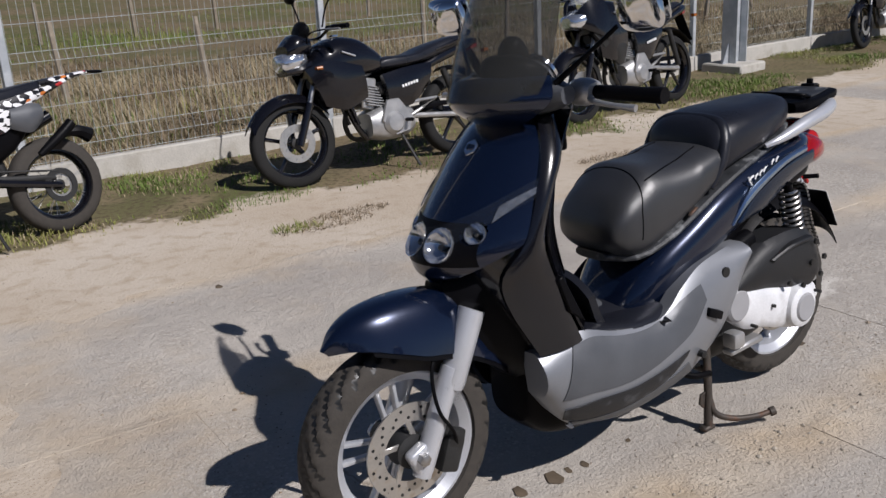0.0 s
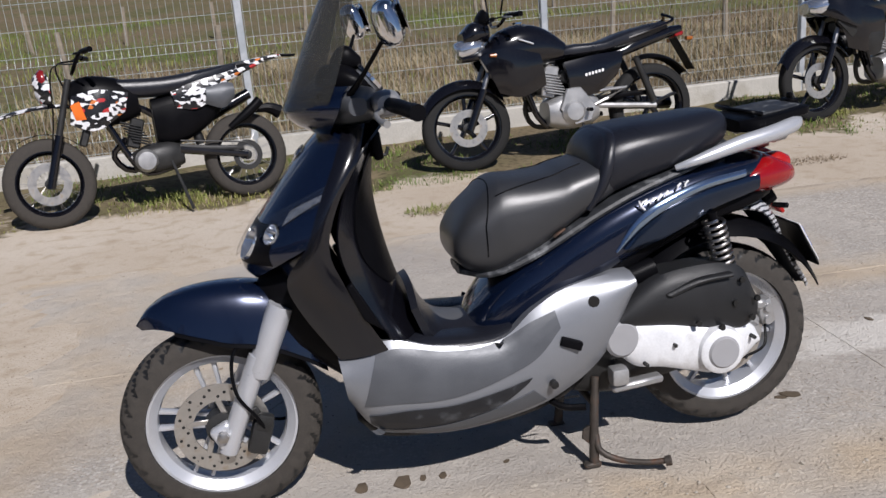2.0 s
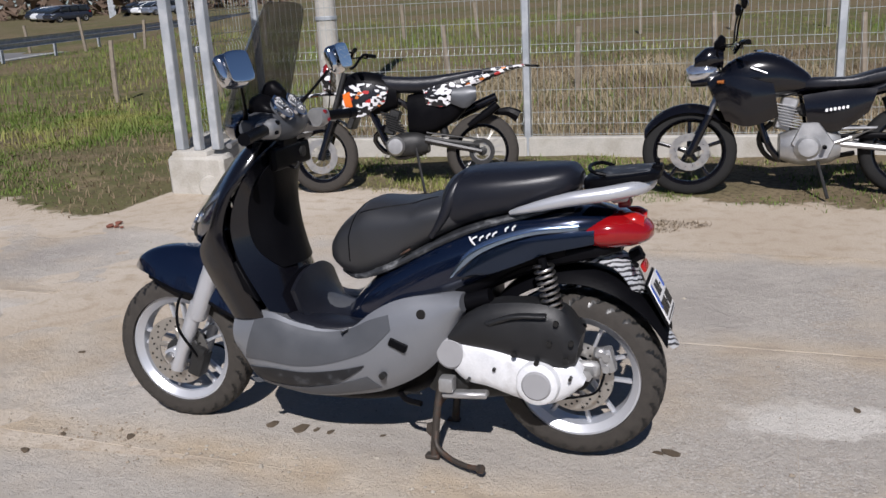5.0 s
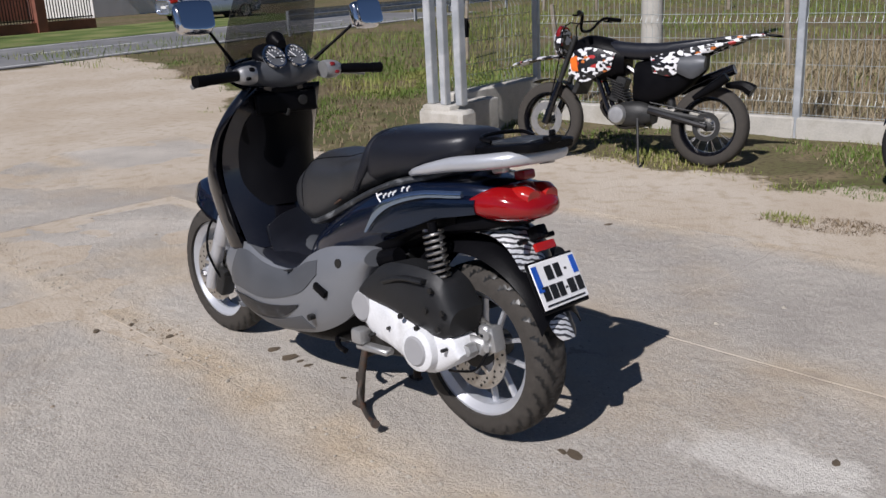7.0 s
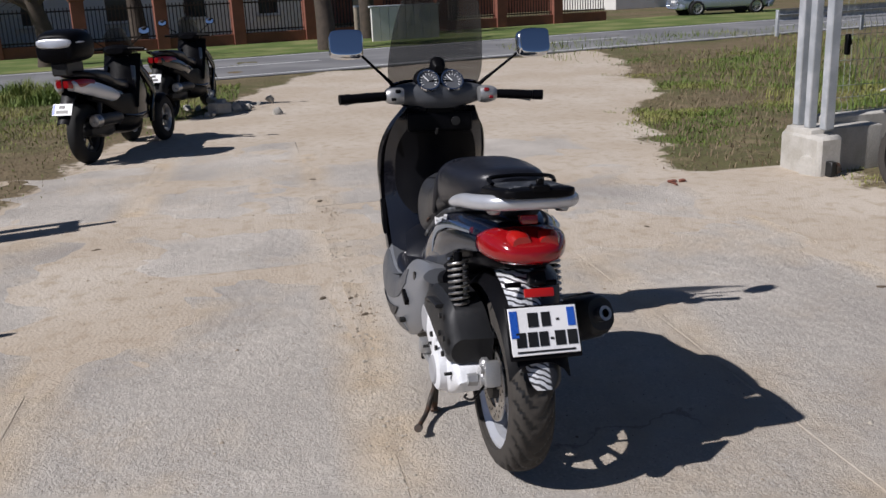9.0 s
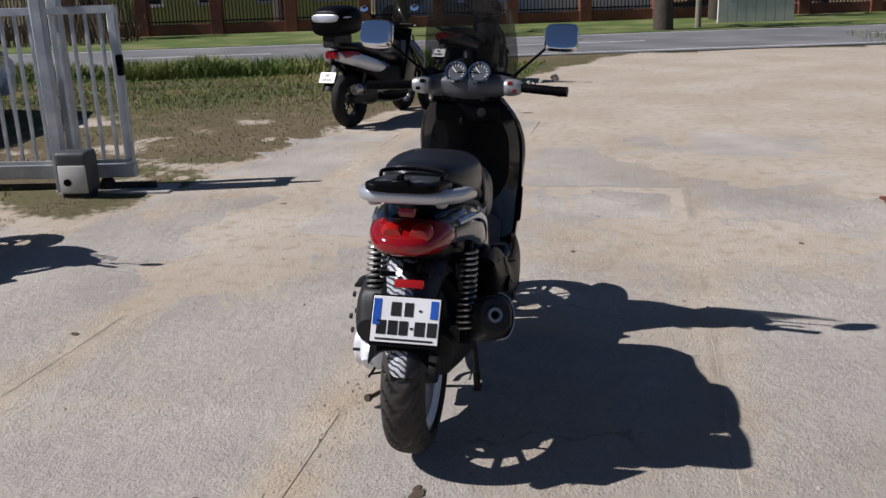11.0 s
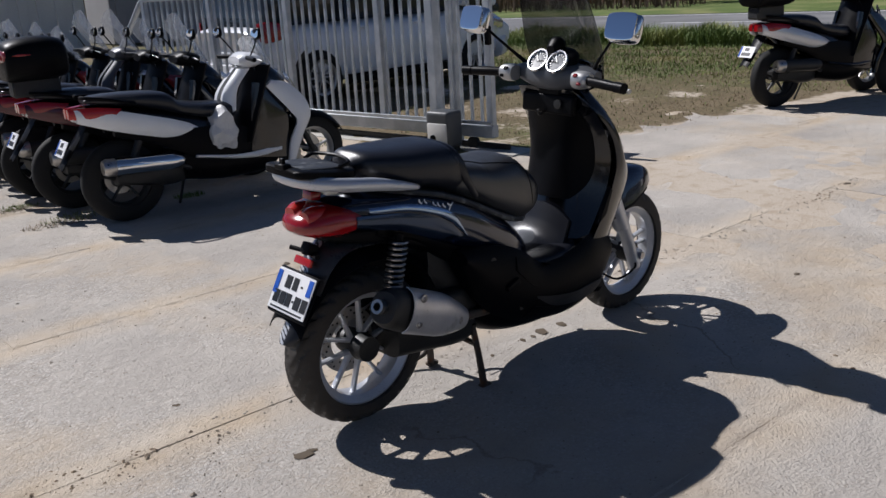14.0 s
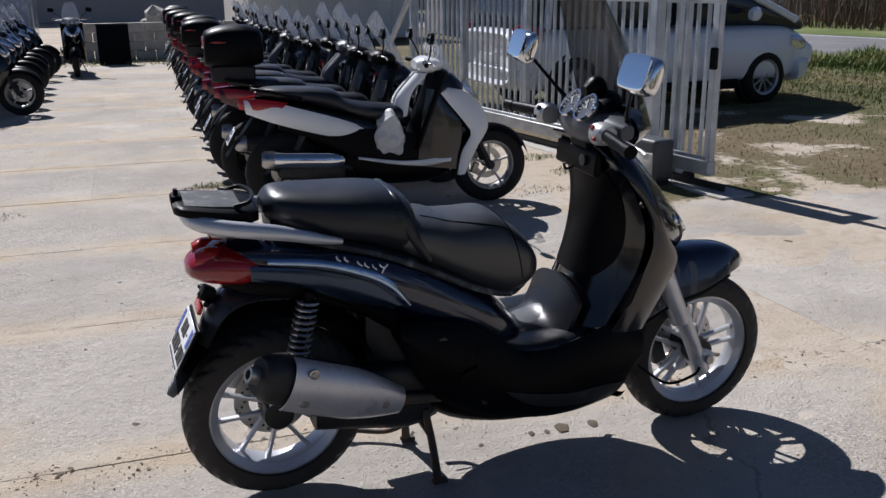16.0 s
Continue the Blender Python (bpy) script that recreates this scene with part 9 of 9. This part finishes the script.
for k in range(40):
    q = part("stone", lump(rn.uniform(0.12, 0.3), 200 + k, 0.8), M["stone"], spoil)
    rr = rn.random() ** 0.7
    aa = rn.uniform(0, 6.283)
    q.matrix_basis = pose(1.1 * rr * math.cos(aa), 0.7 * rr * math.sin(aa), 0.9 * (1 - rr), rn.uniform(0, 90), 0, rn.uniform(0, 360))


def container(label, m, w, d, h, material, ribs=10):
    """A steel box with ribbed walls and a flat roof."""
    bx = thing("site_container", label, "container", m)
    part("shell", B((0, 0, h / 2 + 0.05), (w, d, h), bevel=0.03), material, bx)
    for k in range(ribs):
        part("rib", B((-w / 2 + w * (k + 0.5) / ribs, -d / 2 - 0.02, h / 2 + 0.05), (w / ribs * 0.45, 0.05, h * 0.9), bevel=0.01), material, bx)
    part("roof", B((0, 0, h + 0.07), (w + 0.06, d + 0.06, 0.08), bevel=0.02), M["galv"], bx)
    return bx


container("dull blue steel container behind the lane", pose(-4.2, 21.2, 0, 0, 0, 3), 3.4, 2.4, 2.3, M["car_grey"])
container("white steel container behind the scooters", pose(4.8, 24, 0, 0, 0, 10), 5.0, 2.4, 2.4, M["render_white"])
container("pale grey steel container behind the scooters", pose(11.5, 25, 0, 0, 0, -4), 6.0, 2.4, 2.4, M["render_grey"])
blades("lane_grass", "short green grass at the end of the lane", M["green_blade"], scatter(5000, -5, 3, 16.8, 20.0, lambda x, y: 0.6 + 0.5 * fbm(x, y, 0.8, 4), 71), 0.03, 0.10, 0.006, 72, 1.0)
stop = thing("gate_stop", "small steel stop roller beside the gate block", "roller", pose(3.62, -3.50, 0, 0, 0, 10))
part("bracket", B((0, 0, 0.06), (0.08, 0.05, 0.12), bevel=0.006), M["dark_metal"], stop)
part("roller", moved(Lathe([(0, -0.02), (0.045, -0.02), (0.05, 0), (0.045, 0.02), (0, 0.02)], 20), pose(0, -0.05, 0.06)), M["rusty"], stop)


# ---- far wood that closes the view over the field ----
rn = random.Random(88)
vs, fs = [], []
for k in range(9000):
    a = math.radians(rn.uniform(-128, -12))
    d = rn.uniform(125, 150)
    x, y = d * math.cos(a), d * math.sin(a)
    top = 5.0 + 2.5 * fbm(x, y, 0.06, 9) + 1.2 * fbm(x, y, 0.3, 4)
    z = ground_height(x, y) + top * rn.random() ** 0.8
    q = Vector((x, y, z))
    e = [Vector((rn.gauss(0, 0.7), rn.gauss(0, 0.7), rn.gauss(0, 0.6))) for _ in range(3)]
    i = len(vs)
    vs += [q + v for v in e]
    fs.append((i, i + 1, i + 2))
tagged(raw("far_wood", vs, fs, M["hedge"]), "brown leafless wood far beyond the field", "wood", kind="stuff")
